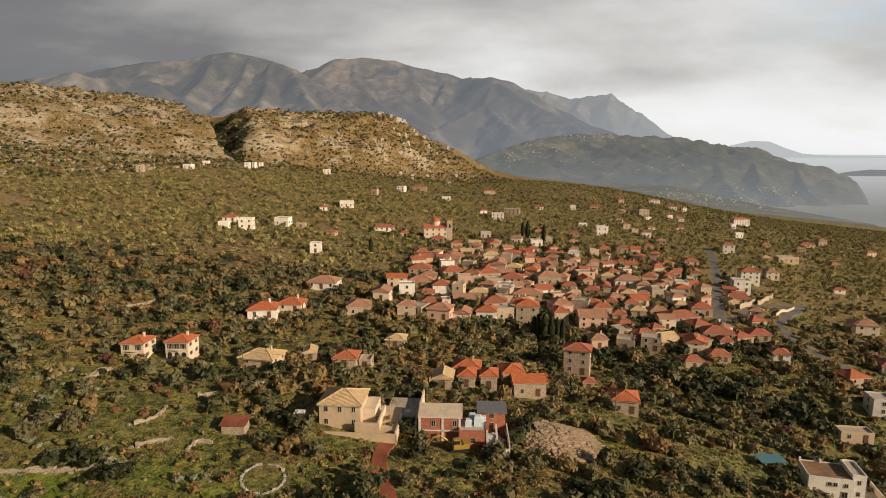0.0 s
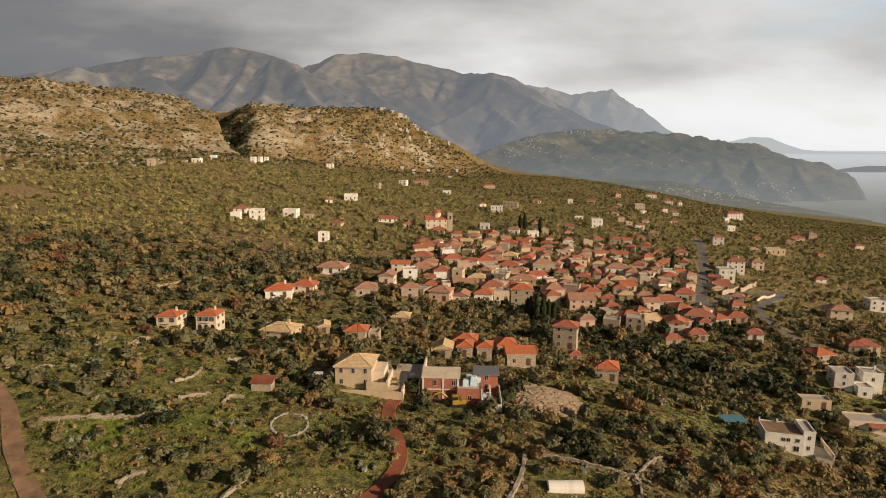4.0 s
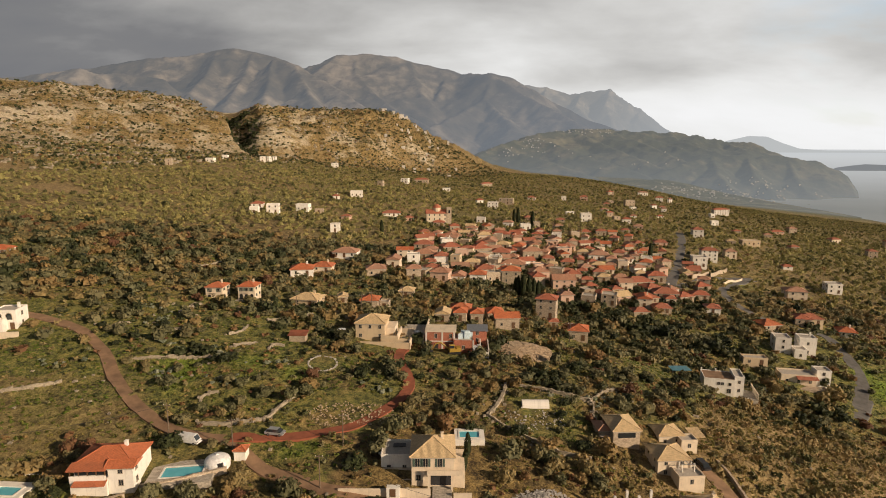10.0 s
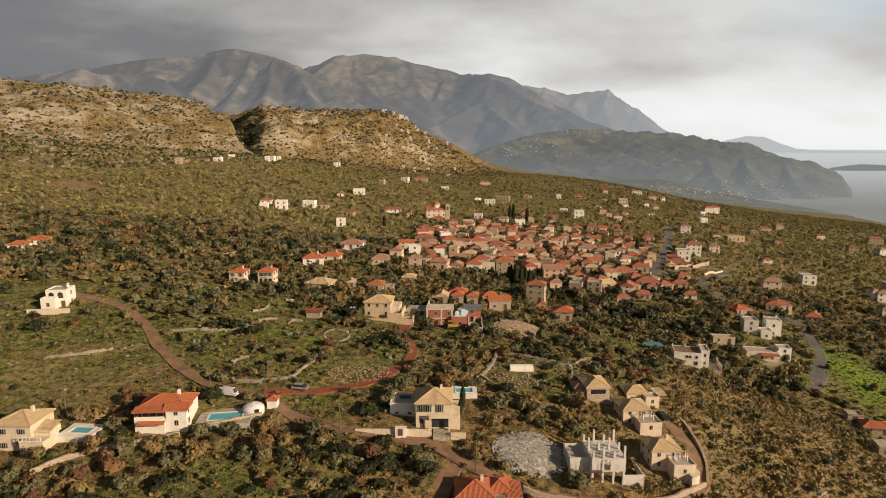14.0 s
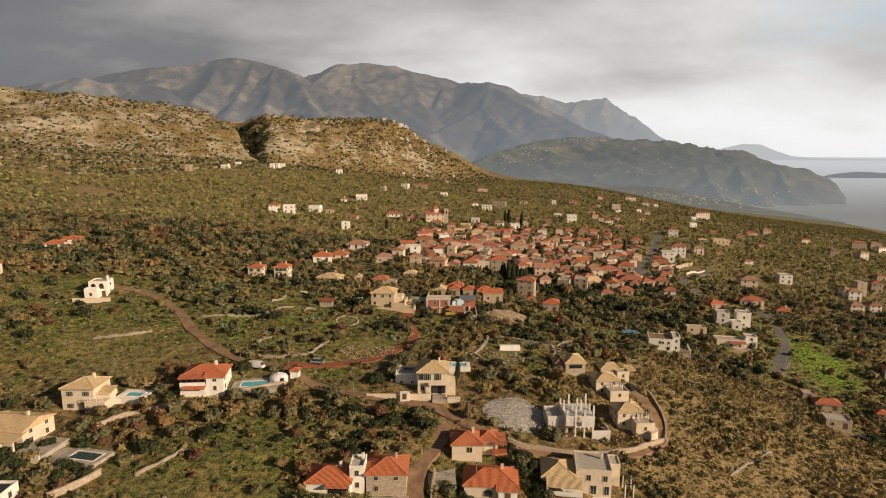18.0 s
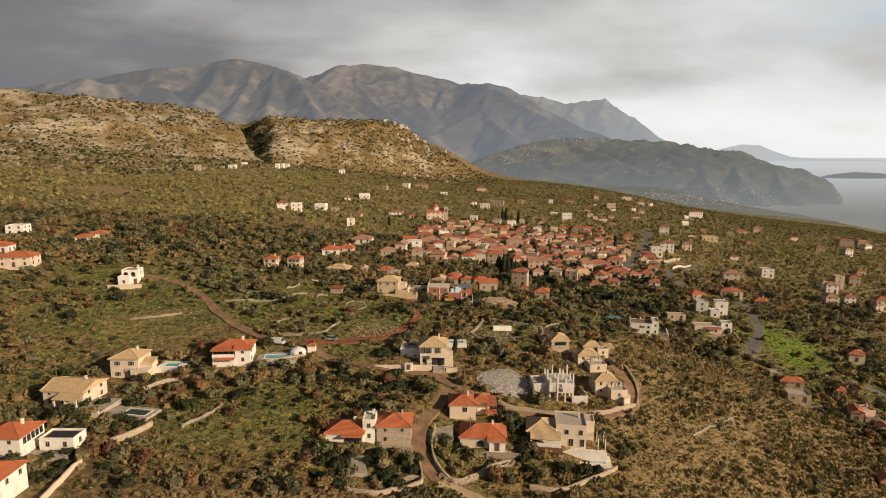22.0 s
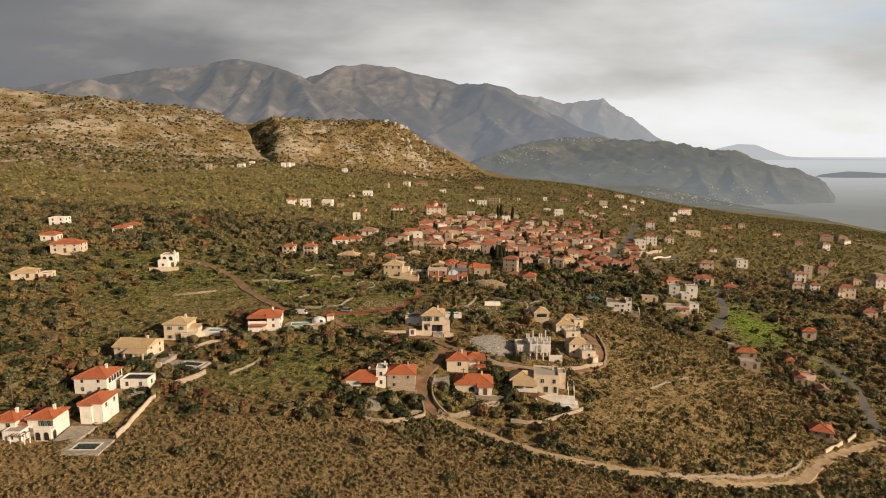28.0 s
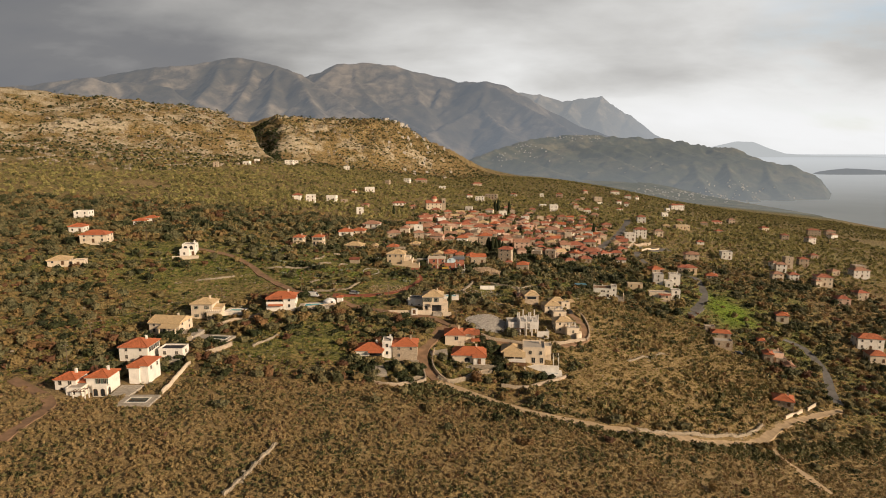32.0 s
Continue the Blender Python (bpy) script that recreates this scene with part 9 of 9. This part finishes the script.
# ---- gardens of the villas: shrubs, patios and low walls ----
for px, py, r, tone in ((-27.0, 7.0, 1.7, 0.1), (-23.0, 6.3, 1.7, 0.1), (-27.3, 3.1, 1.7, 0.1), (-25.0, 0.7, 1.7, 0.1), (-8.9, 4.6, 1.7, 0.1), (-5.6, 5.8, 1.7, 0.1), (-29.1, 0.6, 1.2, 0.16), (-14.5, -1.0, 1.2, 0.16), (-7.3, 2.2, 1.2, 0.16), (4.9, 14.6, 1.2, 0.16), (5.6, 12.2, 1.2, 0.16), (-13.4, 1.7, 2.7, 0.5), (-20.5, 9.4, 1.3, 0.55), (-19.9, -5.0, 1.3, 0.55), (-1.3, 11.7, 1.3, 0.55), (0.7, 9.5, 1.3, 0.55), (2.7, 8.1, 1.3, 0.55), (5.4, 6.5, 1.3, 0.55), (16.8, 28.5, 2.0, 0.1), (19.9, 26.8, 2.0, 0.1), (22.3, 23.9, 2.0, 0.1), (23.9, 19.5, 2.0, 0.1), (17.2, 21.8, 2.0, 0.1), (24.3, 15.0, 2.0, 0.1), (22.5, 16.6, 2.0, 0.1), (15.3, 31.3, 2.0, 0.1), (27.5, 12.3, 2.2, 0.6), (31.1, 9.8, 1.3, 0.3), (34.4, 11.1, 1.3, 0.3), (50.4, 20.7, 1.3, 0.3), (53.8, 22.7, 1.3, 0.3), (47.3, 29.6, 1.3, 0.3), (50.7, 18.0, 1.3, 0.3), (-97.6, 11.7, 3.2, 0.06), (-84.0, 6.8, 1.6, 0.12), (-81.3, 7.0, 1.6, 0.12), (-79.6, 10.5, 1.6, 0.12), (-76.3, 8.8, 1.6, 0.12), (-82.2, 11.0, 1.6, 0.12), (-91.8, 11.0, 1.6, 0.12), (-89.0, -7.7, 1.6, 0.12), (-85.8, -5.3, 1.6, 0.12), (-86.5, -15.3, 1.6, 0.12), (-82.8, -14.0, 1.6, 0.12), (-83.9, -9.9, 1.6, 0.12), (-81.6, 23.1, 2.0, 0.35), (-87.8, 26.3, 2.0, 0.35), (-107.6, 14.1, 2.0, 0.35), (-77.1, 45.3, 2.0, 0.35), (-91.9, 38.1, 2.0, 0.35), (-103.5, 37.7, 2.0, 0.35), (-76.3, 46.8, 1.6, 0.66), (-76.7, -4.3, 2.0, 0.92), (-79.4, -5.2, 2.0, 0.92), (-130.0, 40.5, 2.0, 0.92), (-74.5, 27.4, 2.0, 0.92), (-7.6, 80.2, 1.3, 0.1), (-6.5, 92.0, 1.2, 0.1), (6.0, 69.2, 1.5, 0.14), (8.8, 69.0, 1.3, 0.3), (29.1, 78.4, 1.6, 0.1), (30.5, 74.6, 1.4, 0.35), (27.8, 71.7, 1.2, 0.3), (30.9, 83.9, 1.4, 0.1), (-95.6, 49.1, 1.6, 0.66), (-97.7, 47.2, 1.4, 0.3), (170.8, 137.0, 2.6, 0.6), (176.9, 135.4, 2.2, 0.55), (188.6, 126.9, 2.8, 0.62), (195.8, 125.0, 2.4, 0.6), (203.3, 122.3, 2.6, 0.66), (205.8, 117.8, 2.2, 0.7), (150.8, 64.7, 1.8, 0.1), (160.2, 67.9, 1.8, 0.12), (188.0, 101.5, 2.4, 0.1), (181.1, 78.4, 1.6, 0.1), (166.4, 59.9, 1.8, 0.12), (175.9, 89.0, 1.6, 0.14), (133.1, 125.4, 2.6, 0.08), (127.8, 127.4, 2.4, 0.1), (214.8, 115.7, 3.0, 0.58), (202.4, 91.7, 2.2, 0.3)):
    garden_shrub(px, py, r, tone)

# hedges and shrubs round the paired houses, the large villa and the white houses
for px, py, r, tone in ((-31.0, 5.0, 2.1, 0.08), (-28.4, 1.8, 1.5, 0.11), (-26.2, 6.0, 1.5, 0.14), (-23.6, 1.7, 2.1, 0.08), (-21.9, 4.8, 1.5, 0.11), (-29.6, -3.3, 1.5, 0.14), (-26.1, -6.3, 2.1, 0.08), (-23.0, -7.4, 1.5, 0.11), (-17.5, 2.7, 1.5, 0.14), (-15.3, 5.8, 2.1, 0.08), (-12.7, 3.6, 1.5, 0.11), (-10.9, 7.7, 1.5, 0.14), (-8.6, 4.5, 2.1, 0.08), (-6.4, 1.4, 1.5, 0.11), (-12.9, -3.6, 1.5, 0.14), (-10.1, -4.7, 2.1, 0.08), (20.0, 17.5, 1.5, 0.11), (20.8, 14.3, 1.5, 0.14), (21.8, 10.1, 2.1, 0.08), (22.7, 6.9, 1.5, 0.11), (23.6, 3.7, 1.5, 0.14), (19.6, 21.7, 2.1, 0.08), (22.0, 17.5, 1.5, 0.11), (23.6, 14.3, 1.5, 0.14), (37.5, 9.7, 2.1, 0.08), (41.4, 10.7, 1.5, 0.11), (49.5, 17.7, 1.5, 0.14), (-1.0, 13.8, 1.4, 0.50), (0.1, 10.6, 1.1, 0.55), (1.4, 8.5, 1.4, 0.60), (2.8, 6.3, 1.1, 0.50), (4.0, 3.2, 1.4, 0.55), (-21.1, -1.4, 1.1, 0.60), (-9.3, -1.7, 1.4, 0.50), (-14.3, -6.6, 1.1, 0.55), (7.7, 8.3, 1.4, 0.60), (-96.1, 18.3, 1.9, 0.10), (-91.7, 14.2, 1.4, 0.32), (-91.3, 19.3, 1.9, 0.14), (-86.7, 13.1, 1.4, 0.44), (-94.4, 11.2, 1.9, 0.10), (-93.9, 6.1, 1.4, 0.32), (-89.1, 4.1, 1.9, 0.14), (-88.8, 26.4, 1.4, 0.44), (-83.3, 20.2, 1.9, 0.10), (-99.8, 12.2, 1.4, 0.32), (-108.6, -4.0, 1.9, 0.14), (-110.1, -8.0, 1.4, 0.44), (-108.8, -18.3, 1.9, 0.10)):
    garden_shrub(px, py, r, tone)
